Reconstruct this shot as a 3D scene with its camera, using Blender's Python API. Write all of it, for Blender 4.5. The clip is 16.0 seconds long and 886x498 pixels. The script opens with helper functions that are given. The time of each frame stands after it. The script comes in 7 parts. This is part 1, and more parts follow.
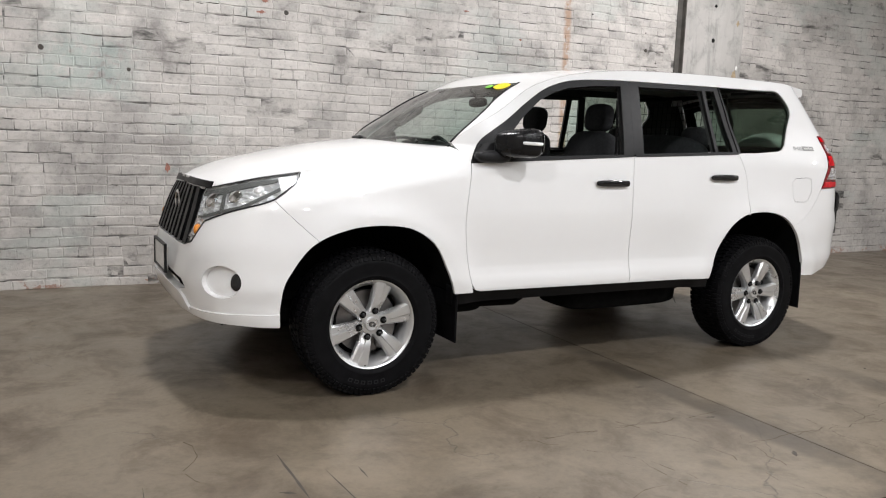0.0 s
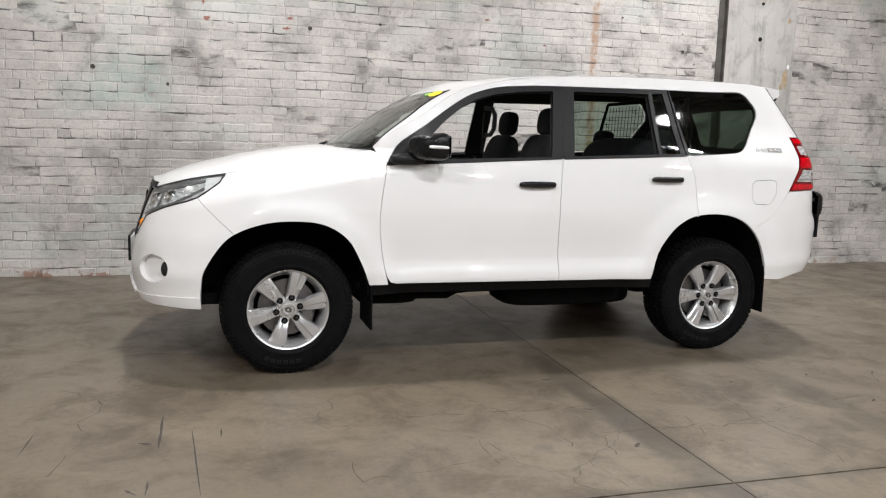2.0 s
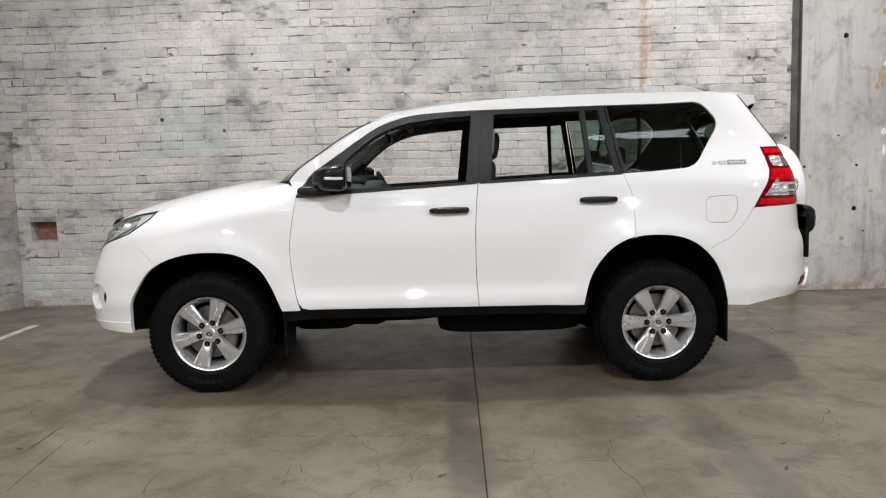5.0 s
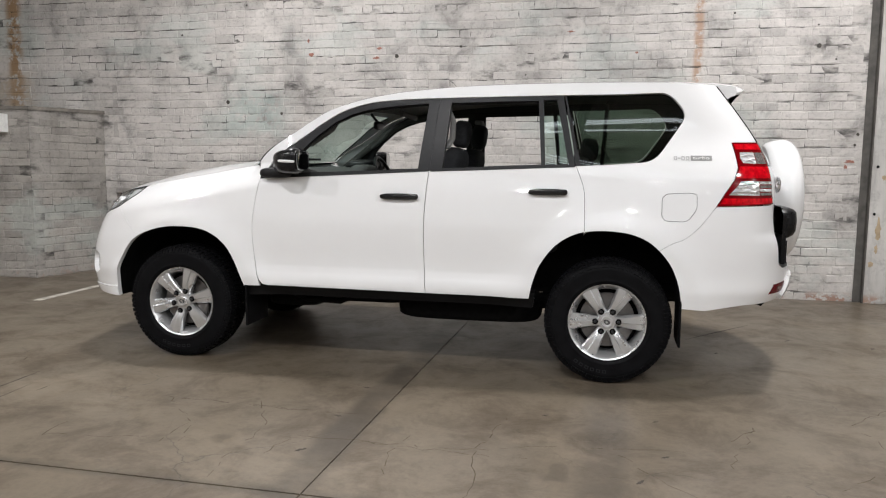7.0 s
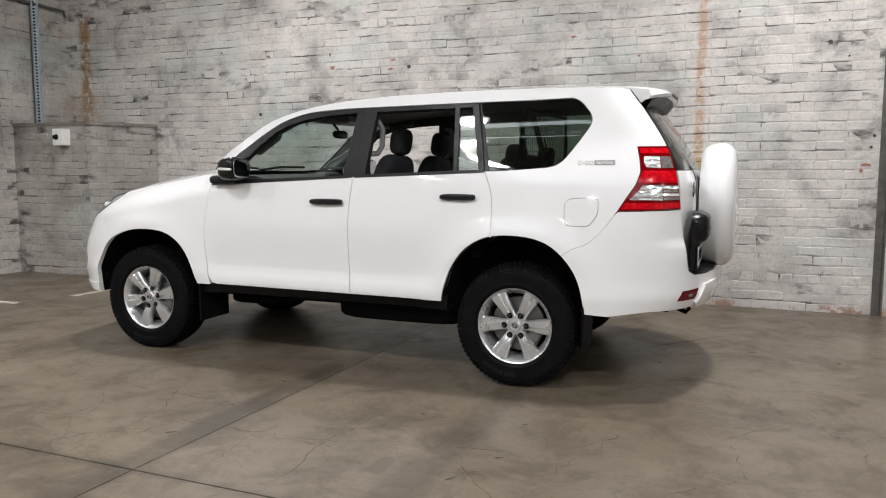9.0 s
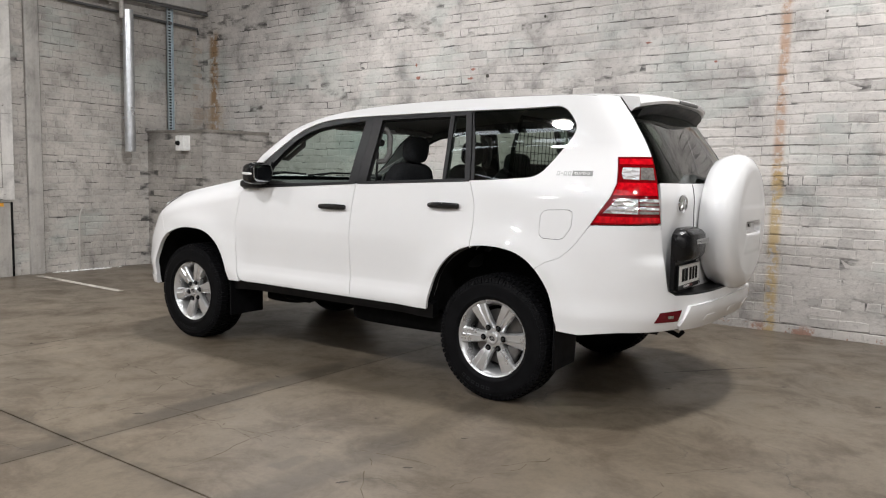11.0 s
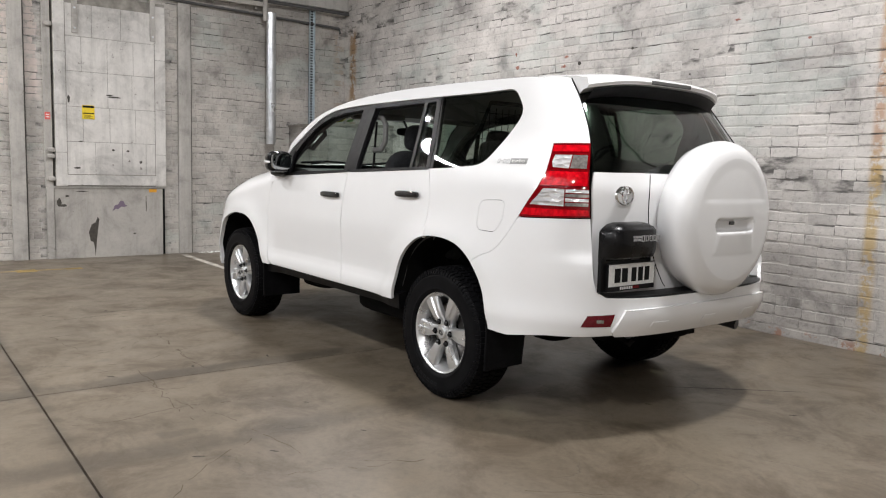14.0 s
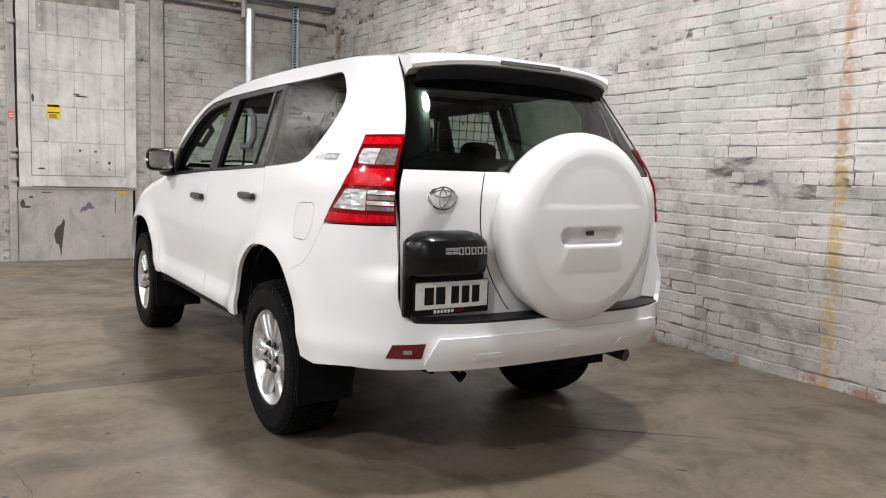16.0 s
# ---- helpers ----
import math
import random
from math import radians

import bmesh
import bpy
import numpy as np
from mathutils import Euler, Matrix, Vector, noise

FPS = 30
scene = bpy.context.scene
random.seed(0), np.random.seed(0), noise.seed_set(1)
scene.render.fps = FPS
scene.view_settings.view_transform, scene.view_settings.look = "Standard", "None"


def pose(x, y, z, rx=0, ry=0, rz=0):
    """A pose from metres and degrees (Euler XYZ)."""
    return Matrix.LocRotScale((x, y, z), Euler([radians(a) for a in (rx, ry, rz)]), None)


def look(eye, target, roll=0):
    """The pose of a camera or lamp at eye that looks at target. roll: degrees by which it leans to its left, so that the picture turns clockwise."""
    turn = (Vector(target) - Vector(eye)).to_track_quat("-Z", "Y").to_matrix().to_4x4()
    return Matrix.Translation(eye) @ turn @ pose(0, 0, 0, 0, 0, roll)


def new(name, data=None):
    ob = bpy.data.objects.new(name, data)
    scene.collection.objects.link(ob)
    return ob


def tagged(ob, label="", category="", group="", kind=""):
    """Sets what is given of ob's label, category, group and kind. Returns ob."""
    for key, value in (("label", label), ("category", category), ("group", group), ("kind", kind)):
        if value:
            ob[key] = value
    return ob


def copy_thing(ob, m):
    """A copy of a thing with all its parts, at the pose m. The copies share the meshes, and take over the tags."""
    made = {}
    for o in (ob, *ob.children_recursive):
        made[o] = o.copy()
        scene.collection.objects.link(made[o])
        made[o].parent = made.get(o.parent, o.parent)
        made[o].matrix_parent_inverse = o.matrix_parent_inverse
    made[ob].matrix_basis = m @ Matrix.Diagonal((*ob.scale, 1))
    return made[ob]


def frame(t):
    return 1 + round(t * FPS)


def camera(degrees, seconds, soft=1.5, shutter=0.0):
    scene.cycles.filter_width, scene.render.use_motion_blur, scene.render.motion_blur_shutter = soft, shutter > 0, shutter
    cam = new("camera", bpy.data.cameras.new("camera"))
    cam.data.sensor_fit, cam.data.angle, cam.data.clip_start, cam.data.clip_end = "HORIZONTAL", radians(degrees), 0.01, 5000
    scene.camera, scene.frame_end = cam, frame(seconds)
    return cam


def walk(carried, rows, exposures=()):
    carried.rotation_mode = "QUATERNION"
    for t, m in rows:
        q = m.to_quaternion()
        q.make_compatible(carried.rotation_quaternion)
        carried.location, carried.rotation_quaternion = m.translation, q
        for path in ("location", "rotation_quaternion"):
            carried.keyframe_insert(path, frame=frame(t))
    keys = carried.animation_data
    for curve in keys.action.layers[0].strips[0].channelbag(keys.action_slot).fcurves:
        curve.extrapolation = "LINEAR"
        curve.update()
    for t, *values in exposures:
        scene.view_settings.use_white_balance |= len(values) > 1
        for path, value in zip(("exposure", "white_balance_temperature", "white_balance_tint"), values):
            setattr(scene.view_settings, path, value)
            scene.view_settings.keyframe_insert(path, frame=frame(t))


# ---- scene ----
cam = camera(59.6, 16.0, soft=1.15)
PATH = [
    (0, (0.044, -0.001, 1.291), (0.93, 1.771, 1.024), 2.0),
    (0.5, (0.312, -0.199, 1.321), (1.112, 1.622, 1.11), 2.7),
    (1, (0.529, -0.482, 1.336), (1.196, 1.392, 1.123), 3.3),
    (1.5, (0.83, -0.609, 1.303), (1.418, 1.283, 1.029), 3.2),
    (2, (1.125, -0.788, 1.329), (1.662, 1.12, 1.061), 1.6),
    (2.5, (1.386, -0.972, 1.338), (1.836, 0.956, 1.057), 2.0),
    (3, (1.686, -0.978, 1.332), (2.086, 0.966, 1.08), 0.5),
    (3.2, (1.789, -0.96, 1.337), (2.152, 0.991, 1.091), 0.7),
    (5.3, (3.204, -1.115, 1.334), (3.113, 0.874, 1.14), -0.3),
    (5.5, (3.341, -1.122, 1.341), (3.229, 0.866, 1.147), 0.7),
    (6, (3.658, -1.044, 1.309), (3.555, 0.944, 1.115), 1.0),
    (6.5, (3.963, -0.975, 1.332), (3.788, 1.009, 1.143), 0.6),
    (7, (4.312, -0.985, 1.331), (3.864, 0.951, 1.101), 0.5),
    (7.5, (4.628, -0.903, 1.305), (4.106, 1.012, 1.058), -0.4),
    (8, (4.948, -0.808, 1.334), (4.354, 1.088, 1.106), 0.1),
    (8.5, (5.332, -0.806, 1.34), (4.611, 1.046, 1.118), 0.7),
    (8.7, (5.46, -0.784, 1.329), (4.712, 1.058, 1.11), 0.3),
    (10.8, (6.589, -0.206, 1.335), (5.502, 1.463, 1.162), 2.2),
    (11, (6.674, -0.134, 1.329), (5.493, 1.469, 1.138), 1.1),
    (11.5, (6.985, -0.002, 1.34), (5.652, 1.472, 1.115), 1.5),
    (12, (7.129, 0.181, 1.326), (5.776, 1.638, 1.113), 2.3),
    (12.5, (7.219, 0.418, 1.333), (5.843, 1.852, 1.103), 3.5),
    (13, (7.432, 0.63, 1.333), (5.973, 1.982, 1.127), 1.9),
    (13.5, (7.623, 0.83, 1.332), (6.083, 2.088, 1.116), 1.2),
    (14, (7.729, 1.099, 1.317), (6.128, 2.279, 1.103), 1.6),
    (14.5, (7.884, 1.383, 1.318), (6.234, 2.496, 1.118), 1.3),
    (15, (8.024, 1.671, 1.322), (6.328, 2.707, 1.098), 2.0),
    (15.5, (7.936, 2.036, 1.32), (6.248, 3.09, 1.112), 1.7),
    (16, (7.84, 2.439, 1.31), (6.143, 3.478, 1.106), 1.9),
]
walk(cam, [(t, look(eye, target, roll)) for t, eye, target, roll in PATH],
     exposures=[(0, -0.02), (3.2, -0.01), (5.5, -0.15), (11, -0.12), (13.5, -0.06), (16, 0.12)])

# ---- world, exposure, lamps ----
world = bpy.data.worlds.new("world")
scene.world = world
world.use_nodes = True
world.node_tree.nodes["Background"].inputs[0].default_value = (0.75, 0.85, 1.0, 1)
world.node_tree.nodes["Background"].inputs[1].default_value = 0.15
# x = 13 is added to brighten the car's tail; rows past y = -5 are assumed
LAMPS = [(-1.9, -0.2, 200), (2.7, -0.2, 170), (8.05, -0.2, 215), (13.0, -0.2, 150), (0.95, 4.7, 145), (5.95, 4.7, 185),
         (0.0, -5.1, 150), (5.35, -5.1, 150), (10.7, -5.1, 150), (2.7, -10.0, 150), (8.05, -10.0, 150)]
LAMP_Z = 4.75
for lx, ly, watts in LAMPS:
    lamp = bpy.data.lights.new("high_bay_light", "AREA")
    lamp.shape, lamp.size, lamp.energy, lamp.color = "DISK", 0.36, watts, (1.0, 0.985, 0.995)
    ob = new("high_bay_light", lamp)
    ob.matrix_world = pose(lx, ly, LAMP_Z - 0.02)



# ---- materials ----
def nodes_of(name):
    m = bpy.data.materials.new(name)
    m.use_nodes = True
    t = m.node_tree
    return m, t, t.nodes["Principled BSDF"]


def link(t, a, b):
    t.links.new(a, b)


def noise_node(t, scale, detail=4, rough=0.55, vec=None, dist=0.0):
    n = t.nodes.new("ShaderNodeTexNoise")
    n.inputs["Scale"].default_value, n.inputs["Detail"].default_value = scale, detail
    n.inputs["Roughness"].default_value, n.inputs["Distortion"].default_value = rough, dist
    if vec:
        link(t, vec, n.inputs["Vector"])
    return n.outputs["Fac"]


def ramp(t, fac, stops):
    n = t.nodes.new("ShaderNodeValToRGB")
    e = n.color_ramp.elements
    while len(e) < len(stops):
        e.new(0.5)
    for k, (p, c) in enumerate(stops):
        e[k].position = p
        e[k].color = (*c, 1) if isinstance(c, tuple) else (c, c, c, 1)
    link(t, fac, n.inputs[0])
    return n.outputs[0]


def mix(t, fac, a, b, mode="MIX"):
    n = t.nodes.new("ShaderNodeMix")
    n.data_type, n.blend_type = "RGBA", mode
    for sock, val in ((n.inputs["Factor"], fac), (n.inputs["A"], a), (n.inputs["B"], b)):
        if isinstance(val, (int, float)):
            sock.default_value = val if sock.type == "VALUE" else (val, val, val, 1)
        elif isinstance(val, tuple):
            sock.default_value = (*val, 1)
        else:
            link(t, val, sock)
    return n.outputs["Result"]


def calc(t, op, a, b=0.0, c=0.0):
    n = t.nodes.new("ShaderNodeMath")
    n.operation = op
    n.use_clamp = op in ("MULTIPLY_ADD",)
    for sock, val in zip(n.inputs, (a, b, c)):
        if isinstance(val, (int, float)):
            sock.default_value = val
        else:
            link(t, val, sock)
    return n.outputs[0]


def bump(t, bsdf, height, strength=0.3, distance=0.01):
    n = t.nodes.new("ShaderNodeBump")
    n.inputs["Strength"].default_value, n.inputs["Distance"].default_value = strength, distance
    link(t, height, n.inputs["Height"])
    link(t, n.outputs[0], bsdf.inputs["Normal"])


def position(t):
    return t.nodes.new("ShaderNodeNewGeometry").outputs["Position"]


def split(t, vec):
    n = t.nodes.new("ShaderNodeSeparateXYZ")
    link(t, vec, n.inputs[0])
    return n.outputs


def stretch(t, vec, s):
    n = t.nodes.new("ShaderNodeMapping")
    n.inputs["Scale"].default_value = s
    link(t, vec, n.inputs["Vector"])
    return n.outputs[0]


def window_fn(t, x, lo, hi, soft):
    """1 between lo and hi, fading over soft."""
    a = t.nodes.new("ShaderNodeMapRange")
    a.interpolation_type = "SMOOTHSTEP"
    link(t, x, a.inputs["Value"])
    a.inputs["From Min"].default_value, a.inputs["From Max"].default_value = lo - soft, lo + soft
    b = t.nodes.new("ShaderNodeMapRange")
    b.interpolation_type = "SMOOTHSTEP"
    link(t, x, b.inputs["Value"])
    b.inputs["From Min"].default_value, b.inputs["From Max"].default_value = hi + soft, hi - soft
    return calc(t, "MULTIPLY", a.outputs[0], b.outputs[0])


def plain(name, color, rough=0.5, metal=0.0, coat=0.0, var=0.12, scale=30.0, relief=0.0, spec=0.5):
    m, t, b = nodes_of(name)
    f = noise_node(t, scale, 5, 0.6, position(t))
    lo, hi = tuple(c * (1 - var) for c in color), tuple(min(1, c * (1 + var)) for c in color)
    link(t, ramp(t, f, [(0.3, lo), (0.7, hi)]), b.inputs["Base Color"])
    f2 = noise_node(t, scale * 0.3, 3, 0.6, position(t))
    link(t, ramp(t, f2, [(0.3, max(0.02, rough - 0.06)), (0.7, min(1.0, rough + 0.06))]), b.inputs["Roughness"])
    b.inputs["Metallic"].default_value, b.inputs["Coat Weight"].default_value = metal, coat
    b.inputs["Coat Roughness"].default_value, b.inputs["Specular IOR Level"].default_value = 0.04, spec
    if relief:
        bump(t, b, noise_node(t, scale * 8, 3, 0.6, position(t)), relief, 0.002)
    return m


def pane(name, tint, gloss=0.02, smoke=1.0):
    """Thin glass: lets light through with a tint, and mirrors more at a slant."""
    m, t, b = nodes_of(name)
    t.nodes.remove(b)
    tr, gl, mx, fr = (t.nodes.new("ShaderNode" + k) for k in ("BsdfTransparent", "BsdfGlossy", "MixShader", "LayerWeight"))
    tr.inputs[0].default_value = (*[c * smoke for c in tint], 1)
    gl.inputs[0].default_value, gl.inputs["Roughness"].default_value = (1, 1, 1, 1), gloss
    fr.inputs[0].default_value = 0.5
    shine = calc(t, "MULTIPLY_ADD", calc(t, "POWER", fr.outputs["Facing"], 4.5), 0.8, 0.055)
    link(t, shine, mx.inputs[0]), link(t, tr.outputs[0], mx.inputs[1]), link(t, gl.outputs[0], mx.inputs[2])
    link(t, mx.outputs[0], t.nodes["Material Output"].inputs[0])
    return m


def painted_brick(name, base, rust, joint_dark=False, foot=0.85):
    """Old white masonry paint over brick: grime, flakes, mossy and rusty patches."""
    m, t, b = nodes_of(name)
    p = position(t)
    x, y, z = split(t, p)
    big = noise_node(t, 0.55, 5, 0.6, p)
    mid = noise_node(t, 2.6, 6, 0.65, p, 0.4)
    fine = noise_node(t, 28, 5, 0.7, p)
    col = ramp(t, big, [(0.30, tuple(c * 0.66 for c in base)), (0.5, tuple(c * 0.9 for c in base)), (0.7, base)])
    rnd = t.nodes.new("ShaderNodeObjectInfo").outputs["Random"]
    isl = t.nodes.new("ShaderNodeNewGeometry").outputs["Random Per Island"]
    each = calc(t, "FRACT", calc(t, "ADD", rnd, isl))
    col = mix(t, 1.0, col, ramp(t, each, [(0.0, 0.74), (0.06, 0.90), (0.2, 0.97), (1.0, 1.0)]), "MULTIPLY")
    col = mix(t, 1.0, col, ramp(t, mid, [(0.30, 0.50), (0.42, 0.84), (0.56, 1.0)]), "MULTIPLY")
    col = mix(t, 1.0, col, ramp(t, fine, [(0.28, 0.66), (0.48, 1.0)]), "MULTIPLY")
    speck = noise_node(t, 17, 7, 0.8, p, 0.8)
    col = mix(t, 1.0, col, ramp(t, speck, [(0.31, 0.35), (0.36, 1.0)]), "MULTIPLY")
    # broad sooty clouds
    cloud = noise_node(t, 1.25, 5, 0.62, stretch(t, p, (0.8, 0.8, 1.5)), 0.6)
    col = mix(t, 1.0, col, ramp(t, cloud, [(0.30, 0.68), (0.44, 0.90), (0.56, 1.0)]), "MULTIPLY")
    # dark streaks along the mortar beds
    streak = noise_node(t, 1.0, 6, 0.75, stretch(t, p, (2.2, 2.2, 26)))
    col = mix(t, 1.0, col, ramp(t, streak, [(0.27, 0.45), (0.36, 0.96), (0.5, 1.0)]), "MULTIPLY")
    # mossy tint patches
    moss = calc(t, "MULTIPLY", window_fn(t, noise_node(t, 0.9, 4, 0.6, stretch(t, p, (1, 1, 1.8))), 0.60, 0.75, 0.05), 0.26)
    col = mix(t, moss, col, (0.42, 0.50, 0.47))
    # bare brick where paint has flaked
    chip = calc(t, "MULTIPLY", ramp(t, noise_node(t, 6.5, 7, 0.72, p), [(0.70, 0.0), (0.725, 1.0)]), ramp(t, mid, [(0.5, 0.0), (0.56, 1.0)]))
    low = calc(t, "MULTIPLY", window_fn(t, z, -1, 0.065, 0.04), ramp(t, noise_node(t, 7, 5, 0.7, p), [(0.54, 0.0), (0.575, foot)]))
    col = mix(t, calc(t, "MAXIMUM", chip, low), col, (0.30, 0.16, 0.11))
    for axis, lo, hi, zlo, zhi, tone, amount in rust:
        co = (x, y, z)[axis]
        band = calc(t, "MULTIPLY", window_fn(t, co, lo, hi, max(0.018, 0.3 * (hi - lo))), window_fn(t, z, zlo, zhi, 0.1))
        band = calc(t, "MULTIPLY", band, ramp(t, noise_node(t, 9, 6, 0.7, p), [(0.40, 0.0), (0.51, amount)]))
        col = mix(t, band, col, tone)
    if joint_dark:
        # grime and the joints' shade, both put into the bed colour, in runs
        run = noise_node(t, 1.0, 5, 0.62, stretch(t, p, (3.2, 3.2, 9.0)))
        col = mix(t, 1.0, col, ramp(t, run, [(0.33, 0.16), (0.40, 0.50), (0.47, 0.88), (0.56, 1.0)]), "MULTIPLY")
    link(t, col, b.inputs["Base Color"])
    link(t, ramp(t, mid, [(0.3, 0.62), (0.7, 0.42)]), b.inputs["Roughness"])
    h = calc(t, "ADD", calc(t, "MULTIPLY", noise_node(t, 55, 5, 0.7, p), 0.35), noise_node(t, 9, 5, 0.6, p))
    bump(t, b, h, 0.6, 0.012)
    return m


def concrete(name, base, stain, rough, cracks):
    m, t, b = nodes_of(name)
    p = position(t)
    big = noise_node(t, 0.35, 5, 0.62, p, 0.3)
    mid = noise_node(t, 2.3, 8, 0.74, p, 0.4)
    fine = noise_node(t, 34, 6, 0.75, p)
    col = ramp(t, big, [(0.32, tuple(c * 0.80 for c in base)), (0.52, base), (0.72, tuple(min(1, c * 1.16) for c in base))])
    col = mix(t, 1.0, col, ramp(t, mid, [(0.30, stain), (0.42, tuple(0.4 + 0.6 * c for c in stain)), (0.52, (0.97, 0.97, 0.96)), (0.7, (1.06, 1.05, 1.03))]), "MULTIPLY")
    col = mix(t, 1.0, col, ramp(t, fine, [(0.3, 0.78), (0.55, 1.0)]), "MULTIPLY")
    if cracks:
        x, y, z = split(t, p)
        wob = calc(t, "MULTIPLY", calc(t, "SUBTRACT", noise_node(t, 1.3, 4, 0.6, p), 0.5), 0.10)
        xw = calc(t, "ADD", x, wob)
        for lo, hi, soft, dark in ((2.93, 3.10, 0.04, 0.92), (4.16, 4.36, 0.05, 0.66), (1.30, 1.42, 0.05, 0.18), (6.3, 6.42, 0.06, 0.25)):
            smear = calc(t, "MULTIPLY", window_fn(t, xw, lo, hi, soft), ramp(t, noise_node(t, 1.9, 6, 0.7, p), [(0.32, 0.25 * dark), (0.56, dark)]))
            col = mix(t, smear, col, tuple(c * 0.42 for c in base))
        # grime worked into the slab edges
        yw = calc(t, "ADD", y, calc(t, "MULTIPLY", wob, 0.35))
        for co, lo, hi, dark in ((yw, 1.725, 1.80, 0.75), (xw, 3.075, 3.125, 0.45)):
            smear = calc(t, "MULTIPLY", window_fn(t, co, lo, hi, 0.03), ramp(t, noise_node(t, 3.1, 6, 0.75, p), [(0.36, 0.1), (0.58, dark)]))
            col = mix(t, smear, col, tuple(c * 0.34 for c in base))
        # old oil drips and scattered dark specks
        drip = noise_node(t, 2.9, 3, 0.45, p, 0.3)
        col = mix(t, ramp(t, drip, [(0.69, 0.0), (0.73, 0.55)]), col, tuple(c * 0.45 for c in base))
        pale = noise_node(t, 1.15, 7, 0.72, p, 0.8)
        col = mix(t, ramp(t, pale, [(0.54, 0.0), (0.66, 0.42)]), col, tuple(min(1, c * 1.45) for c in base))
    grit = noise_node(t, 13, 7, 0.8, p, 0.6)
    col = mix(t, 1.0, col, ramp(t, grit, [(0.30, 0.62), (0.38, 0.96), (0.6, 1.0), (0.68, 1.12)]), "MULTIPLY")
    spots = noise_node(t, 5.5, 4, 0.5, p)
    col = mix(t, ramp(t, spots, [(0.73, 0.0), (0.76, 0.75)]), col, tuple(c * 0.25 for c in base))
    rgh = ramp(t, mid, [(0.3, rough + 0.10), (0.65, rough - 0.08)])
    h = calc(t, "MULTIPLY", fine, 0.25)
    if cracks:
        warp = t.nodes.new("ShaderNodeVectorMath")
        warp.operation = "ADD"
        nz = t.nodes.new("ShaderNodeTexNoise")
        nz.inputs["Scale"].default_value, nz.inputs["Detail"].default_value = 2.2, 6
        link(t, p, nz.inputs["Vector"])
        sc = t.nodes.new("ShaderNodeVectorMath")
        sc.operation = "SCALE"
        sc.inputs["Scale"].default_value = 0.55
        link(t, nz.outputs["Color"], sc.inputs[0])
        link(t, p, warp.inputs[0]), link(t, sc.outputs[0], warp.inputs[1])
        vo = t.nodes.new("ShaderNodeTexVoronoi")
        vo.feature = "DISTANCE_TO_EDGE"
        vo.inputs["Scale"].default_value = 1.15
        link(t, warp.outputs[0], vo.inputs["Vector"])
        line = ramp(t, vo.outputs["Distance"], [(0.0, 1.0), (0.006, 0.0)])
        line = calc(t, "MULTIPLY", line, ramp(t, noise_node(t, 0.8, 3, 0.5, p), [(0.50, 0.0), (0.60, 0.8)]))
        col = mix(t, line, col, tuple(c * 0.22 for c in base))
        h = calc(t, "SUBTRACT", h, line)
    link(t, col, b.inputs["Base Color"]), link(t, rgh, b.inputs["Roughness"])
    bump(t, b, h, 0.25, 0.004)
    return m


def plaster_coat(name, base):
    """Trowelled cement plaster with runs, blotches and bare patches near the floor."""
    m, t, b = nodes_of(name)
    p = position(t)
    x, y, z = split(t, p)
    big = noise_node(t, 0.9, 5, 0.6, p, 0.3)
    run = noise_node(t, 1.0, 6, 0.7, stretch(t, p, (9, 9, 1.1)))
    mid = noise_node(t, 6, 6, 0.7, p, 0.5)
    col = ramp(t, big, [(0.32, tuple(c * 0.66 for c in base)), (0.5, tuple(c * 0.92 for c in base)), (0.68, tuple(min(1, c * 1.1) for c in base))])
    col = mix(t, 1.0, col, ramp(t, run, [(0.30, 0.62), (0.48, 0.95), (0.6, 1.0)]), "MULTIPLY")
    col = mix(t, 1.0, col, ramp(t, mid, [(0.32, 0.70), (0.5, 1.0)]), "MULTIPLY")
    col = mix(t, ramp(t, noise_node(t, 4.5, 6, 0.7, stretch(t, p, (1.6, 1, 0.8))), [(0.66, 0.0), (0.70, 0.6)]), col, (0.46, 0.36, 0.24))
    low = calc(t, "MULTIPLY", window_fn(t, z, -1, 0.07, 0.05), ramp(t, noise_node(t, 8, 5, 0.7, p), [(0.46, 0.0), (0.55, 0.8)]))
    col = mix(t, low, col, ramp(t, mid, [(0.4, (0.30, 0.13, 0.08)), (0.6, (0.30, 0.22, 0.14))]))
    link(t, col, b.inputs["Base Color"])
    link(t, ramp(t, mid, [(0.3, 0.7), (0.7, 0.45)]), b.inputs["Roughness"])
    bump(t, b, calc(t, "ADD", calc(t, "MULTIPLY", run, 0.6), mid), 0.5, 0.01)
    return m


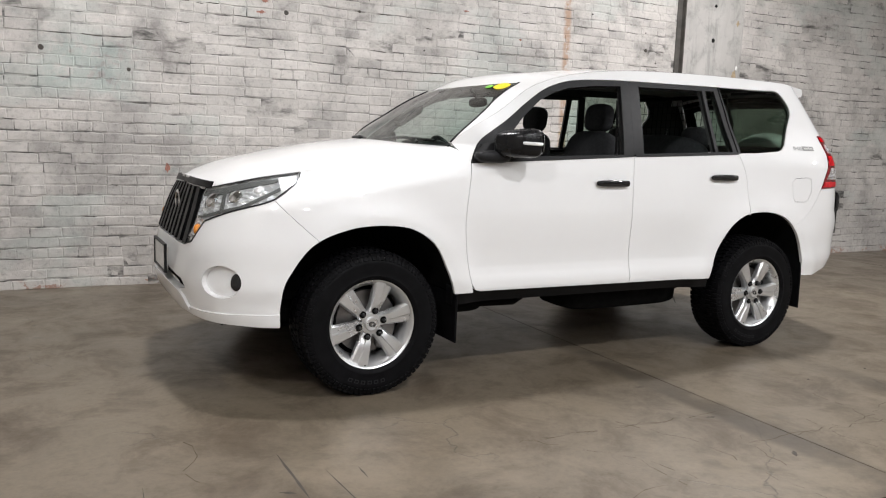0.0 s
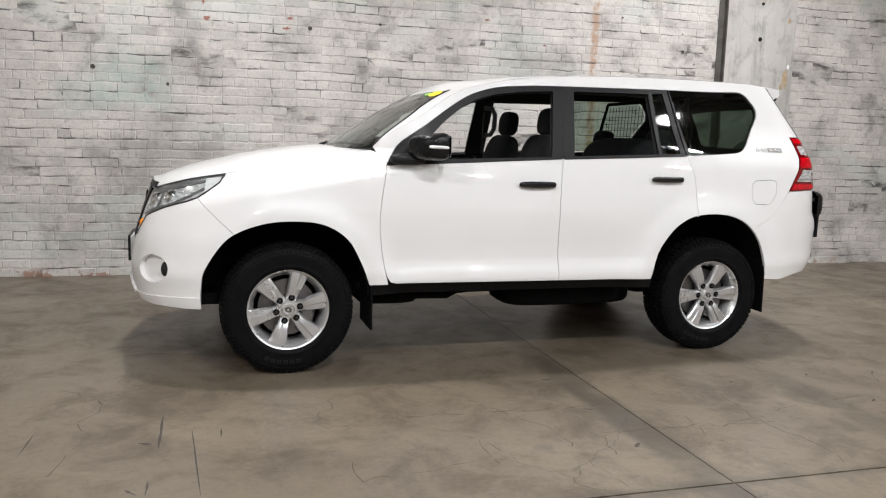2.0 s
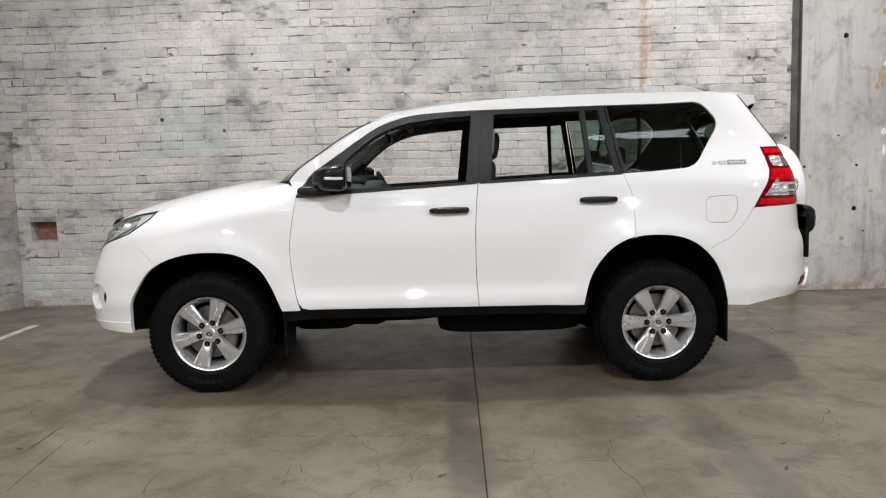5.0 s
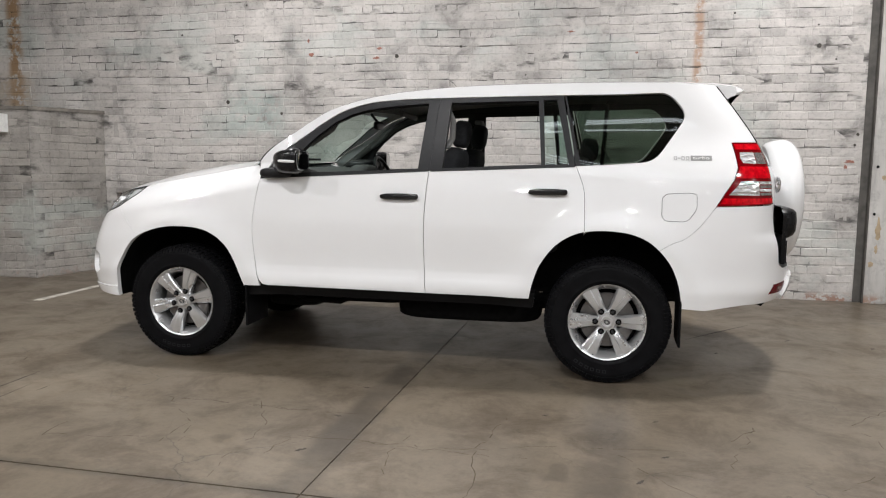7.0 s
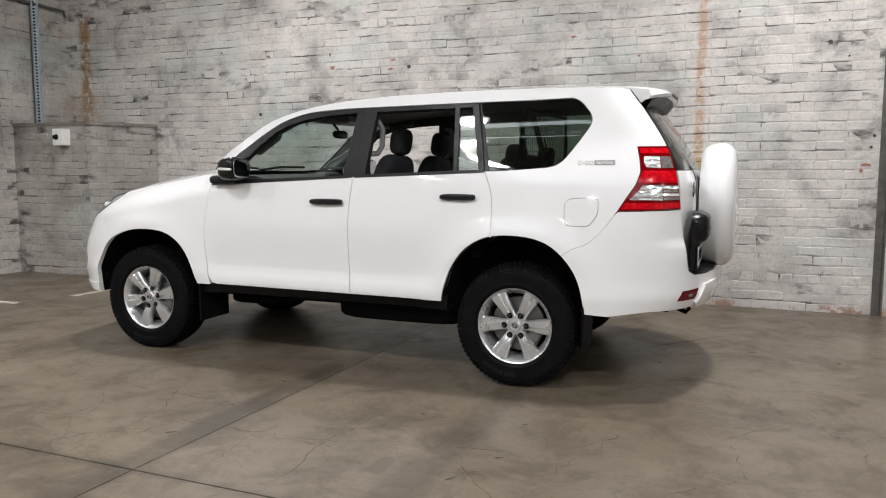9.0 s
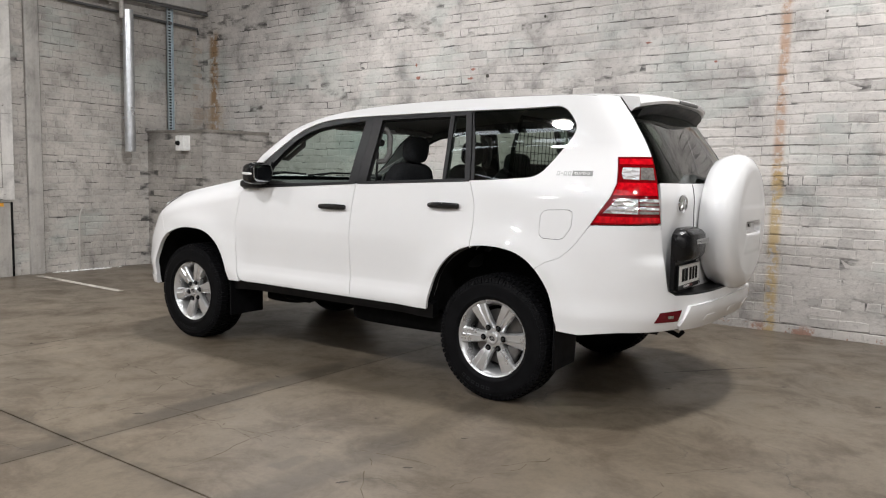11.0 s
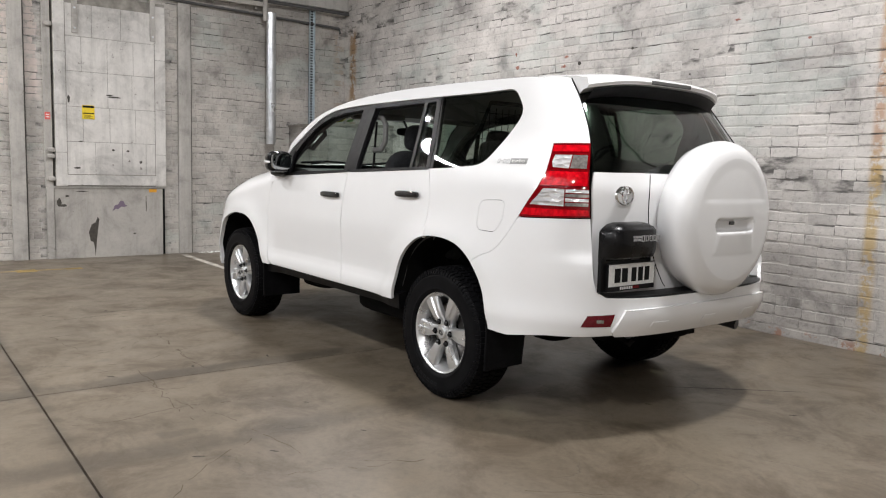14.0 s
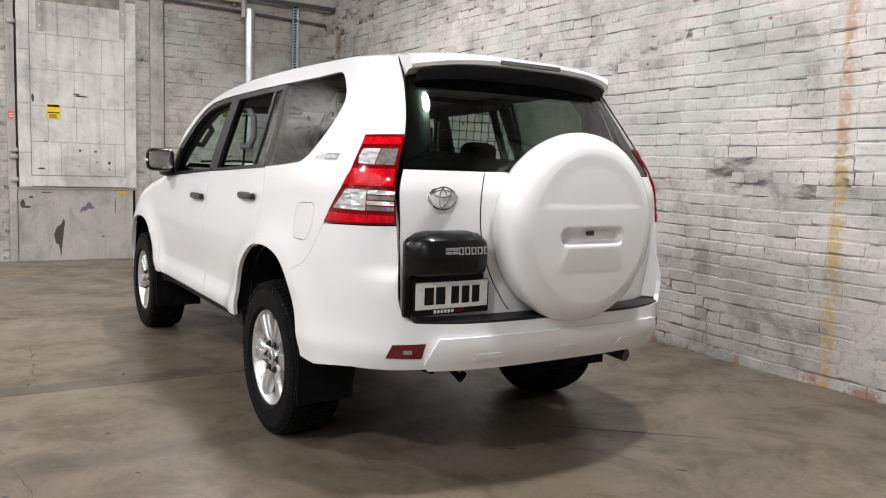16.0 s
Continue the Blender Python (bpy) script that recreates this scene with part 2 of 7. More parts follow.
def worn(name, base):
    """Old paint on metal: streaks, blotches, dark chips."""
    m, t, b = nodes_of(name)
    p = position(t)
    blot = noise_node(t, 1.8, 6, 0.7, p, 0.6)
    run = noise_node(t, 1.0, 5, 0.7, stretch(t, p, (7, 7, 0.8)))
    col = ramp(t, blot, [(0.30, tuple(c * 0.62 for c in base)), (0.50, base), (0.72, tuple(min(1, c * 1.18) for c in base))])
    col = mix(t, 1.0, col, ramp(t, run, [(0.32, 0.80), (0.52, 1.0)]), "MULTIPLY")
    chip = ramp(t, noise_node(t, 9, 7, 0.75, p), [(0.63, 0.0), (0.67, 0.85)])
    col = mix(t, calc(t, "MULTIPLY", chip, ramp(t, blot, [(0.44, 1.0), (0.58, 0.0)])), col, (0.07, 0.05, 0.04))
    grime = noise_node(t, 22, 6, 0.7, p)
    col = mix(t, 1.0, col, ramp(t, grime, [(0.28, 0.86), (0.5, 1.0)]), "MULTIPLY")
    link(t, col, b.inputs["Base Color"])
    link(t, ramp(t, blot, [(0.3, 0.62), (0.7, 0.42)]), b.inputs["Roughness"])
    bump(t, b, noise_node(t, 14, 5, 0.6, p), 0.3, 0.006)
    return m


M = {}
RUST = (0.27, 0.165, 0.08)
M["wall"] = painted_brick("white_painted_brick", (0.655, 0.622, 0.588), [
    (0, 4.94, 5.02, 1.3, 4.4, (0.38, 0.23, 0.14), 0.8), (0, 4.94, 5.03, -0.1, 1.5, (0.42, 0.29, 0.10), 0.75),
    (0, -2.93, -2.74, 1.9, 3.3, RUST, 0.95), (0, -3.1, -2.6, 1.88, 2.3, (0.36, 0.27, 0.18), 0.5), (0, -0.05, 0.62, 1.62, 2.05, (0.36, 0.45, 0.42), 0.5), (0, 0.45, 1.45, 2.22, 2.42, (0.33, 0.32, 0.30), 0.45)])
M["wall_west"] = painted_brick("grey_painted_brick", (0.585, 0.55, 0.505), [(1, 6.9, 7.1, 2.0, 3.3, RUST, 0.35), (1, 2.0, 2.47, 2.72, 3.3, (0.66, 0.57, 0.52), 0.9), (1, 2.15, 2.47, 2.1, 2.36, (0.66, 0.57, 0.52), 0.9), (1, 2.64, 2.80, 2.0, 3.3, (0.62, 0.53, 0.49), 0.8)], foot=0.0)
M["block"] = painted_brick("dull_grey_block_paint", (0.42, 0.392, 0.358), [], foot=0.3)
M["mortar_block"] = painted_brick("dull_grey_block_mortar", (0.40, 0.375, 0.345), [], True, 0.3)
M["mortar"] = painted_brick("painted_mortar", (0.635, 0.602, 0.565), [
    (0, 4.94, 5.02, 1.3, 4.4, (0.38, 0.23, 0.14), 0.8), (0, 4.94, 5.03, -0.1, 1.5, (0.42, 0.29, 0.10), 0.75),
    (0, -2.93, -2.74, 1.9, 3.3, RUST, 0.95), (0, -3.1, -2.6, 1.88, 2.3, (0.36, 0.27, 0.18), 0.5), (0, -0.05, 0.62, 1.62, 2.05, (0.36, 0.45, 0.42), 0.5), (0, 0.45, 1.45, 2.22, 2.42, (0.33, 0.32, 0.30), 0.45)], True)
M["mortar_west"] = painted_brick("pale_painted_mortar", (0.62, 0.59, 0.55), [], True, 0.0)
M["floor"] = concrete("worn_concrete_floor", (0.156, 0.1275, 0.094), (0.50, 0.45, 0.39), 0.38, True)
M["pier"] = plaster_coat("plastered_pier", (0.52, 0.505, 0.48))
M["dark"] = plain("dark_gap", (0.012, 0.012, 0.012), 0.8, spec=0.1)
M["satin_black"] = plain("satin_black_plastic", (0.005, 0.005, 0.0055), 0.38, var=0.2, spec=0.14)
M["red_dark"] = plain("dark_red_reflector", (0.11, 0.003, 0.008), 0.2, var=0.3, scale=120)
M["steel_grey"] = worn("grey_painted_steel", (0.42, 0.40, 0.37))
M["door_skin"] = worn("grey_painted_door", (0.62, 0.60, 0.57))
M["door_low"] = worn("scuffed_grey_plate", (0.40, 0.38, 0.35))
M["galv"] = plain("galvanised_steel", (0.62, 0.64, 0.66), 0.32, 0.9, var=0.15, scale=12)
M["white_plastic"] = plain("white_plastic", (0.75, 0.75, 0.73), 0.4)
M["yellow"] = plain("yellow_sign", (0.75, 0.56, 0.02), 0.5)
M["red_sign"] = plain("red_sign", (0.65, 0.12, 0.10), 0.5)
M["white_line"] = plain("worn_white_line", (0.46, 0.43, 0.38), 0.6, var=0.4, scale=9)
M["yellow_line"] = plain("worn_yellow_line", (0.36, 0.25, 0.085), 0.6, var=0.3, scale=9)
M["hairline"] = plain("dusty_crack", (0.092, 0.072, 0.05), 0.8, var=0.3, scale=25)
M["seam_grey"] = plain("grimy_seam", (0.17, 0.155, 0.135), 0.8, var=0.4, scale=7)
M["door_seam"] = plain("grubby_door_seam", (0.26, 0.245, 0.22), 0.8, var=0.4, scale=7)
M["stain"] = plain("brown_stain", (0.15, 0.125, 0.10), 0.8, var=0.4, scale=12)
M["channel"] = plain("grey_brown_channel", (0.075, 0.070, 0.062), 0.7, var=0.35, scale=9, relief=0.3)
M["ochre"] = plain("ochre_plaster", (0.40, 0.31, 0.20), 0.8, var=0.3, scale=25)
M["teal"] = plain("faded_teal_paint", (0.30, 0.40, 0.40), 0.6, var=0.2, scale=14)
M["bare_brick"] = plain("bare_red_brick", (0.30, 0.14, 0.105), 0.85, var=0.3, scale=40, relief=0.4)
# colour of the open joints, with the shade inside them included
M["joint_dark"] = plain("sooty_joint", (0.085, 0.076, 0.067), 0.9, var=0.3, scale=20)
M["nut"] = plain("dark_steel_nut", (0.06, 0.06, 0.062), 0.35, 0.7)
M["handle_grey"] = plain("light_grey_plastic", (0.26, 0.26, 0.255), 0.6)
M["scuff"] = plain("rubber_scuff", (0.055, 0.048, 0.04), 0.7, var=0.3, scale=25)
M["purple"] = plain("purple_smear", (0.16, 0.12, 0.17), 0.6)
M["orange"] = plain("orange_sticker", (0.72, 0.34, 0.03), 0.5)
M["moss_tint"] = plain("green_sticker", (0.18, 0.5, 0.06), 0.5)
M["tray"] = plain("blue_grey_tray", (0.45, 0.52, 0.56), 0.4, 0.5, var=0.15, scale=12)
M["ceiling"] = plain("grey_ceiling", (0.30, 0.30, 0.29), 0.8, var=0.15, scale=2)
M["truss"] = plain("dark_truss", (0.08, 0.08, 0.08), 0.6)


def emitter(name, color, strength):
    m, t, b = nodes_of(name)
    b.inputs["Base Color"].default_value = (*color, 1)
    b.inputs["Emission Color"].default_value, b.inputs["Emission Strength"].default_value = (*color, 1), strength
    return m


M["lens"] = emitter("lamp_lens", (1.0, 0.97, 0.9), 12.0)
M["skylight"] = emitter("skylight_sheet", (0.86, 0.93, 1.0), 5.2)


# ---- building helpers ----
def add_box(bm, x0, x1, y0, y1, z0, z1, bevel=0.0):
    vs = [bm.verts.new((x, y, z)) for z in (z0, z1) for y in (y0, y1) for x in (x0, x1)]
    fs = [bm.faces.new([vs[i] for i in f]) for f in ((0, 2, 3, 1), (4, 5, 7, 6), (0, 1, 5, 4), (2, 6, 7, 3), (0, 4, 6, 2), (1, 3, 7, 5))]
    if bevel:
        es = list({e for f in fs for e in f.edges})
        bmesh.ops.bevel(bm, geom=es, offset=bevel, segments=2, profile=0.5, affect="EDGES")
    return vs


def lathe(bm, profile, steps=48, centre=(0, 0, 0), axis=1, start=0.0, sweep=360.0, flip=False):
    """Turn (radius, along) points about an axis (0: x, 1: y, 2: z) through the centre."""
    closed = sweep >= 360
    rings = []
    for k in range(steps if closed else steps + 1):
        a = radians(start + sweep * k / steps)
        ring = []
        for r, h in profile:
            c, s = r * math.cos(a), r * math.sin(a)
            p = [(h, c, s), (c, h, s), (c, s, h)][axis]
            ring.append(bm.verts.new([p[i] + centre[i] for i in range(3)]))
        rings.append(ring)
    for k in range(len(rings) if closed else len(rings) - 1):
        a, b = rings[k], rings[(k + 1) % len(rings)]
        for i in range(len(profile) - 1):
            q = (a[i], b[i], b[i + 1], a[i + 1])
            bm.faces.new(q[::-1] if flip else q)


def tube(bm, pts, r, sides=10):
    """A round bar along a chain of points."""
    pts = [Vector(p) for p in pts]
    rings = []
    up = None
    for i, p in enumerate(pts):
        d = (pts[min(i + 1, len(pts) - 1)] - pts[max(i - 1, 0)]).normalized()
        a = d.orthogonal().normalized() if up is None else (up - d * up.dot(d)).normalized()
        up = a
        b = d.cross(a)
        rings.append([bm.verts.new(p + r * (math.cos(2 * math.pi * k / sides) * a + math.sin(2 * math.pi * k / sides) * b)) for k in range(sides)])
    for a, b in zip(rings, rings[1:]):
        for k in range(sides):
            bm.faces.new((a[k], a[(k + 1) % sides], b[(k + 1) % sides], b[k]))
    bm.faces.new(rings[0][::-1]), bm.faces.new(rings[-1])


def prism(bm, outline, axis, lo, hi):
    """Extrude an outline of 2D points along an axis (0, 1 or 2) from lo to hi."""
    def at(p, h):
        return [(h, p[0], p[1]), (p[0], h, p[1]), (p[0], p[1], h)][axis]
    a, b = [bm.verts.new(at(p, lo)) for p in outline], [bm.verts.new(at(p, hi)) for p in outline]
    n = len(outline)
    for k in range(n):
        bm.faces.new((a[k], a[(k + 1) % n], b[(k + 1) % n], b[k]))
    bm.faces.new(a[::-1]), bm.faces.new(b)
    bmesh.ops.recalc_face_normals(bm, faces=bm.faces)


def mesh_of(name, bm, material, smooth=False, sharp=35.0, recalc=False):
    if recalc:
        bmesh.ops.recalc_face_normals(bm, faces=bm.faces)
    if smooth:
        for f in bm.faces:
            f.smooth = True
        for e in bm.edges:
            if len(e.link_faces) == 2 and e.calc_face_angle(0) > radians(sharp):
                e.smooth = False
    me = bpy.data.meshes.new(name)
    bm.to_mesh(me)
    bm.free()
    me.materials.append(material)
    return me


def part(name, bm, material, parent=None, label="", smooth=False, recalc=False, sharp=35.0):
    ob = new(name, mesh_of(name, bm, material, smooth, sharp, recalc))
    ob.parent = parent
    if label:
        tagged(ob, label)
    return ob


def box_part(name, dims, material, parent=None, label="", bevel=0.0):
    bm = bmesh.new()
    add_box(bm, *dims, bevel)
    return part(name, bm, material, parent, label, recalc=True)


def empty(name, m=None):
    ob = new(name)
    if m is not None:
        ob.matrix_world = m
    return ob


# ---- the room ----
WEST, NORTH, EAST, SOUTH, TOP = -3.1, 7.08, 15.0, -16.0, 5.4
floor = box_part("floor", (WEST - 0.3, EAST + 0.3, SOUTH - 0.3, NORTH + 0.3, -0.3, -0.02), M["scuff"])
tagged(floor, "worn brown-grey concrete slab floor with cracks and stains", "floor", kind="structure")
for xa, xb in ((WEST, 3.097), (3.103, 9.1), (9.108, EAST)):
    for ya, yb in ((SOUTH, -3.9), (-3.892, 1.756), (1.767, NORTH)):
        bm = bmesh.new()
        add_box(bm, xa, xb, ya, yb, -0.10, 0.0)
        part("slab", bm, M["floor"], floor, recalc=True)

bm = bmesh.new()
HX0, HX1, HZ0, HZ1 = -1.53, -1.25, 0.71, 0.91
for dims in ((WEST - 0.3, HX0, 0.0, TOP), (HX1, EAST + 0.3, 0.0, TOP), (HX0, HX1, 0.0, HZ0), (HX0, HX1, HZ1, TOP)):
    add_box(bm, dims[0], dims[1], NORTH, NORTH + 0.35, dims[2], dims[3])
wall_north = part("wall_north", bm, M["mortar"], recalc=True)
box_part("niche_back", (HX0 - 0.02, HX1 + 0.02, NORTH + 0.16, NORTH + 0.18, HZ0 - 0.02, HZ1 + 0.02), M["bare_brick"], wall_north)
tagged(wall_north, "rough brick wall in flaking white paint with rust runs", "wall", kind="structure")
wall_west = box_part("wall_west", (WEST - 0.35, WEST, SOUTH, NORTH, 0.0, TOP), M["mortar_west"])
tagged(wall_west, "grimy brick wall in grey-white paint", "wall", kind="structure")
wall_east = box_part("wall_east", (EAST, EAST + 0.3, SOUTH, NORTH, 0.0, TOP), M["wall_west"])
tagged(wall_east, "plain painted wall closing the hall", "wall", kind="structure")
wall_south = box_part("wall_south", (WEST - 0.3, EAST + 0.3, SOUTH - 0.3, SOUTH, 0.0, TOP), M["wall_west"])
tagged(wall_south, "plain painted wall closing the hall", "wall", kind="structure")
bm = bmesh.new()
add_box(bm, WEST - 0.3, EAST + 0.3, SOUTH - 0.3, NORTH + 0.3, TOP, TOP + 0.2)
ceiling = part("ceiling", bm, M["ceiling"], recalc=True)
tagged(ceiling, "dark sheeted warehouse roof lining", "ceiling", kind="structure")

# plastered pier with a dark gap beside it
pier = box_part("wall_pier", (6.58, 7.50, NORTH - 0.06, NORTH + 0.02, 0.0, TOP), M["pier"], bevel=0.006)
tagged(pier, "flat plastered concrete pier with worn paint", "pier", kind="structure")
patch_rng = random.Random(3)


def flake(name, x, z, rx, rz, mat, host, y=NORTH - 0.0612, label="", n=18, axis=1, rough=0.66):
    """A thin uneven patch on a wall face."""
    bm = bmesh.new()
    pts = [(x + rx * math.cos(a) * patch_rng.uniform(rough, 1.08), z + rz * math.sin(a) * patch_rng.uniform(rough, 1.08)) for a in np.linspace(0, 2 * math.pi, n + 1)[:-1]]
    prism(bm, pts, axis, y, y + (0.004 if axis == 1 else -0.004))
    return part(name, bm, M[mat], host, label, recalc=True)


for x, z, rx, rz in ((7.40, 2.20, 0.05, 0.13), (7.36, 2.10, 0.03, 0.05), (6.665, 0.70, 0.035, 0.12), (6.66, 0.52, 0.02, 0.06), (6.624, 0.377, 0.03, 0.04), (7.03, 0.544, 0.035, 0.03), (6.69, 1.19, 0.025, 0.035), (7.32, 1.03, 0.03, 0.02), (7.40, 2.85, 0.03, 0.04)):
    flake("flake", x, z, rx, rz, "ochre", pier, label="ochre patch of bare plaster", rough=0.4)
for x, z, r in ((7.031, 3.014, 0.02), (7.024, 2.619, 0.026), (6.627, 1.297, 0.014), (7.165, 1.301, 0.014), (6.625, 0.854, 0.014), (7.149, 0.854, 0.024), (6.972, 1.611, 0.010), (7.25, 0.62, 0.010)):
    flake("fixing_hole", x, z, r, r, "dark", pier, y=NORTH - 0.0622, n=10, rough=0.9)
for x, z, rx, rz in ((7.43, 1.64, 0.03, 0.04), (7.44, 1.45, 0.02, 0.06), (7.43, 2.33, 0.02, 0.03)):
    flake("flake", x, z, rx, rz, "white_plastic", pier, label="white patch of loose filler")
flange = box_part("trim", (6.566, 6.578, NORTH - 0.066, NORTH + 0.02, 0.0, TOP), M["channel"])
tagged(flange, "dark steel angle edge beside the concrete pier", "channel", kind="structure")
gap = box_part("trim", (6.50, 6.565, NORTH - 0.012, NORTH + 0.02, 0.0, TOP), M["channel"])
tagged(gap, "dark steel channel beside the concrete pier", "channel", kind="structure")

# high-bay lamps and roof
for lx, ly, watts in LAMPS:
    hb = empty("high_bay_lamp", pose(lx, ly, LAMP_Z))
    bm = bmesh.new()
    lathe(bm, [(0.06, 0.34), (0.10, 0.30), (0.11, 0.16), (0.24, 0.02), (0.25, 0.0), (0.235, 0.004), (0.10, 0.14)], 32, axis=2)
    part("shade", bm, M["galv"], hb, smooth=True)
    bm = bmesh.new()
    lathe(bm, [(0.0, 0.045), (0.205, 0.03)], 32, axis=2)
    part("lens", bm, M["lens"], hb, recalc=True)
    bm = bmesh.new()
    tube(bm, [(0, 0, 0.33), (0, 0, TOP - LAMP_Z)], 0.012)
    part("stem", bm, M["galv"], hb)
    tagged(hb, "round metal high-bay lamp hanging from the roof", "ceiling lamp", "high-bay lamps")


# ---- car body surface: u runs from the front axle to the back, v across, w up ----
def curve(pts):
    """A smooth monotone curve through (x, y) points, as a function of arrays."""
    x, y = np.array([p[0] for p in pts], float), np.array([p[1] for p in pts], float)
    h = np.diff(x)
    d = np.diff(y) / h
    m = np.zeros(len(x))
    m[0], m[-1] = d[0], d[-1]
    for i in range(1, len(x) - 1):
        if d[i - 1] * d[i] > 0:
            a, b = 2 * h[i] + h[i - 1], h[i] + 2 * h[i - 1]
            m[i] = (a + b) / (a / d[i - 1] + b / d[i])

    def at(t):
        t = np.clip(np.asarray(t, float), x[0], x[-1])
        i = np.clip(np.searchsorted(x, t) - 1, 0, len(x) - 2)
        s = (t - x[i]) / h[i]
        return ((2 * s**3 - 3 * s**2 + 1) * y[i] + (s**3 - 2 * s**2 + s) * h[i] * m[i]
                + (3 * s**2 - 2 * s**3) * y[i + 1] + (s**3 - s**2) * h[i] * m[i + 1])
    return at


Q1, Q2 = 0.1, 3.0
HALF = curve([(0.25, 0.845), (0.40, 0.882), (0.50, 0.893), (0.58, 0.905), (0.66, 0.902), (0.80, 0.909), (0.92, 0.910), (1.00, 0.9045), (1.10, 0.894), (1.24, 0.872),
              (1.32, 0.855), (1.50, 0.800), (1.70, 0.735), (1.82, 0.69)])
DOOR = curve([(0.25, 0.845), (0.45, 0.885), (0.50, 0.905), (0.53, 0.913), (0.56, 0.911), (0.615, 0.899), (0.65, 0.8945), (0.70, 0.896), (0.80, 0.904), (0.92, 0.910), (1.00, 0.9045), (1.10, 0.894)])
NOSE = curve([(0.25, -0.77), (0.38, -0.868), (0.48, -0.908), (0.58, -0.92), (0.70, -0.905), (0.85, -0.865), (1.0, -0.815), (1.1, -0.77), (1.2, -0.71)])
TAIL = curve([(0.30, 3.62), (0.42, 3.72), (0.52, 3.82), (0.62, 3.86), (0.79, 3.858), (0.855, 3.835), (0.93, 3.782), (1.05, 3.755), (1.25, 3.73), (1.45, 3.65), (1.60, 3.55),
              (1.76, 3.44), (1.82, 3.40)])
GATE = curve([(0.60, 3.735), (0.72, 3.74), (1.20, 3.735), (1.32, 3.704), (1.40, 3.666), (1.50, 3.608), (1.60, 3.543), (1.70, 3.472), (1.82, 3.380)])
NFRONT = curve([(0.3, 4.5), (0.7, 4.4), (0.95, 3.7), (1.2, 3.3)])
NREAR = curve([(0.3, 3.5), (0.75, 3.6), (1.05, 4.5), (1.4, 5.0), (1.8, 4.0)])
CREST = curve([(-0.94, 1.02), (-0.78, 1.035), (-0.70, 1.062), (-0.56, 1.102), (-0.36, 1.138), (-0.20, 1.170), (0.135, 1.228), (0.43, 1.280), (0.76, 1.32)])
RAIL = curve([(0.457, 1.30), (0.472, 1.318), (0.747, 1.502), (0.967, 1.640), (1.183, 1.708), (1.471, 1.757), (1.957, 1.79), (2.682, 1.803), (3.177, 1.800), (3.377, 1.785)])
ARCHES = ((-0.043, 0.37, 0.52), (2.747, 0.37, 0.54))


def shell(q, w, back=TAIL):
    """The outer skin of the body: q goes round the plan from the nose along the near side to the tail, w is the height."""
    q, w = np.broadcast_arrays(np.asarray(q, float), np.asarray(w, float))
    half = HALF(w)
    f = np.clip((Q1 - q) / (HALF(0.8) * math.pi / 2), 0, 2) * math.pi / 2
    r = np.clip((q - Q2) / (HALF(0.8) * math.pi / 2), 0, 2) * math.pi / 2
    a, n = Q1 - NOSE(w), NFRONT(w)
    rf = ((np.abs(np.sin(f)) / a) ** n + (np.abs(np.cos(f)) / half) ** n) ** (-1 / n)
    a, n = back(w) - Q2, NREAR(w)
    rr = ((np.abs(np.sin(r)) / a) ** n + (np.abs(np.cos(r)) / half) ** n) ** (-1 / n)
    u = np.where(q < Q1, Q1 - rf * np.sin(f), np.where(q > Q2, Q2 + rr * np.sin(r), q))
    v = np.where(q < Q1, -rf * np.cos(f), np.where(q > Q2, -rr * np.cos(r), -half))
    # rounded top of the front wings
    c = CREST(u)
    t = np.clip((w - c + 0.17) / 0.17, 0, 1) * np.clip((0.80 - u) / 0.35, 0, 1)
    v = v * (1 - 0.16 * t ** 2.2)
    # pressed crease along the foot of the doors
    k = np.clip((u - 0.42) / 0.20, 0, 1) * np.clip((2.42 - u) / 0.35, 0, 1)
    k = k * k * (3 - 2 * k)
    v = v * (1 + k * np.where(w < 1.0, DOOR(np.minimum(w, 1.0)) / HALF(np.minimum(w, 1.0)) - 1, 0.0))
    # the cabin draws in towards the tail
    k = np.clip((w - 1.20) / 0.32, 0, 1)
    v = v * (1 - 0.072 * k * k * (3 - 2 * k) * np.clip((u - 2.15) / 1.15, 0, 1))
    # flared wheel arches
    for cu, cw, rad in ARCHES:
        d = np.clip(np.hypot(u - cu, w - cw) - rad, 0, None)
        v = v * (1 + 0.034 * np.exp(-(d / 0.11) ** 2))
    return u, v, w

QF, QR = Q1 - float(HALF(0.8)) * math.pi / 2, Q2 + float(HALF(0.8)) * math.pi / 2


def gate(q, w):
    return shell(q, w, GATE)


def over(pts, mid):
    """An outline from its near half (from the middle line round to the middle line), with the far half mirrored."""
    return list(pts) + [(2 * mid - q, w) for q, w in reversed(pts)]


def soften(pts, times=2, cut=0.2):
    for _ in range(times):
        out = []
        for i, p in enumerate(pts):
            o = pts[(i + 1) % len(pts)]
            out += [(p[0] + cut * (o[0] - p[0]), p[1] + cut * (o[1] - p[1])), (o[0] + cut * (p[0] - o[0]), o[1] + cut * (p[1] - o[1]))]
        pts = out
    return pts


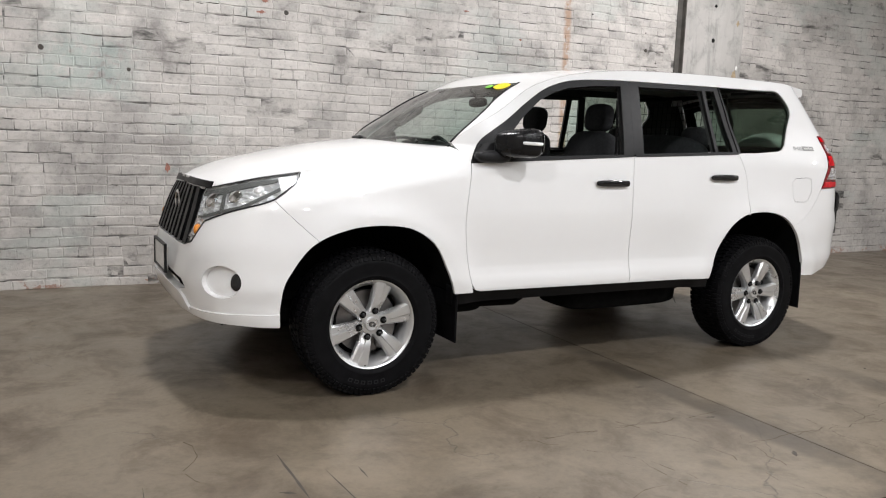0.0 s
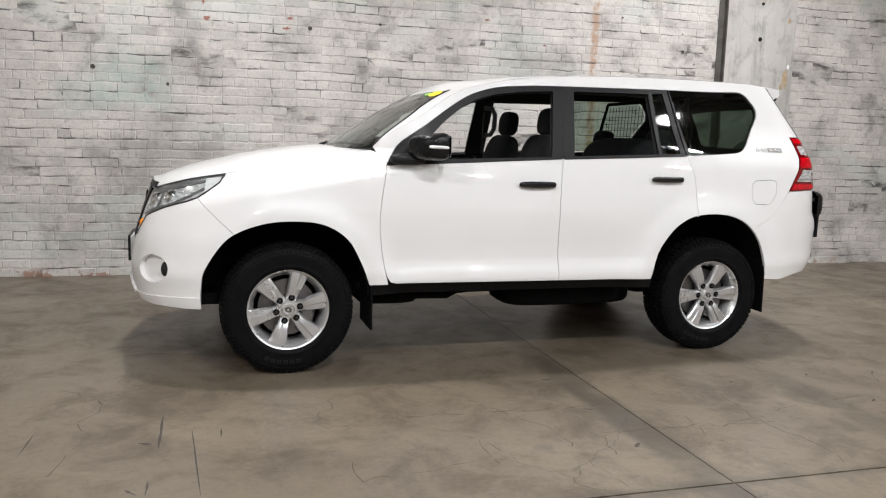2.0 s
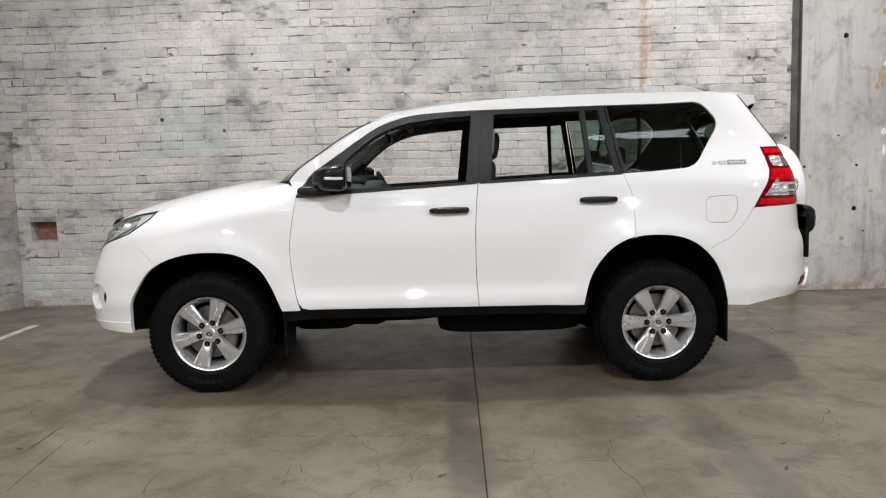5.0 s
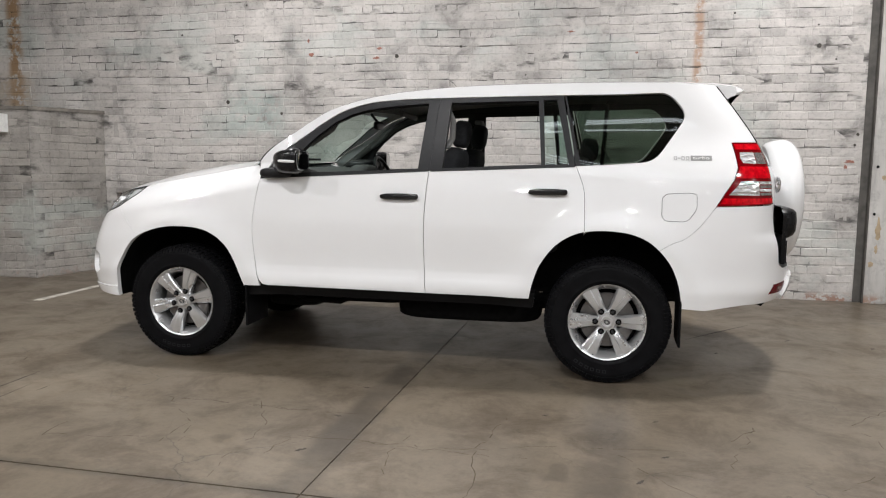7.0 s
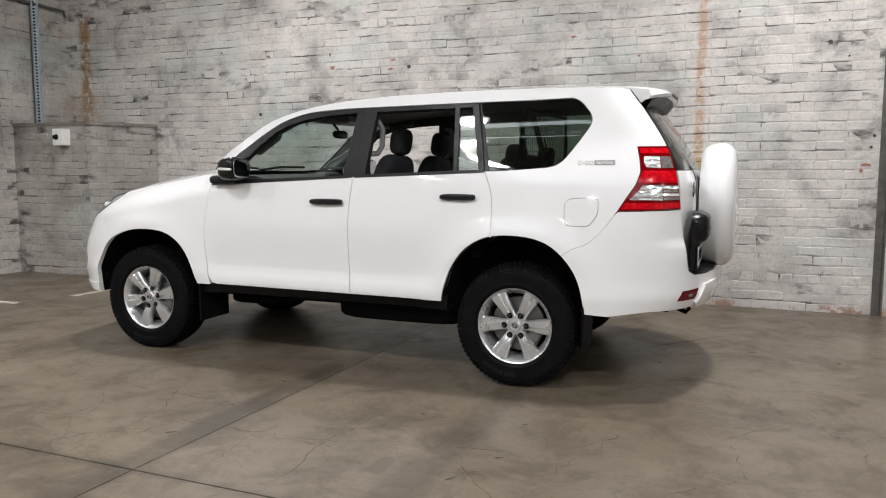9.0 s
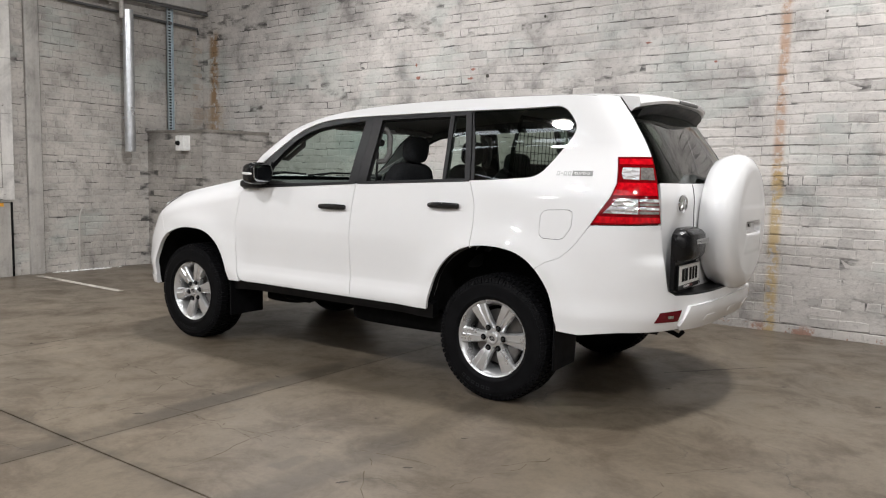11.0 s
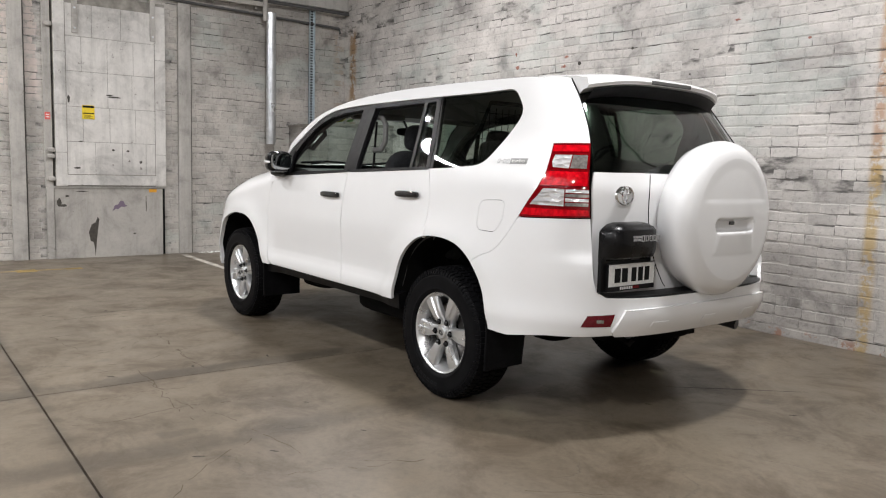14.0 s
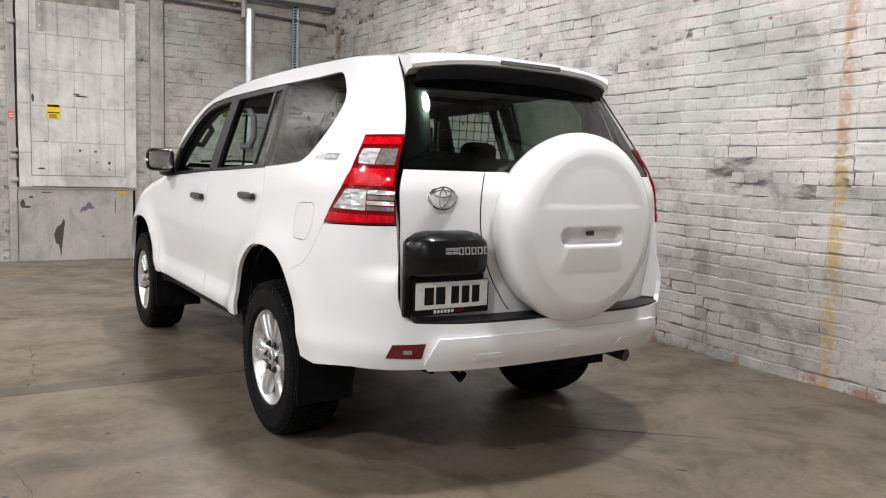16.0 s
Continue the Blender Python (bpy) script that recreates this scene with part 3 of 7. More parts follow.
def flow(pts, n=6):
    """A smooth open line through the points (Catmull-Rom)."""
    p = [np.array(a, float) for a in pts]
    p = [2 * p[0] - p[1]] + p + [2 * p[-1] - p[-2]]
    out = []
    for i in range(1, len(p) - 2):
        for k in range(n):
            s = k / n
            out.append(tuple(0.5 * (2 * p[i] + (p[i + 1] - p[i - 1]) * s + (2 * p[i - 1] - 5 * p[i] + 4 * p[i + 1] - p[i + 2]) * s * s
                                    + (3 * p[i] - p[i - 1] - 3 * p[i + 1] + p[i + 2]) * s ** 3)))
    return out + [tuple(p[-2])]


def rounded(pts, size, n=5):
    """An open line with its inner corners rounded."""
    out = [pts[0]]
    for a, p, b in zip(pts, pts[1:], pts[2:]):
        la, lb = math.hypot(a[0] - p[0], a[1] - p[1]), math.hypot(b[0] - p[0], b[1] - p[1])
        ka, kb = min(0.45, size / la), min(0.45, size / lb)
        s, e = (p[0] + (a[0] - p[0]) * ka, p[1] + (a[1] - p[1]) * ka), (p[0] + (b[0] - p[0]) * kb, p[1] + (b[1] - p[1]) * kb)
        for k in range(n + 1):
            t = k / n
            out.append(tuple((1 - t) ** 2 * s[i] + 2 * t * (1 - t) * p[i] + t * t * e[i] for i in (0, 1)))
    return out + [pts[-1]]


def dense(pts, step):
    out = []
    for i, p in enumerate(pts):
        o = pts[(i + 1) % len(pts)]
        n = max(1, int(math.hypot(o[0] - p[0], o[1] - p[1]) / step))
        out += [(p[0] + (o[0] - p[0]) * k / n, p[1] + (o[1] - p[1]) * k / n) for k in range(n)]
    return out


def area(pts):
    return 0.5 * sum(a[0] * b[1] - b[0] * a[1] for a, b in zip(pts, pts[1:] + pts[:1]))


def shrink(pts, d):
    """Move a counter-clockwise outline inwards by d."""
    out, n = [], len(pts)
    for i in range(n):
        a, b, c = np.array(pts[i - 1]), np.array(pts[i]), np.array(pts[(i + 1) % n])
        e, f = b - a, c - b
        e, f = e / (np.linalg.norm(e) + 1e-9), f / (np.linalg.norm(f) + 1e-9)
        m = np.array([-e[1] - f[1], e[0] + f[0]])
        k = max(0.35, np.linalg.norm(m) / 2)
        out.append(tuple(b + d * m / (np.linalg.norm(m) + 1e-9) / k))
    return out


def inside(px, py, poly):
    c = np.zeros(len(px), bool)
    for (x0, y0), (x1, y1) in zip(poly, poly[1:] + poly[:1]):
        if y0 != y1:
            c ^= ((y0 > py) != (y1 > py)) & (px < (x1 - x0) * (py - y0) / (y1 - y0) + x0)
    return c


def fill(outline, holes, step):
    """Triangles of an outline with holes, with points inside on a grid."""
    from mathutils.geometry import delaunay_2d_cdt
    loops = [dense(l, min(step, 0.024)) for l in (outline, *holes)]
    pts, edges = [], []
    for l in loops:
        k = len(pts)
        edges += [(k + i, k + (i + 1) % len(l)) for i in range(len(l))]
        pts += l
    xs, ys = [p[0] for p in loops[0]], [p[1] for p in loops[0]]
    rise = min(step, 0.02)
    gx, gy = np.meshgrid(np.arange(min(xs) + step / 2, max(xs), step), np.arange(min(ys) + rise / 2, max(ys), rise))
    gx[1::2] += step * 0.3
    gx, gy = gx.ravel(), gy.ravel()
    ok = inside(gx, gy, shrink(loops[0], min(step, 0.024) * 0.45))
    for l in loops[1:]:
        ok &= ~inside(gx, gy, shrink(l if area(l) < 0 else l[::-1], min(step, 0.024) * 0.45))
    pts += list(zip(gx[ok], gy[ok]))
    v, _, f, *_ = delaunay_2d_cdt([Vector((float(a), float(b))) for a, b in pts], edges, [], 0, 1e-5)
    f = [t for t in f if len(t) == 3]
    cx = np.array([sum(v[i][0] for i in t) / 3 for t in f])
    cy = np.array([sum(v[i][1] for i in t) / 3 for t in f])
    keep = inside(cx, cy, loops[0])
    for l in loops[1:]:
        keep &= ~inside(cx, cy, l)
    return np.array([(a[0], a[1]) for a in v]), [t for t, k in zip(f, keep) if k]


def skin(bm, outline, holes=(), fn=shell, side=1, step=0.04, gap=0.0019, lip=0.02, push=0.0):
    """A body panel: an outline in (q, w) laid on the skin fn, with edges turned in by lip. side -1 mirrors it to the far side."""
    outline = list(outline)
    if area(outline) < 0:
        outline = outline[::-1]
    holes = [list(h) if area(list(h)) > 0 else list(h)[::-1] for h in holes]
    if gap:
        outline, holes = shrink(outline, gap), [shrink(h, -gap) for h in holes]
    p, tris = fill(outline, holes, step)
    q, w, e = p[:, 0], p[:, 1], 1e-3
    P = np.stack(fn(q, w), -1)
    du, dw = np.stack(fn(q + e, w), -1) - np.stack(fn(q - e, w), -1), np.stack(fn(q, w + e), -1) - np.stack(fn(q, w - e), -1)
    n = np.cross(du, dw)
    n /= np.linalg.norm(n, axis=1)[:, None] + 1e-12
    P = P + n * push
    I = P - n * lip
    flip = np.array([1, side, 1])
    used = sorted({i for t in tris for i in t})
    vs = {i: bm.verts.new(P[i] * flip) for i in used}
    fs, normals = [], []
    for t in tris:
        a = [vs[i] for i in t]
        normals += [n[i] * flip for i in (t if side > 0 else t[::-1])]
        f = bm.faces.new(a if side > 0 else a[::-1])
        f.smooth = True
        fs.append(f)
    if lip:
        bm.edges.index_update()
        rim = [ed for f in fs for ed in f.edges if len(ed.link_faces) == 1]
        back = {v: i for i, v in vs.items()}
        inner = {}
        for ed in rim:
            ed.smooth = False
            l = ed.link_loops[0]
            a, b = l.vert, l.link_loop_next.vert
            for v in (a, b):
                if v not in inner:
                    inner[v] = bm.verts.new(I[back[v]] * flip)
            f = bm.faces.new((b, a, inner[a], inner[b]))
            f.smooth = False
            f.normal_update()
            normals += [np.array(f.normal)] * 4
    return normals


def skin_part(name, outline, material, parent, label="", **kw):
    bm = bmesh.new()
    normals = skin(bm, outline, **kw)
    ob = part(name, bm, material, parent, label)
    ob.data.normals_split_custom_set([Vector([float(c) for c in v]) for v in normals])
    return ob


def cut(poly, axis, value, keep_above):
    """The part of an outline above or below a line across it."""
    out = []
    for a, b in zip(poly, poly[1:] + poly[:1]):
        ia, ib = (a[axis] >= value) == keep_above, (b[axis] >= value) == keep_above
        if ia:
            out.append(a)
        if ia != ib:
            s = (value - a[axis]) / (b[axis] - a[axis])
            out.append((a[0] + s * (b[0] - a[0]), a[1] + s * (b[1] - a[1])))
    return out


M["paint"] = plain("white_car_paint", (0.75, 0.749, 0.748), 0.42, 0.0, 1.0, var=0.012, scale=3)
M["black_trim"] = plain("black_plastic", (0.012, 0.012, 0.013), 0.42, var=0.2, spec=0.22)
M["gloss_black"] = plain("gloss_black", (0.006, 0.006, 0.007), 0.16, 0.0, 0.25, var=0.1)
M["garnish_black"] = plain("polished_black_plastic", (0.006, 0.006, 0.0065), 0.26, var=0.15, spec=0.28)
M["sidewall_mark"] = plain("raised_rubber_mark", (0.010, 0.010, 0.011), 0.7, spec=0.2)
M["rubber"] = plain("tyre_rubber", (0.0052, 0.0052, 0.0058), 0.50, var=0.3, scale=18, spec=0.05)
M["alloy"] = plain("silver_alloy", (0.62, 0.625, 0.63), 0.30, 0.82, 0.2, var=0.02)
M["chrome"] = plain("chrome", (0.85, 0.85, 0.86), 0.07, 1.0, var=0.03)
M["under"] = plain("underbody_black", (0.006, 0.006, 0.006), 0.85, var=0.3, spec=0.06)
M["cloth"] = plain("dark_seat_cloth", (0.022, 0.023, 0.026), 0.9, var=0.3, scale=60, relief=0.4)
# darker copy of the grey trim: the rear cabin's gloom is in its colour
M["trim_dark"] = plain("charcoal_interior_trim", (0.028, 0.028, 0.029), 0.75, var=0.12)
M["trim_grey"] = plain("grey_interior_trim", (0.085, 0.085, 0.082), 0.7, var=0.1)
M["headliner"] = plain("grey_headliner", (0.20, 0.195, 0.185), 0.9, var=0.08)
M["red_lens"] = plain("red_lamp_lens", (0.15, 0.001, 0.003), 0.08, 0.0, 0.0, var=0.35, scale=90, spec=0.4)
M["red_bright"] = plain("bright_red_lens", (0.50, 0.002, 0.008), 0.10, 0.0, 0.0, var=0.45, scale=45, spec=0.35)
M["silver_lens"] = plain("grey_silver_lens", (0.42, 0.39, 0.37), 0.14, 0.7, 0.5, var=0.4, scale=70)
M["clear_lens"] = plain("silver_lamp_reflector", (0.84, 0.84, 0.84), 0.18, 0.3, 0.3, var=0.08, scale=60)
M["amber"] = plain("amber_bulb", (0.85, 0.30, 0.04), 0.2, var=0.1)
M["glass"] = pane("clear_glass", (0.58, 0.69, 0.645))
M["privacy"] = pane("tinted_glass", (0.27, 0.33, 0.285))
M["lamp_glass"] = pane("lamp_cover_glass", (0.93, 0.95, 0.95))
M["mirror"] = plain("mirror_glass", (0.50, 0.52, 0.54), 0.02, 1.0, var=0.0)
M["plate"] = plain("white_plate", (0.72, 0.72, 0.70), 0.4)
m_, t_, b_ = nodes_of("faceted_lamp_chrome")
b_.inputs["Base Color"].default_value, b_.inputs["Metallic"].default_value, b_.inputs["Roughness"].default_value = (0.92, 0.92, 0.93, 1), 0.55, 0.10
vor_ = t_.nodes.new("ShaderNodeTexVoronoi")
vor_.inputs["Scale"].default_value = 22.0
link(t_, stretch(t_, position(t_), (1.0, 1.0, 2.2)), vor_.inputs["Vector"])
bump(t_, b_, vor_.outputs["Distance"], 0.9, 0.03)
M["facet"] = m_
M["badge_silver"] = plain("satin_silver_badge", (0.50, 0.50, 0.50), 0.35, 0.6)
M["disc"] = plain("brake_disc_steel", (0.20, 0.19, 0.185), 0.4, 0.8)

# ---- the car ----
CAR = pose(1.4773, 4.5007, 0, 0, 0, 1.397)
car = empty("car", CAR)
tagged(car, "white four-wheel-drive station wagon parked on the concrete floor", "car")
ARCH_F = flow([(-0.473, 0.385), (-0.458, 0.52), (-0.428, 0.64), (-0.333, 0.79), (-0.183, 0.862), (-0.016, 0.880), (0.157, 0.858), (0.287, 0.775), (0.367, 0.64), (0.419, 0.505)])
ARCH_R = flow([(2.280, 0.497), (2.302, 0.60), (2.347, 0.715), (2.437, 0.83), (2.557, 0.90), (2.697, 0.921), (2.857, 0.908), (2.977, 0.858), (3.077, 0.76), (3.137, 0.64), (3.172, 0.475)])
ARCH_SEAM = min(range(len(ARCH_F)), key=lambda i: math.hypot(ARCH_F[i][0] + 0.30, ARCH_F[i][1] - 0.80))
DOOR_END = min(range(len(ARCH_R)), key=lambda i: abs(ARCH_R[i][0] - 2.598))
BUMP_END = min(range(len(ARCH_R)), key=lambda i: abs(ARCH_R[i][0] - 3.06) + abs(ARCH_R[i][1] - 0.83))
LAMP_LOW = [(-0.487, 0.998), (-0.534, 0.977), (-0.658, 0.937), (-0.806, 0.878), (-0.873, 0.770), (-0.945, 0.748)]
def crest_line(qs):
    """Heights of the wing's crest at those q."""
    ws = np.full(len(qs), 1.1)
    for _ in range(15):
        ws = CREST(shell(np.array(qs), ws)[0])
    return [(float(q), float(w) - 0.003) for q, w in zip(qs, ws)]


HEADLAMP = [(-0.945, 0.748), (-0.895, 0.86), (-0.880, 1.00)] + crest_line(np.linspace(-0.86, -0.362, 14)) + [(-0.387, 1.081), (-0.447, 1.030)] + LAMP_LOW[:5]
WING_TOP = [(u, float(CREST(u))) for u in np.linspace(0.457, -0.34, 15)]
A_EDGE = flow([(0.522, 1.200), (0.480, 0.93), (0.485, 0.76), (0.508, 0.60), (0.532, 0.507)], 5)
DOOR_F = flow([(0.522, 1.200), (0.480, 0.93), (0.485, 0.76), (0.508, 0.60)], 5) + [(0.522, 0.55), (0.545, 0.518), (0.585, 0.508), (1.633, 0.500)]
B_EDGE = flow([(1.633, 0.500), (1.621, 0.70), (1.620, 0.952), (1.629, 1.12), (1.643, 1.263)], 5)
C_EDGE = flow([(2.599, 0.908), (2.597, 1.05), (2.587, 1.17), (2.539, 1.300)], 5)
DLO_TOP = flow([(0.520, 1.201), (0.567, 1.278), (0.625, 1.346), (0.778, 1.450), (0.915, 1.548), (1.032, 1.620), (1.14, 1.662), (1.264, 1.690), (1.45, 1.705), (1.613, 1.712)], 5)
TAIL_LAMP = [(3.445, 1.443), (3.634, 1.446), (3.652, 1.330), (3.665, 1.220), (3.676, 1.088), (3.330, 1.074), (3.375, 1.150), (3.425, 1.225), (3.452, 1.300), (3.450, 1.38)]
BUMP_SEAM = flow([ARCH_R[BUMP_END], (3.10, 0.856), (3.172, 0.886), (3.25, 0.96), (3.330, 1.072)], 5)

FLAP = soften([(3.038, 1.143), (3.233, 1.153), (3.231, 1.055), (3.18, 0.983), (3.038, 0.987)], 2, 0.15)
fog_hole = [(-0.675 + 0.082 * math.cos(a), 0.604 + 0.078 * math.sin(a)) for a in np.linspace(0, 2 * math.pi, 28)[:-1]]
slot = [(QF, 0.530), (-0.96, 0.522), (-0.885, 0.543), (-0.93, 0.583), (QF, 0.605)]
slot = slot + [(2 * QF - q, w) for q, w in slot[1:-1][::-1]]
near = [(QF, 0.445), (-1.1, 0.43), (-0.9, 0.412), (-0.62, 0.392)] + ARCH_F[:ARCH_SEAM + 1] + LAMP_LOW + [(QF, 0.735)]
skin_part("front_bumper", over(near[1:-1], QF), M["paint"], car, "white front bumper",
          holes=[slot, fog_hole, [(2 * QF - q, w) for q, w in fog_hole]], lip=0.03, gap=0.0009)
for s in (1, -1):
    skin_part("front_wing", ARCH_F[ARCH_SEAM:] + [(0.532, 0.505)] + A_EDGE[::-1][1:] + [(0.520, 1.240)] + WING_TOP + [(-0.358, 1.131), (-0.387, 1.081), (-0.447, 1.030), (-0.487, 0.998)],
              M["paint"], car, side=s, gap=0.0009)
    side_line = ([(u, float(RAIL(u))) for u in np.concatenate([np.linspace(0.462, 1.3, 16), np.linspace(1.4, 3.30, 16)])]
                 + [(3.42, 1.79), (3.481, 1.786), (3.550, 1.68), (3.602, 1.56), (3.634, 1.447), (3.445, 1.444), (3.450, 1.38), (3.452, 1.300), (3.425, 1.225), (3.375, 1.150), (3.330, 1.074)]
                 + BUMP_SEAM[::-1][1:] + ARCH_R[DOOR_END:BUMP_END][::-1] + C_EDGE + [(2.567, 1.300)]
                 + rounded([(2.70, 1.306), (2.985, 1.328), (3.208, 1.610), (3.085, 1.740), (2.80, 1.730)], 0.07) + [(2.444, 1.726)] + DLO_TOP[::-1] + [(0.508, 1.222)])
    skin_part("body_side", side_line, M["paint"], car, side=s, holes=[FLAP] if s > 0 else [], gap=0.0010)
    skin_part("pillar_lining", [(3.43, 1.32), (3.63, 1.33), (3.575, 1.55), (3.50, 1.70), (3.41, 1.70)], M["trim_dark"], car, "darkened rear pillar lining", side=s, push=-0.03, lip=0)
    skin_part("inner_trim", cut(cut(side_line, 0, 1.12, True), 0, 3.42, False), M["trim_dark"], car, "darkened interior side trim", side=s, push=-0.035, lip=0)
    d = skin_part("front_door", DOOR_F + B_EDGE[1:], M["paint"], car, side=s)
    frame_f = DLO_TOP + [(1.683, 1.714), (1.646, 1.266), (0.56, 1.203)]
    glass_f = [(0.757, 1.240), (0.792, 1.375), (0.887, 1.470), (1.007, 1.562), (1.107, 1.610), (1.217, 1.643), (1.407, 1.668), (1.612, 1.680), (1.569, 1.272)]
    skin_part("window_frame", frame_f, M["black_trim"], d, "black window frame", side=s, holes=[glass_f], push=-0.006, gap=0.001)
    skin_part("inner_frame", frame_f, M["trim_dark"], d, side=s, holes=[glass_f], push=-0.045, gap=0.001, lip=0)
    skin_part("door_card", DOOR_F + B_EDGE[1:], M["trim_grey"], d, "dark grey door lining", side=s, push=-0.085, lip=0, gap=0.01)
    skin_part("mirror_sail", [(0.526, 1.206), (0.790, 1.232), (0.800, 1.400), (0.720, 1.385), (0.640, 1.335), (0.580, 1.275)], M["black_trim"], d, "black mirror mounting panel", side=s, push=0.004, gap=0)
    skin_part("window_ledge", [(0.522, 1.196), (0.522, 1.217), (1.637, 1.275), (1.637, 1.255)], M["black_trim"], d, "black waist seal", side=s, push=0.004, lip=0.07)
    r = skin_part("rear_door", B_EDGE + C_EDGE[::-1] + ARCH_R[:DOOR_END + 1][::-1], M["paint"], car, side=s)
    glass_r, glass_v = [(1.725, 1.280), (1.757, 1.684), (2.297, 1.694), (2.329, 1.306)], [(2.355, 1.308), (2.329, 1.696), (2.409, 1.699), (2.492, 1.312)]
    skin_part("window_frame", [(1.645, 1.266), (1.682, 1.714), (2.447, 1.726), (2.532, 1.302)], M["black_trim"], r, "black window frame", side=s,
              holes=[glass_r, glass_v], push=-0.006, gap=0.001)
    skin_part("inner_frame", [(1.645, 1.266), (1.682, 1.714), (2.447, 1.726), (2.532, 1.302)], M["trim_dark"], r, side=s, holes=[glass_r, glass_v], push=-0.045, gap=0.001, lip=0)
    skin_part("door_card", B_EDGE + C_EDGE[::-1] + ARCH_R[:DOOR_END + 1][::-1], M["trim_grey"], r, "dark grey door lining", side=s, push=-0.085, lip=0, gap=0.01)
    skin_part("window_ledge", [(1.651, 1.254), (1.651, 1.275), (2.529, 1.310), (2.535, 1.290)], M["black_trim"], r, "black waist seal", side=s, push=0.004, lip=0.07)
    skin_part("vent_pane", glass_v, M["glass"], r, "fixed quarter pane", side=s, push=-0.012, lip=0, gap=-0.004)
    skin_part("pillar_cover", [(2.456, 1.727), (2.463, 1.727), (2.564, 1.302), (2.539, 1.302)], M["black_trim"], car, side=s, push=-0.004, gap=0.0)
    skin_part("quarter_window", [(2.566, 1.303), (2.466, 1.725)] + rounded([(2.80, 1.727), (3.082, 1.736), (3.203, 1.610), (2.984, 1.332), (2.70, 1.308)], 0.07), M["privacy"], car,
              "dark tinted quarter window", side=s, push=-0.004, lip=0.004, gap=0.001)
    lamp = skin_part("tail_lamp", TAIL_LAMP, M["red_lens"], car, "red and clear tail lamp", side=s, push=0.004, lip=0.03)
    for shape, look_ in (([(3.482, 1.322), (3.560, 1.318), (3.560, 1.385), (3.474, 1.385), (3.470, 1.35)], "facet"),
                         ([(3.563, 1.318), (3.640, 1.318), (3.632, 1.385), (3.563, 1.385)], "silver_lens"),
                         ([(3.392, 1.140), (3.560, 1.138), (3.560, 1.222), (3.458, 1.222), (3.44, 1.195)], "facet")):
        skin_part("clear_band", shape, M[look_], lamp, "clear lamp band", side=s, push=0.006, lip=0.004, gap=0.0015, step=0.02)
    # ribs alternate bright and grey lens: the play of reflections is in the colour
    for k in range(4):
        w0 = 1.138 + 0.021 * k
        skin_part("clear_rib", [(3.563, w0 + 0.002), (3.664, w0 + 0.002), (3.664, w0 + 0.019), (3.563, w0 + 0.019)], M["facet" if k % 2 else "silver_lens"], lamp, "ribbed clear lamp band", side=s, push=0.0065, lip=0.004, gap=0.0008, step=0.02)
    for lo, hi in ((1.392, 1.440), (1.228, 1.312), (1.080, 1.132)):
        band = cut(cut(TAIL_LAMP, 1, lo, True), 1, hi, False)
        skin_part("red_band", shrink(band if area(band) > 0 else band[::-1], 0.007), M["red_bright"], lamp, "bright red lamp band", side=s, push=0.0065, lip=0.004)
    if s > 0:
        skin_part("fuel_flap", FLAP, M["paint"], car, "white fuel filler flap")
    h = skin_part("headlamp", HEADLAMP, M["facet"], car, "clear headlamp with silver reflector", side=s, push=-0.010, lip=-0.0105, gap=0.002)
    # pale patch laid in for the bright gleam at the lamp's rear end
    tip = cut(HEADLAMP, 0, -0.47, True)
    skin_part("reflector_tip", shrink(tip if area(tip) > 0 else tip[::-1], 0.008), M["clear_lens"], h, "pale patch painted for the bright lamp end", side=s, push=-0.004, lip=0.003)
    skin_part("lamp_gasket", HEADLAMP, M["black_trim"], h, "black lamp seal", side=s, holes=[shrink(HEADLAMP if area(HEADLAMP) > 0 else HEADLAMP[::-1], 0.006)], push=0.0025, lip=0.002, gap=0.0)
    skin_part("lamp_cover", HEADLAMP, M["lamp_glass"], h, side=s, push=0.002, lip=0.0)
    skin_part("sill", [(0.407, 0.530), (2.317, 0.525), (2.300, 0.428), (0.417, 0.432)], M["satin_black"], car, "black plastic sill", side=s, push=-0.032, lip=0.06)

near = [(3.715, 0.735), (3.70, 0.80), (3.690, 0.93), (3.676, 1.084), (3.334, 1.072)] + BUMP_SEAM[::-1][1:] + ARCH_R[BUMP_END:] + [(3.30, 0.468), (3.5, 0.497), (3.66, 0.505), (3.80, 0.515), (4.1, 0.515)]
top = [(3.90, 0.705), (3.76, 0.708)]
skin_part("rear_bumper", over(top + near, QR), M["paint"], car, "white rear bumper", lip=0.02, gap=0.0008)
near = [(3.684, 0.715), (3.684, 1.09), (3.672, 1.308)]
tailgate = skin_part("tailgate", over(near, QR), M["paint"], car, "white side-hinged tailgate", fn=gate)
near = [(3.671, 1.312), (3.638, 1.45), (3.577, 1.62), (3.522, 1.745), (3.55, 1.762)]
skin_part("rear_window", over(near, QR), M["privacy"], tailgate, "dark tinted rear window", fn=gate, push=-0.004, lip=0.004, gap=0.001)


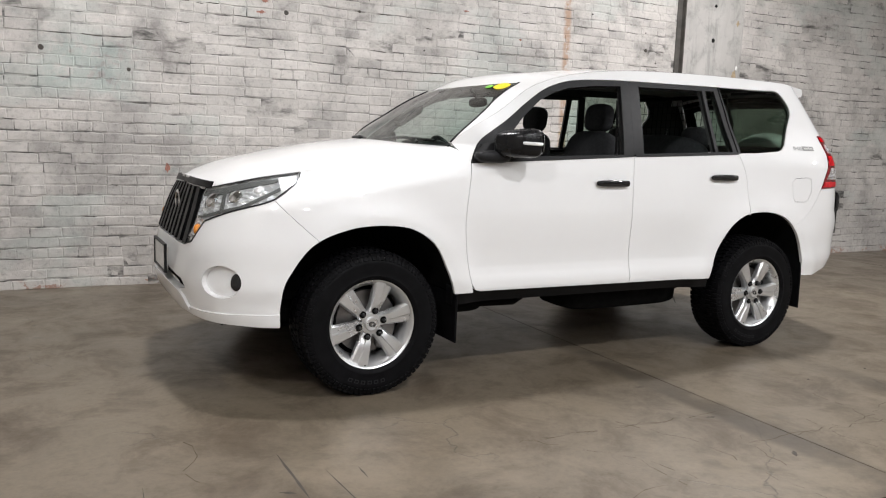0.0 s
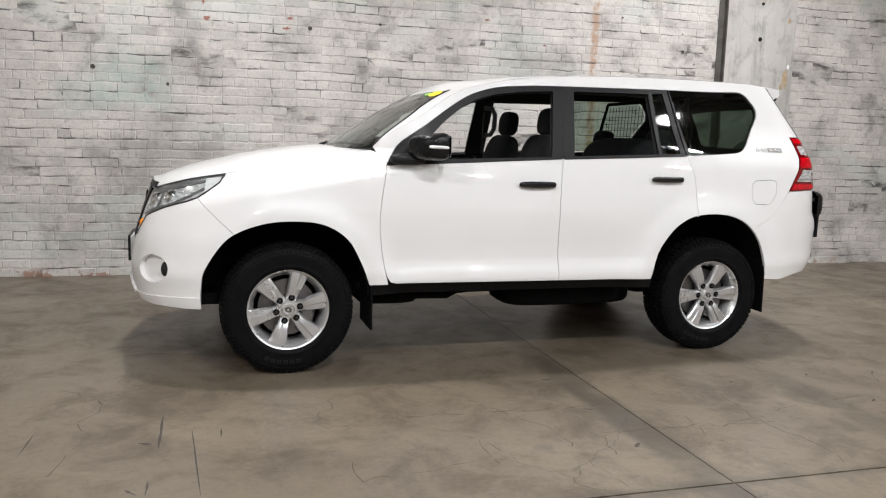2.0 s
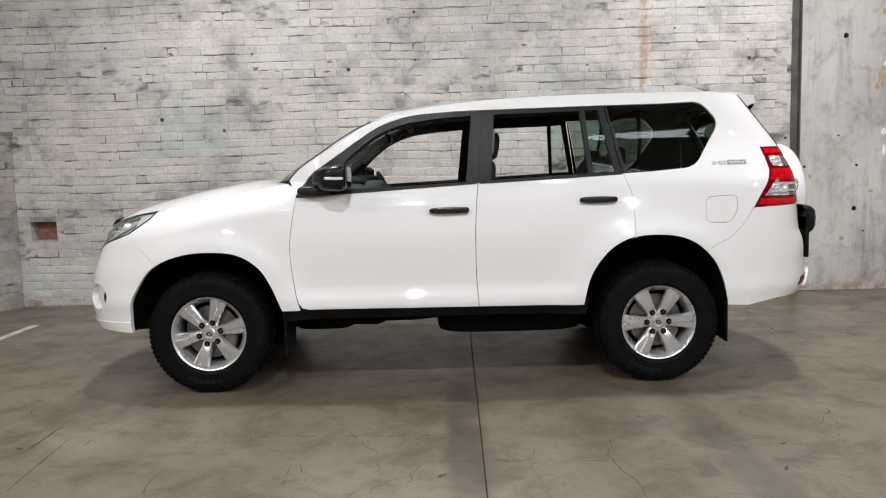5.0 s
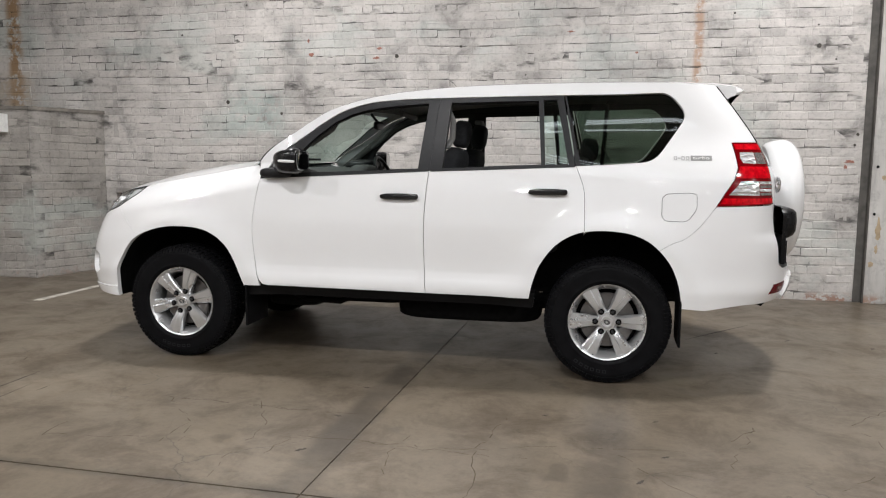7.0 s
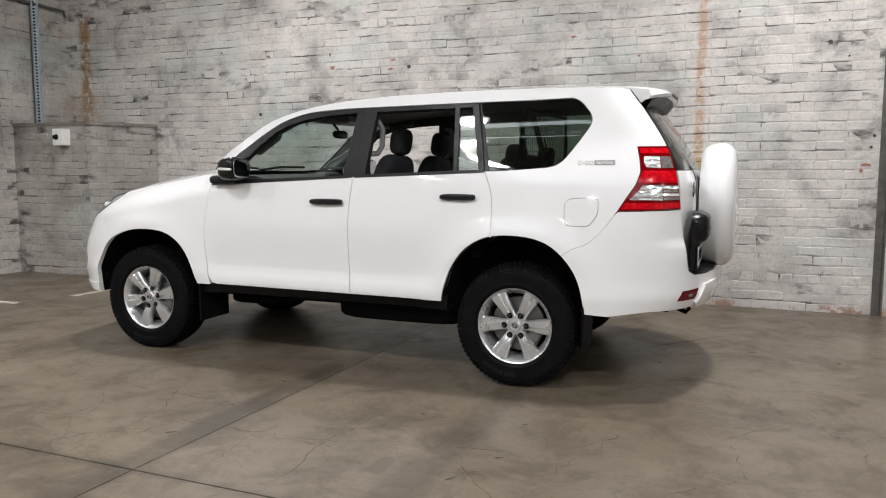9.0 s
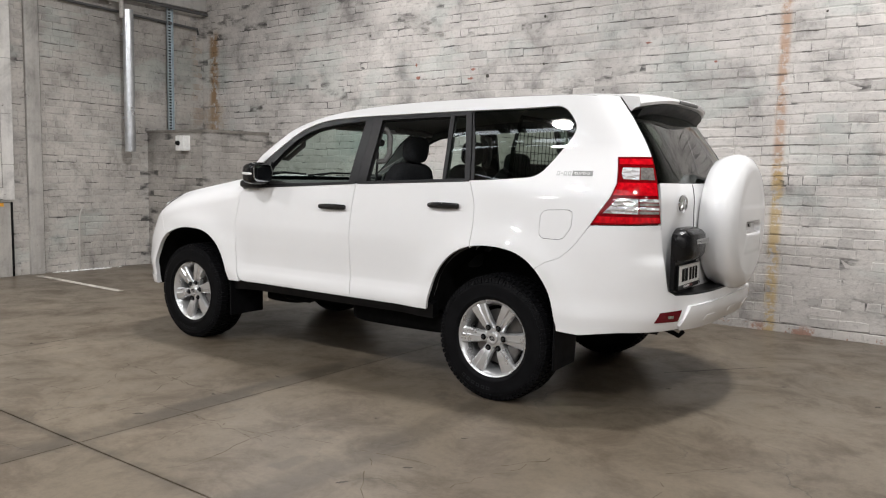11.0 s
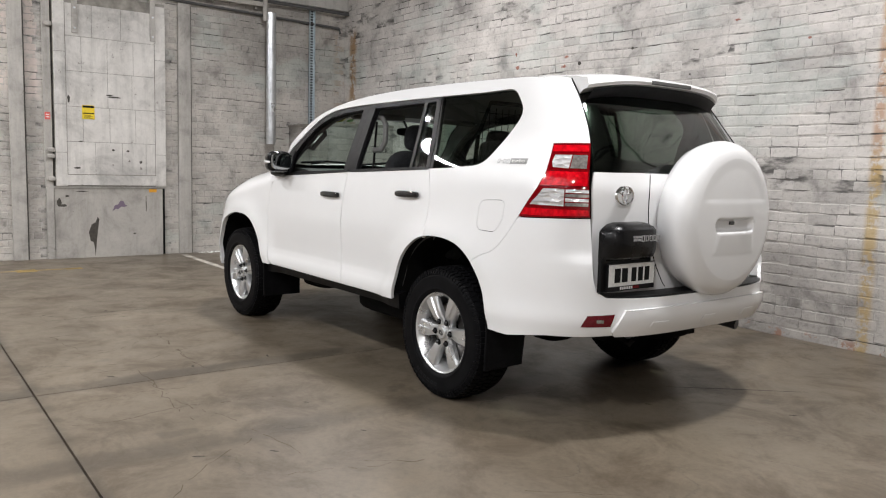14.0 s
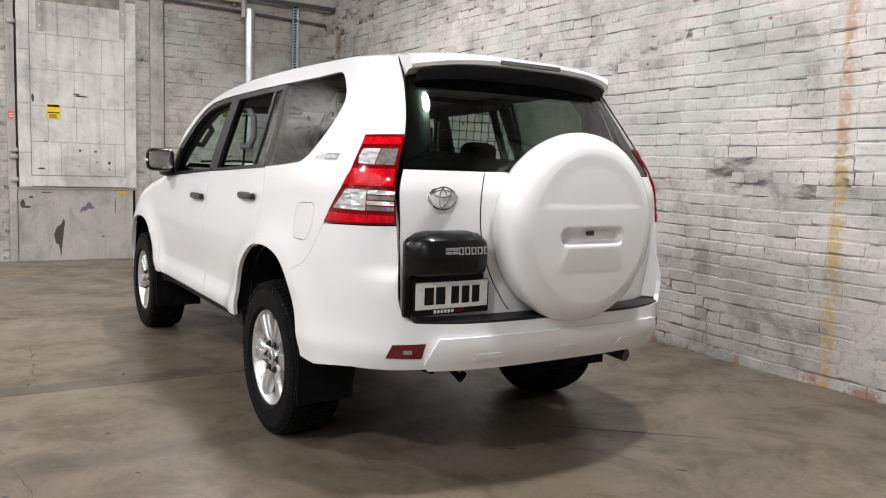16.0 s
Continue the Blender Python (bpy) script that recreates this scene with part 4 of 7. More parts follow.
def loft(bm, left, centre, power=2.6, cols=28, span=None):
    """A sheet from the near edge over the middle line to the far edge; span limits each row to a stretch of -1 to 1."""
    left, centre = np.array(left, float), np.array(centre, float)
    rows = []
    for i, (l, c, power) in enumerate(zip(left, centre, np.broadcast_to(power, len(left)))):
        row = []
        lo, hi = span[i] if span is not None else (-1.0, 1.0)
        for k in range(cols + 1):
            x = math.sin((k / cols * 2 - 1) * math.pi / 2) if span is None else lo + (hi - lo) * k / cols
            s = abs(x) ** power
            row.append(bm.verts.new((c[0] + (l[0] - c[0]) * s, l[1] * -x, c[2] + (l[2] - c[2]) * s)))
        rows.append(row)
    for a, b in zip(rows, rows[1:]):
        for k in range(cols):
            f = bm.faces.new((a[k], b[k], b[k + 1], a[k + 1]))
            f.smooth = True
    bmesh.ops.recalc_face_normals(bm, faces=bm.faces)
    if sum(f.normal.z for f in bm.faces) < 0:
        bmesh.ops.reverse_faces(bm, faces=bm.faces)


# bonnet
qs = np.linspace(QF + 0.05, 0.447, 60)
ws = np.full_like(qs, 1.1)
for _ in range(12):
    ws = CREST(shell(qs, ws)[0])
edge = np.stack(shell(qs, ws), -1)
grow = np.clip((edge[:, 0] + 0.8) / 0.5, 0, 1)
back = np.clip((edge[:, 0] - 0.0) / 0.49, 0, 1)
mid = edge.copy()
mid[:, 0] = edge[:, 0] - 0.20 * back ** 2
mid[:, 2] = edge[:, 2] + 0.050 + 0.032 * grow - 0.080 * back ** 2
bm = bmesh.new()
loft(bm, edge, mid, 2.4)
part("bonnet", bm, M["paint"], car, "white bonnet")
# added strips in body paint that close the dark gap beside the bonnet
for s in (1, -1):
    bm = bmesh.new()
    tube(bm, [(float(p[0]), float(p[1]) * s * 0.995, float(p[2]) - 0.006) for p in edge[12:]], 0.006, 8)
    part("bonnet_seal", bm, M["paint"], car, smooth=True, recalc=True)
# windscreen
us = np.linspace(0.462, 1.157, 18)
edge = np.stack(shell(us, RAIL(us)), -1)
mid = np.stack([np.linspace(0.25, 1.04, 18), 0 * us, np.interp(np.linspace(0, 1, 18), [0, 0.5, 1], [1.275, 1.523, 1.738])], -1)
power = np.linspace(2.2, 2.7, 18)
GLASS_TOP = 14
wide = np.interp(np.arange(18), [0, 1, 6, 9, 14, 17], [1.0, 0.985, 0.885, 0.84, 0.80, 0.75])
bm = bmesh.new()
loft(bm, edge[:GLASS_TOP + 1], mid[:GLASS_TOP + 1], power[:GLASS_TOP + 1], 40, [(-a, a) for a in wide[:GLASS_TOP + 1]])
screen = part("windscreen", bm, M["glass"], car, "clear windscreen")
for s in (1, -1):
    bm = bmesh.new()
    loft(bm, edge[:GLASS_TOP + 1], mid[:GLASS_TOP + 1], power[:GLASS_TOP + 1], 10, [(a, 1.0) if s < 0 else (-1.0, -a) for a in wide[:GLASS_TOP + 1]])
    part("windscreen_pillar", bm, M["paint"], car, "white windscreen pillar")
    bm = bmesh.new()
    tube(bm, [(c[0] + (l[0] - c[0]) * a ** p, l[1] * a * s, c[2] + (l[2] - c[2]) * a ** p + 0.001) for l, c, a, p in zip(edge[:GLASS_TOP + 1], mid, wide, power)], 0.0055, 6)
    part("screen_seal", bm, M["black_trim"], screen, "black rubber screen seal")
front_edge, front_mid, front_power = edge[GLASS_TOP:17], mid[GLASS_TOP:17], power[GLASS_TOP:17]
# roof
us = np.linspace(1.157, 3.36, 34)
edge = np.stack(shell(np.where(us > 3.3, us + 0.03, us), RAIL(us)), -1)
mid = np.stack([us - 0.12 * np.clip((1.8 - us) / 0.6, 0, 1) ** 2, 0 * us, np.interp(us, [1.157, 1.457, 1.957, 2.757, 3.157, 3.36], [1.738, 1.792, 1.826, 1.840, 1.836, 1.828])], -1)
bm = bmesh.new()
loft(bm, np.concatenate([front_edge, edge]), np.concatenate([front_mid, mid]), np.concatenate([front_power, np.interp(us, [1.157, 1.9], [2.7, 3.2])]))
part("roof", bm, M["paint"], car, "white roof panel")
bm = bmesh.new()
loft(bm, edge * (1, 0.96, 1) - (0, 0, 0.035), mid - (0, 0, 0.05), np.interp(us, [1.157, 1.9], [2.7, 3.2]))
part("headliner", bm, M["headliner"], car, "grey cloth headliner")


def blob(bm, c, r, p=3.0, n=20, m=12, turn=None):
    """A rounded block: a superellipsoid about c with half sizes r."""
    def f(x):
        return math.copysign(abs(x) ** (2 / p), x)
    rings = []
    for j in range(1, m):
        b = math.pi * j / m - math.pi / 2
        ring = []
        for i in range(n):
            a = 2 * math.pi * i / n
            q = Vector((r[0] * f(math.cos(a)) * f(math.cos(b)), r[1] * f(math.sin(a)) * f(math.cos(b)), r[2] * f(math.sin(b))))
            ring.append(bm.verts.new((turn @ q if turn else q) + Vector(c)))
        rings.append(ring)
    for a, b in zip(rings, rings[1:]):
        for i in range(n):
            bm.faces.new((a[i], a[(i + 1) % n], b[(i + 1) % n], b[i]))
    for ring, sgn in ((rings[0], -1), (rings[-1], 1)):
        q = Vector((0, 0, sgn * r[2]))
        top = bm.verts.new((turn @ q if turn else q) + Vector(c))
        for i in range(n):
            t = (ring[i], ring[(i + 1) % n], top)
            bm.faces.new(t if sgn > 0 else t[::-1])


def blob_part(name, c, r, material, parent, label="", p=3.0, n=20, m=12, turn=None):
    bm = bmesh.new()
    blob(bm, c, r, p, n, m, turn)
    return part(name, bm, material, parent, label, smooth=True, sharp=80)


def lathe_part(name, profile, material, parent, label="", steps=48, centre=(0, 0, 0), axis=1, **kw):
    bm = bmesh.new()
    lathe(bm, profile, steps, centre, axis, **kw)
    return part(name, bm, material, parent, label, smooth=True, recalc=True)


def tube_part(name, pts, r, material, parent, label="", sides=10):
    bm = bmesh.new()
    tube(bm, pts, r, sides)
    return part(name, bm, material, parent, label, smooth=True, recalc=True)


# ---- wheels ----
wheel = empty("wheel")
wheel.parent = car
tagged(wheel, "silver six-spoke alloy wheel with black tyre")
tyre = lathe_part("tyre", [(0.226, 0.100), (0.236, 0.118), (0.275, 0.127), (0.315, 0.128), (0.345, 0.122), (0.358, 0.112), (0.366, 0.095), (0.368, 0.0),
                           (0.366, -0.095), (0.358, -0.112), (0.345, -0.122), (0.330, -0.1255), (0.326, -0.1275), (0.318, -0.1285), (0.275, -0.1285), (0.258, -0.1275), (0.254, -0.1290), (0.248, -0.1270), (0.236, -0.120), (0.228, -0.108)],
                  M["rubber"], wheel, "black all-terrain tyre", 72)
bm = bmesh.new()
for k in range(90):
    a0, a1 = radians(4 * k + 0.4), radians(4 * k + (2.9 if k % 2 else 2.3))
    vs = [bm.verts.new((r * math.sin(a), y, r * math.cos(a))) for a in (a0, a1) for r, y in ((0.331, -0.1250), (0.335, -0.1285), (0.352, -0.1235), (0.362, -0.1120))]
    for f in ((0, 1, 5, 4), (1, 2, 6, 5), (2, 3, 7, 6), (0, 3, 2, 1), (4, 5, 6, 7)):
        bm.faces.new([vs[i] for i in f])
tagged(part("shoulder_lug", bm, M["rubber"], tyre, recalc=True), kind="stuff")
for k in range(6):
    bm = bmesh.new()
    a0, a1 = radians(150 + 7 * k), radians(154.5 + 7 * k)
    outer = [(0.308, a0), (0.308, a1), (0.288, a1), (0.288, a0)]
    inner = [(0.303, a0 + 0.017), (0.303, a1 - 0.017), (0.293, a1 - 0.017), (0.293, a0 + 0.017)]
    vo = [bm.verts.new((r * math.sin(a), -0.1300, r * math.cos(a))) for r, a in outer]
    vi = [bm.verts.new((r * math.sin(a), -0.1300, r * math.cos(a))) for r, a in inner]
    for i in range(4):
        bm.faces.new((vo[i], vo[(i + 1) % 4], vi[(i + 1) % 4], vi[i]))
    part("sidewall_bar", bm, M["sidewall_mark"], tyre, recalc=True)
bm = bmesh.new()
for k in range(72):
    for row, (y0, y1, shift) in enumerate(((-0.116, -0.078, 0.0), (-0.070, -0.030, 0.5), (-0.022, 0.022, 0.2), (0.030, 0.070, 0.5), (0.078, 0.116, 0.0))):
        a0, a1 = radians(5 * (k + shift + 0.12)), radians(5 * (k + shift + (0.84 if row in (0, 4) else 0.78)))
        lo0, hi0 = (0.353, 0.374) if row in (0, 4) else (0.364, 0.378)
        vs = []
        for a in (a0, a1):
            for y, out in ((y0, row == 0), (y1, row == 4)):
                for rr in (lo0, hi0 - (0.008 if out else 0)):
                    vs.append(bm.verts.new((rr * math.sin(a + (0.02 if y > 0 else -0.02)), y, rr * math.cos(a + (0.02 if y > 0 else -0.02)))))
        for f in ((1, 3, 7, 5), (0, 1, 5, 4), (2, 6, 7, 3), (0, 2, 3, 1), (4, 5, 7, 6)):
            bm.faces.new([vs[i] for i in f])
tagged(part("tread", bm, M["rubber"], tyre, recalc=True), kind="stuff")
rim = lathe_part("rim", [(0.218, 0.10), (0.198, 0.08), (0.188, 0.0), (0.193, -0.05), (0.201, -0.076), (0.210, -0.092), (0.219, -0.104), (0.225, -0.112), (0.231, -0.114), (0.234, -0.106), (0.230, -0.098)],
                 M["alloy"], wheel, "silver alloy rim", 64)
for k in range(6):
    a = radians(60 * k)
    bm = bmesh.new()
    # stations along the spoke: radius, half width of the face, of the foot, front face, depth
    st = [(0.030, 0.020, 0.030, -0.084, 0.050), (0.052, 0.022, 0.031, -0.088, 0.050), (0.082, 0.0245, 0.032, -0.092, 0.046), (0.096, 0.0255, 0.034, -0.100, 0.044), (0.13, 0.030, 0.040, -0.104, 0.042),
          (0.175, 0.037, 0.047, -0.106, 0.036), (0.204, 0.041, 0.053, -0.106, 0.026), (0.221, 0.046, 0.062, -0.104, 0.018)]
    rings = []
    for r, hw, fw, y, d in st:
        prof = [(-fw, y + d), (-fw * 0.97, y + 0.016), (-hw, y + 0.001), (-hw * 0.35, y), (hw * 0.12, y), (hw * 0.30, y + 0.0075), (hw, y + 0.010), (fw * 0.97, y + 0.018), (fw, y + d)]
        rings.append([bm.verts.new((x, yy, r)) for x, yy in prof])
    for p, q in zip(rings, rings[1:]):
        for i in range(len(p) - 1):
            bm.faces.new((p[i], p[i + 1], q[i + 1], q[i]))
    bm.faces.new(rings[0]), bm.faces.new(rings[-1])
    bmesh.ops.rotate(bm, verts=bm.verts, cent=(0, 0, 0), matrix=Matrix.Rotation(a, 3, "Y"))
    bmesh.ops.recalc_face_normals(bm, faces=bm.faces)
    part("spoke", bm, M["alloy"], rim, smooth=True, sharp=24)
    c = (0.069 * math.sin(a), 0, 0.069 * math.cos(a))
    # flat black disc stands for the shade inside the lug hole
    lathe_part("lug_seat", [(0.0185, -0.0925), (0.0175, -0.0945), (0.0160, -0.0930), (0.0, -0.0930)], M["under"], rim, "", 18, c)
    lathe_part("lug_nut", [(0.0, -0.112), (0.005, -0.1115), (0.0085, -0.108), (0.0100, -0.092)], M["nut"], rim, "", 6, c)
lathe_part("hub", [(0.058, -0.050), (0.057, -0.080), (0.053, -0.090), (0.036, -0.091)], M["alloy"], rim, "", 48)
lathe_part("centre_cap", [(0.037, -0.086), (0.0365, -0.102), (0.032, -0.106), (0.024, -0.1065), (0.022, -0.1055), (0.0, -0.1055)], M["alloy"], rim, "silver centre cap", 32)
for sx, sz in ((1.0, 0.72), (0.42, 0.66), (0.78, 0.34)):
    bm = bmesh.new()
    lathe(bm, [(0.0195, -0.1058), (0.019, -0.1070), (0.0150, -0.1070), (0.0145, -0.1058)], 24)
    bm.transform(Matrix.Diagonal((sx, 1, sz, 1)))
    part("cap_emblem", bm, M["nut"], rim, "dark oval cap emblem", recalc=True)
lathe_part("brake_disc", [(0.06, -0.02), (0.165, -0.02), (0.165, 0.004), (0.06, 0.004)], M["disc"], wheel, "", 40)
lathe_part("backing", [(0.0, 0.03), (0.195, 0.03)], M["under"], wheel, "", 32)
blob_part("caliper", (0.12, -0.01, -0.04), (0.045, 0.04, 0.08), M["disc"], wheel, p=4)
blob_part("valve", (0.03, -0.10, -0.216), (0.006, 0.006, 0.006), M["under"], rim, n=8, m=6)
wheel.matrix_basis = pose(-0.043, -0.795, 0.372, 0, 17, 0)
for cu, s, spin in ((2.747, 1, 29), (-0.043, -1, 40), (2.747, -1, 10)):
    copy_thing(wheel, pose(cu, -0.795 * s, 0.372, 0, 0, 0 if s > 0 else 180) @ pose(0, 0, 0, 0, spin, 0))

# ---- wheel wells and underside ----
for cu, line in ((-0.043, ARCH_F), (2.747, ARCH_R)):
    for s in (1, -1):
        # the well follows the edge of the arch inwards
        bm = bmesh.new()
        rows = []
        for q, w in line:
            u_, v_, w_ = (float(a) for a in shell(q, w))
            du, dw = u_ - cu, w - 0.37
            k = 1 + 0.012 / math.hypot(du, dw)
            rows.append([bm.verts.new((cu + du * k, y * s, 0.37 + dw * k)) for y in (v_ + 0.012, -0.72, -0.50)])
        for a, b in zip(rows, rows[1:]):
            for n in range(2):
                bm.faces.new((a[n], b[n], b[n + 1], a[n + 1]))
        bm.faces.new([r[2] for r in rows])
        part("wheel_liner", bm, M["under"], car, smooth=True)
        u0 = cu + (0.415 if cu > 1 else 0.475)
        bm = bmesh.new()
        outline = [(-0.92, 0.235), (-0.60, 0.235), (-0.60, 0.50), (-0.925, 0.50)] if cu < 1 else [(-0.93, 0.245), (-0.66, 0.25), (-0.62, 0.62), (-0.925, 0.62)]
        prism(bm, [(v * s, w) for v, w in outline], 0, u0 - 0.006, u0 + 0.008)
        bmesh.ops.bevel(bm, geom=list(bm.edges), offset=0.004, segments=1, affect="EDGES")
        part("mud_flap", bm, M["rubber"], car, "black rubber mud flap", recalc=True)
bm = bmesh.new()
add_box(bm, 0.44, 2.27, -0.80, 0.80, 0.47, 0.52)
add_box(bm, 2.27, 3.66, -0.49, 0.49, 0.47, 0.52)
add_box(bm, 0.50, 2.28, -0.62, 0.62, 0.40, 0.47)
part("floor_pan", bm, M["under"], car, recalc=True)
bm = bmesh.new()
add_box(bm, -0.62, 0.46, -0.50, 0.50, 0.36, 1.04)
part("engine_block", bm, M["under"], car, recalc=True)
for s in (1, -1):
    tube_part("chassis_rail", [(-0.6, 0.46 * s, 0.46), (0.5, 0.48 * s, 0.42), (2.3, 0.50 * s, 0.41), (2.9, 0.50 * s, 0.52), (3.6, 0.50 * s, 0.50)], 0.055, M["under"], car, sides=8)
tube_part("front_axle", [(-0.043, -0.72, 0.37), (-0.043, 0.72, 0.37)], 0.05, M["under"], car)
tube_part("rear_axle", [(2.747, -0.74, 0.37), (2.747, 0.74, 0.37)], 0.055, M["under"], car)
blob_part("differential", (2.747, 0.0, 0.37), (0.16, 0.15, 0.14), M["under"], car)
blob_part("fuel_tank", (1.85, -0.46, 0.36), (0.48, 0.20, 0.085), M["under"], car, p=5)
blob_part("gearbox", (0.95, 0.0, 0.38), (0.50, 0.18, 0.11), M["under"], car, p=4)
blob_part("skid_plate", (0.62, -0.40, 0.36), (0.20, 0.20, 0.05), M["under"], car, p=4)
tube_part("side_pipe", [(0.62, -0.60, 0.42), (0.74, -0.62, 0.375), (0.98, -0.63, 0.372), (1.10, -0.60, 0.42)], 0.020, M["under"], car)
blob_part("silencer", (3.1, 0.40, 0.40), (0.34, 0.16, 0.10), M["under"], car, p=4)
tube_part("exhaust_tip", [(3.40, 0.50, 0.42), (3.58, 0.53, 0.455), (3.70, 0.55, 0.440)], 0.030, M["nut"], car, "dull dark exhaust tip")
tube_part("tow_eye", [(3.62, -0.42, 0.47), (3.70, -0.42, 0.44), (3.72, -0.42, 0.47)], 0.014, M["under"], car)
bm = bmesh.new()
add_box(bm, 3.30, 3.62, -0.62, 0.66, 0.49, 0.56)
part("bumper_stay", bm, M["under"], car, recalc=True)
box_part("front_under_tray", (-0.74, -0.30, -0.62, 0.62, 0.36, 0.42), M["under"], car)

# ---- front end ----
near = [(QF + 0.002, 0.742), (-0.955, 0.752), (-0.905, 0.86), (-0.890, 1.03), (-1.0, 1.040), (QF + 0.002, 1.045)]
for s in (1, -1):
    skin_part("bumper_lip", [(-0.468, 0.392), (-0.70, 0.400), (-0.92, 0.420), (-0.92, 0.452), (-0.70, 0.450), (-0.466, 0.456)], M["paint"], car, "white lower bumper lip", side=s, push=0.008, lip=0.012, gap=0)
grille = skin_part("grille", over(near[1:-1], QF), M["dark"], car, "black vertical-bar grille", push=-0.05, lip=0, gap=0)
for k in range(-4, 5):
    q = QF + 0.096 * k
    top = 1.040 - 0.003 * abs(k)
    skin_part("grille_bar", [(q - 0.022, 0.758), (q + 0.022, 0.758), (q + 0.024, top), (q - 0.024, top)], M["satin_black"], grille, push=0.006, lip=0.05, gap=0, step=0.03)
near = [(-0.80, 1.030), (-0.785, 1.062), (-0.95, 1.068), (-1.2, 1.072)]
low = [(-1.2, 1.040), (-0.95, 1.034)]
skin_part("bonnet_guard", over(low + near, QF), M["satin_black"], car, "smoked plastic bonnet guard", push=0.014, lip=0.004, gap=0)
lathe_part("emblem", [(0.050, -0.006), (0.060, -0.012), (0.070, -0.006), (0.06, 0.0)], M["chrome"], grille, "chrome ring emblem", 32, (-0.838, 0, 0.93), 0)
skin_part("lower_intake", [(q, w + (0.02 if w > 0.56 else -0.02)) for q, w in slot], M["dark"], car, push=-0.048, lip=0, gap=0)
near = [(-0.845, 0.425), (-0.905, 0.505), (-1.0, 0.525)]
skin_part("bumper_guard", soften(over([(-1.1, 0.428)] + near + [(-1.2, 0.528)], QF), 2), M["paint"], car, "white lower bumper bar", push=0.014, lip=0.02, gap=0)
plate_f = box_part("front_plate", (-0.941, -0.926, -0.185, 0.185, 0.575, 0.71), M["plate"], car, "white number plate in a black frame", 0.002)
for d in ((-0.19, 0.19, 0.565, 0.577), (-0.19, 0.19, 0.708, 0.72), (-0.195, -0.183, 0.565, 0.72), (0.183, 0.195, 0.565, 0.72)):
    box_part("plate_frame", (-0.947, -0.933, d[0], d[1], d[2], d[3]), M["black_trim"], plate_f)


def on_skin(q, w, push, s=1, fn=shell):
    e = 1e-3
    p = np.array([float(a) for a in fn(q, w)])
    n = np.cross(np.array([float(a) for a in fn(q + e, w)]) - p, np.array([float(a) for a in fn(q, w + e)]) - p)
    n /= np.linalg.norm(n)
    p = p + n * push
    return Vector((p[0], p[1] * s, p[2])), Vector((n[0], n[1] * s, n[2]))


for s in (1, -1):
    fog = skin_part("fog_recess", [(-0.675 + 0.09 * math.cos(a), 0.604 + 0.086 * math.sin(a)) for a in np.linspace(0, 2 * math.pi, 25)[:-1]], M["paint"], car,
                    "round white fog lamp recess", side=s, push=-0.029, lip=0, gap=0)
    skin_part("fog_lamp", [(-0.618 + 0.021 * math.cos(a), 0.604 + 0.044 * math.sin(a)) for a in np.linspace(0, 2 * math.pi, 25)[:-1]], M["gloss_black"], fog,
              "dark round fog lamp", side=s, push=-0.024, lip=0.02, gap=0)
    head = [o for o in car.children if o.name.startswith("headlamp")][0 if s > 0 else 1]
    for q, w, r, mat in ((-0.80, 0.985, 0.045, "chrome"), (-0.66, 1.01, 0.040, "chrome"), (-0.55, 1.045, 0.028, "clear_lens")):
        c, n = on_skin(q, w, -0.0125, s)
        bm = bmesh.new()
        lathe(bm, [(r * 1.15, 0.004), (r, -0.006), (r * 0.80, 0.012), (r * 0.55, 0.018), (0.0, 0.024)], 24, axis=2)
        bm.transform(Matrix.Translation(c) @ n.to_track_quat("Z", "Y").to_matrix().to_4x4())
        part("reflector_bowl", bm, M[mat], head, smooth=True, recalc=True)
        c, n = on_skin(q, w, -0.006, s)
        blob_part("bulb", c, (r * 0.34,) * 3, M["plate"], head, n=12, m=8, p=2)
    c, n = on_skin(-0.865, 0.835, -0.012, s)
    blob_part("indicator_bulb", c, (0.022, 0.022, 0.030), M["amber"], head, "amber indicator bulb", n=12, m=8, p=2)
    skin_part("lamp_bezel", [(-0.885, 0.995), (-0.74, 1.012), (-0.60, 1.052), (-0.47, 1.085), (-0.455, 1.100), (-0.60, 1.076), (-0.74, 1.040), (-0.88, 1.018)], M["trim_grey"], head, "grey lamp bezel", side=s, push=-0.005, lip=0.004, gap=0)
    skin_part("lamp_bezel", [(-0.735, 0.93), (-0.715, 0.935), (-0.705, 1.03), (-0.725, 1.03)], M["trim_grey"], head, "grey lamp bezel", side=s, push=-0.005, lip=0.004, gap=0)
    skin_part("lamp_divider", [(-0.905, 0.885), (-0.80, 0.905), (-0.62, 0.955), (-0.45, 1.055), (-0.46, 1.063), (-0.63, 0.968), (-0.81, 0.917), (-0.905, 0.897)], M["trim_grey"], head, side=s, push=-0.0065, lip=0.003, gap=0)
    # door mirror
    bm = bmesh.new()
    blob(bm, (0, 0, 0), (1, 1, 1), 3.8, 36, 20)
    for v in bm.verts:
        a, b = v.co.x / 2 + 0.5, v.co.y / 2 + 0.5
        u = (1 - a) * ((1 - b) * 0.610 + b * 0.712) + a * ((1 - b) * 0.872 + b * 0.850)
        y = (1 - a) * ((1 - b) * -0.885 + b * -1.050) + a * ((1 - b) * -0.878 + b * -1.078)
        top, low = 1.402 - 0.030 * (1 - a), 1.232 + 0.018 * b * (1 - a)
        v.co = (u, y * s, (top + low) / 2 + (top - low) / 2 * v.co.z)
    mir = part("door_mirror", bm, M["garnish_black"], car, "gloss black door mirror", smooth=True, recalc=True, sharp=80)
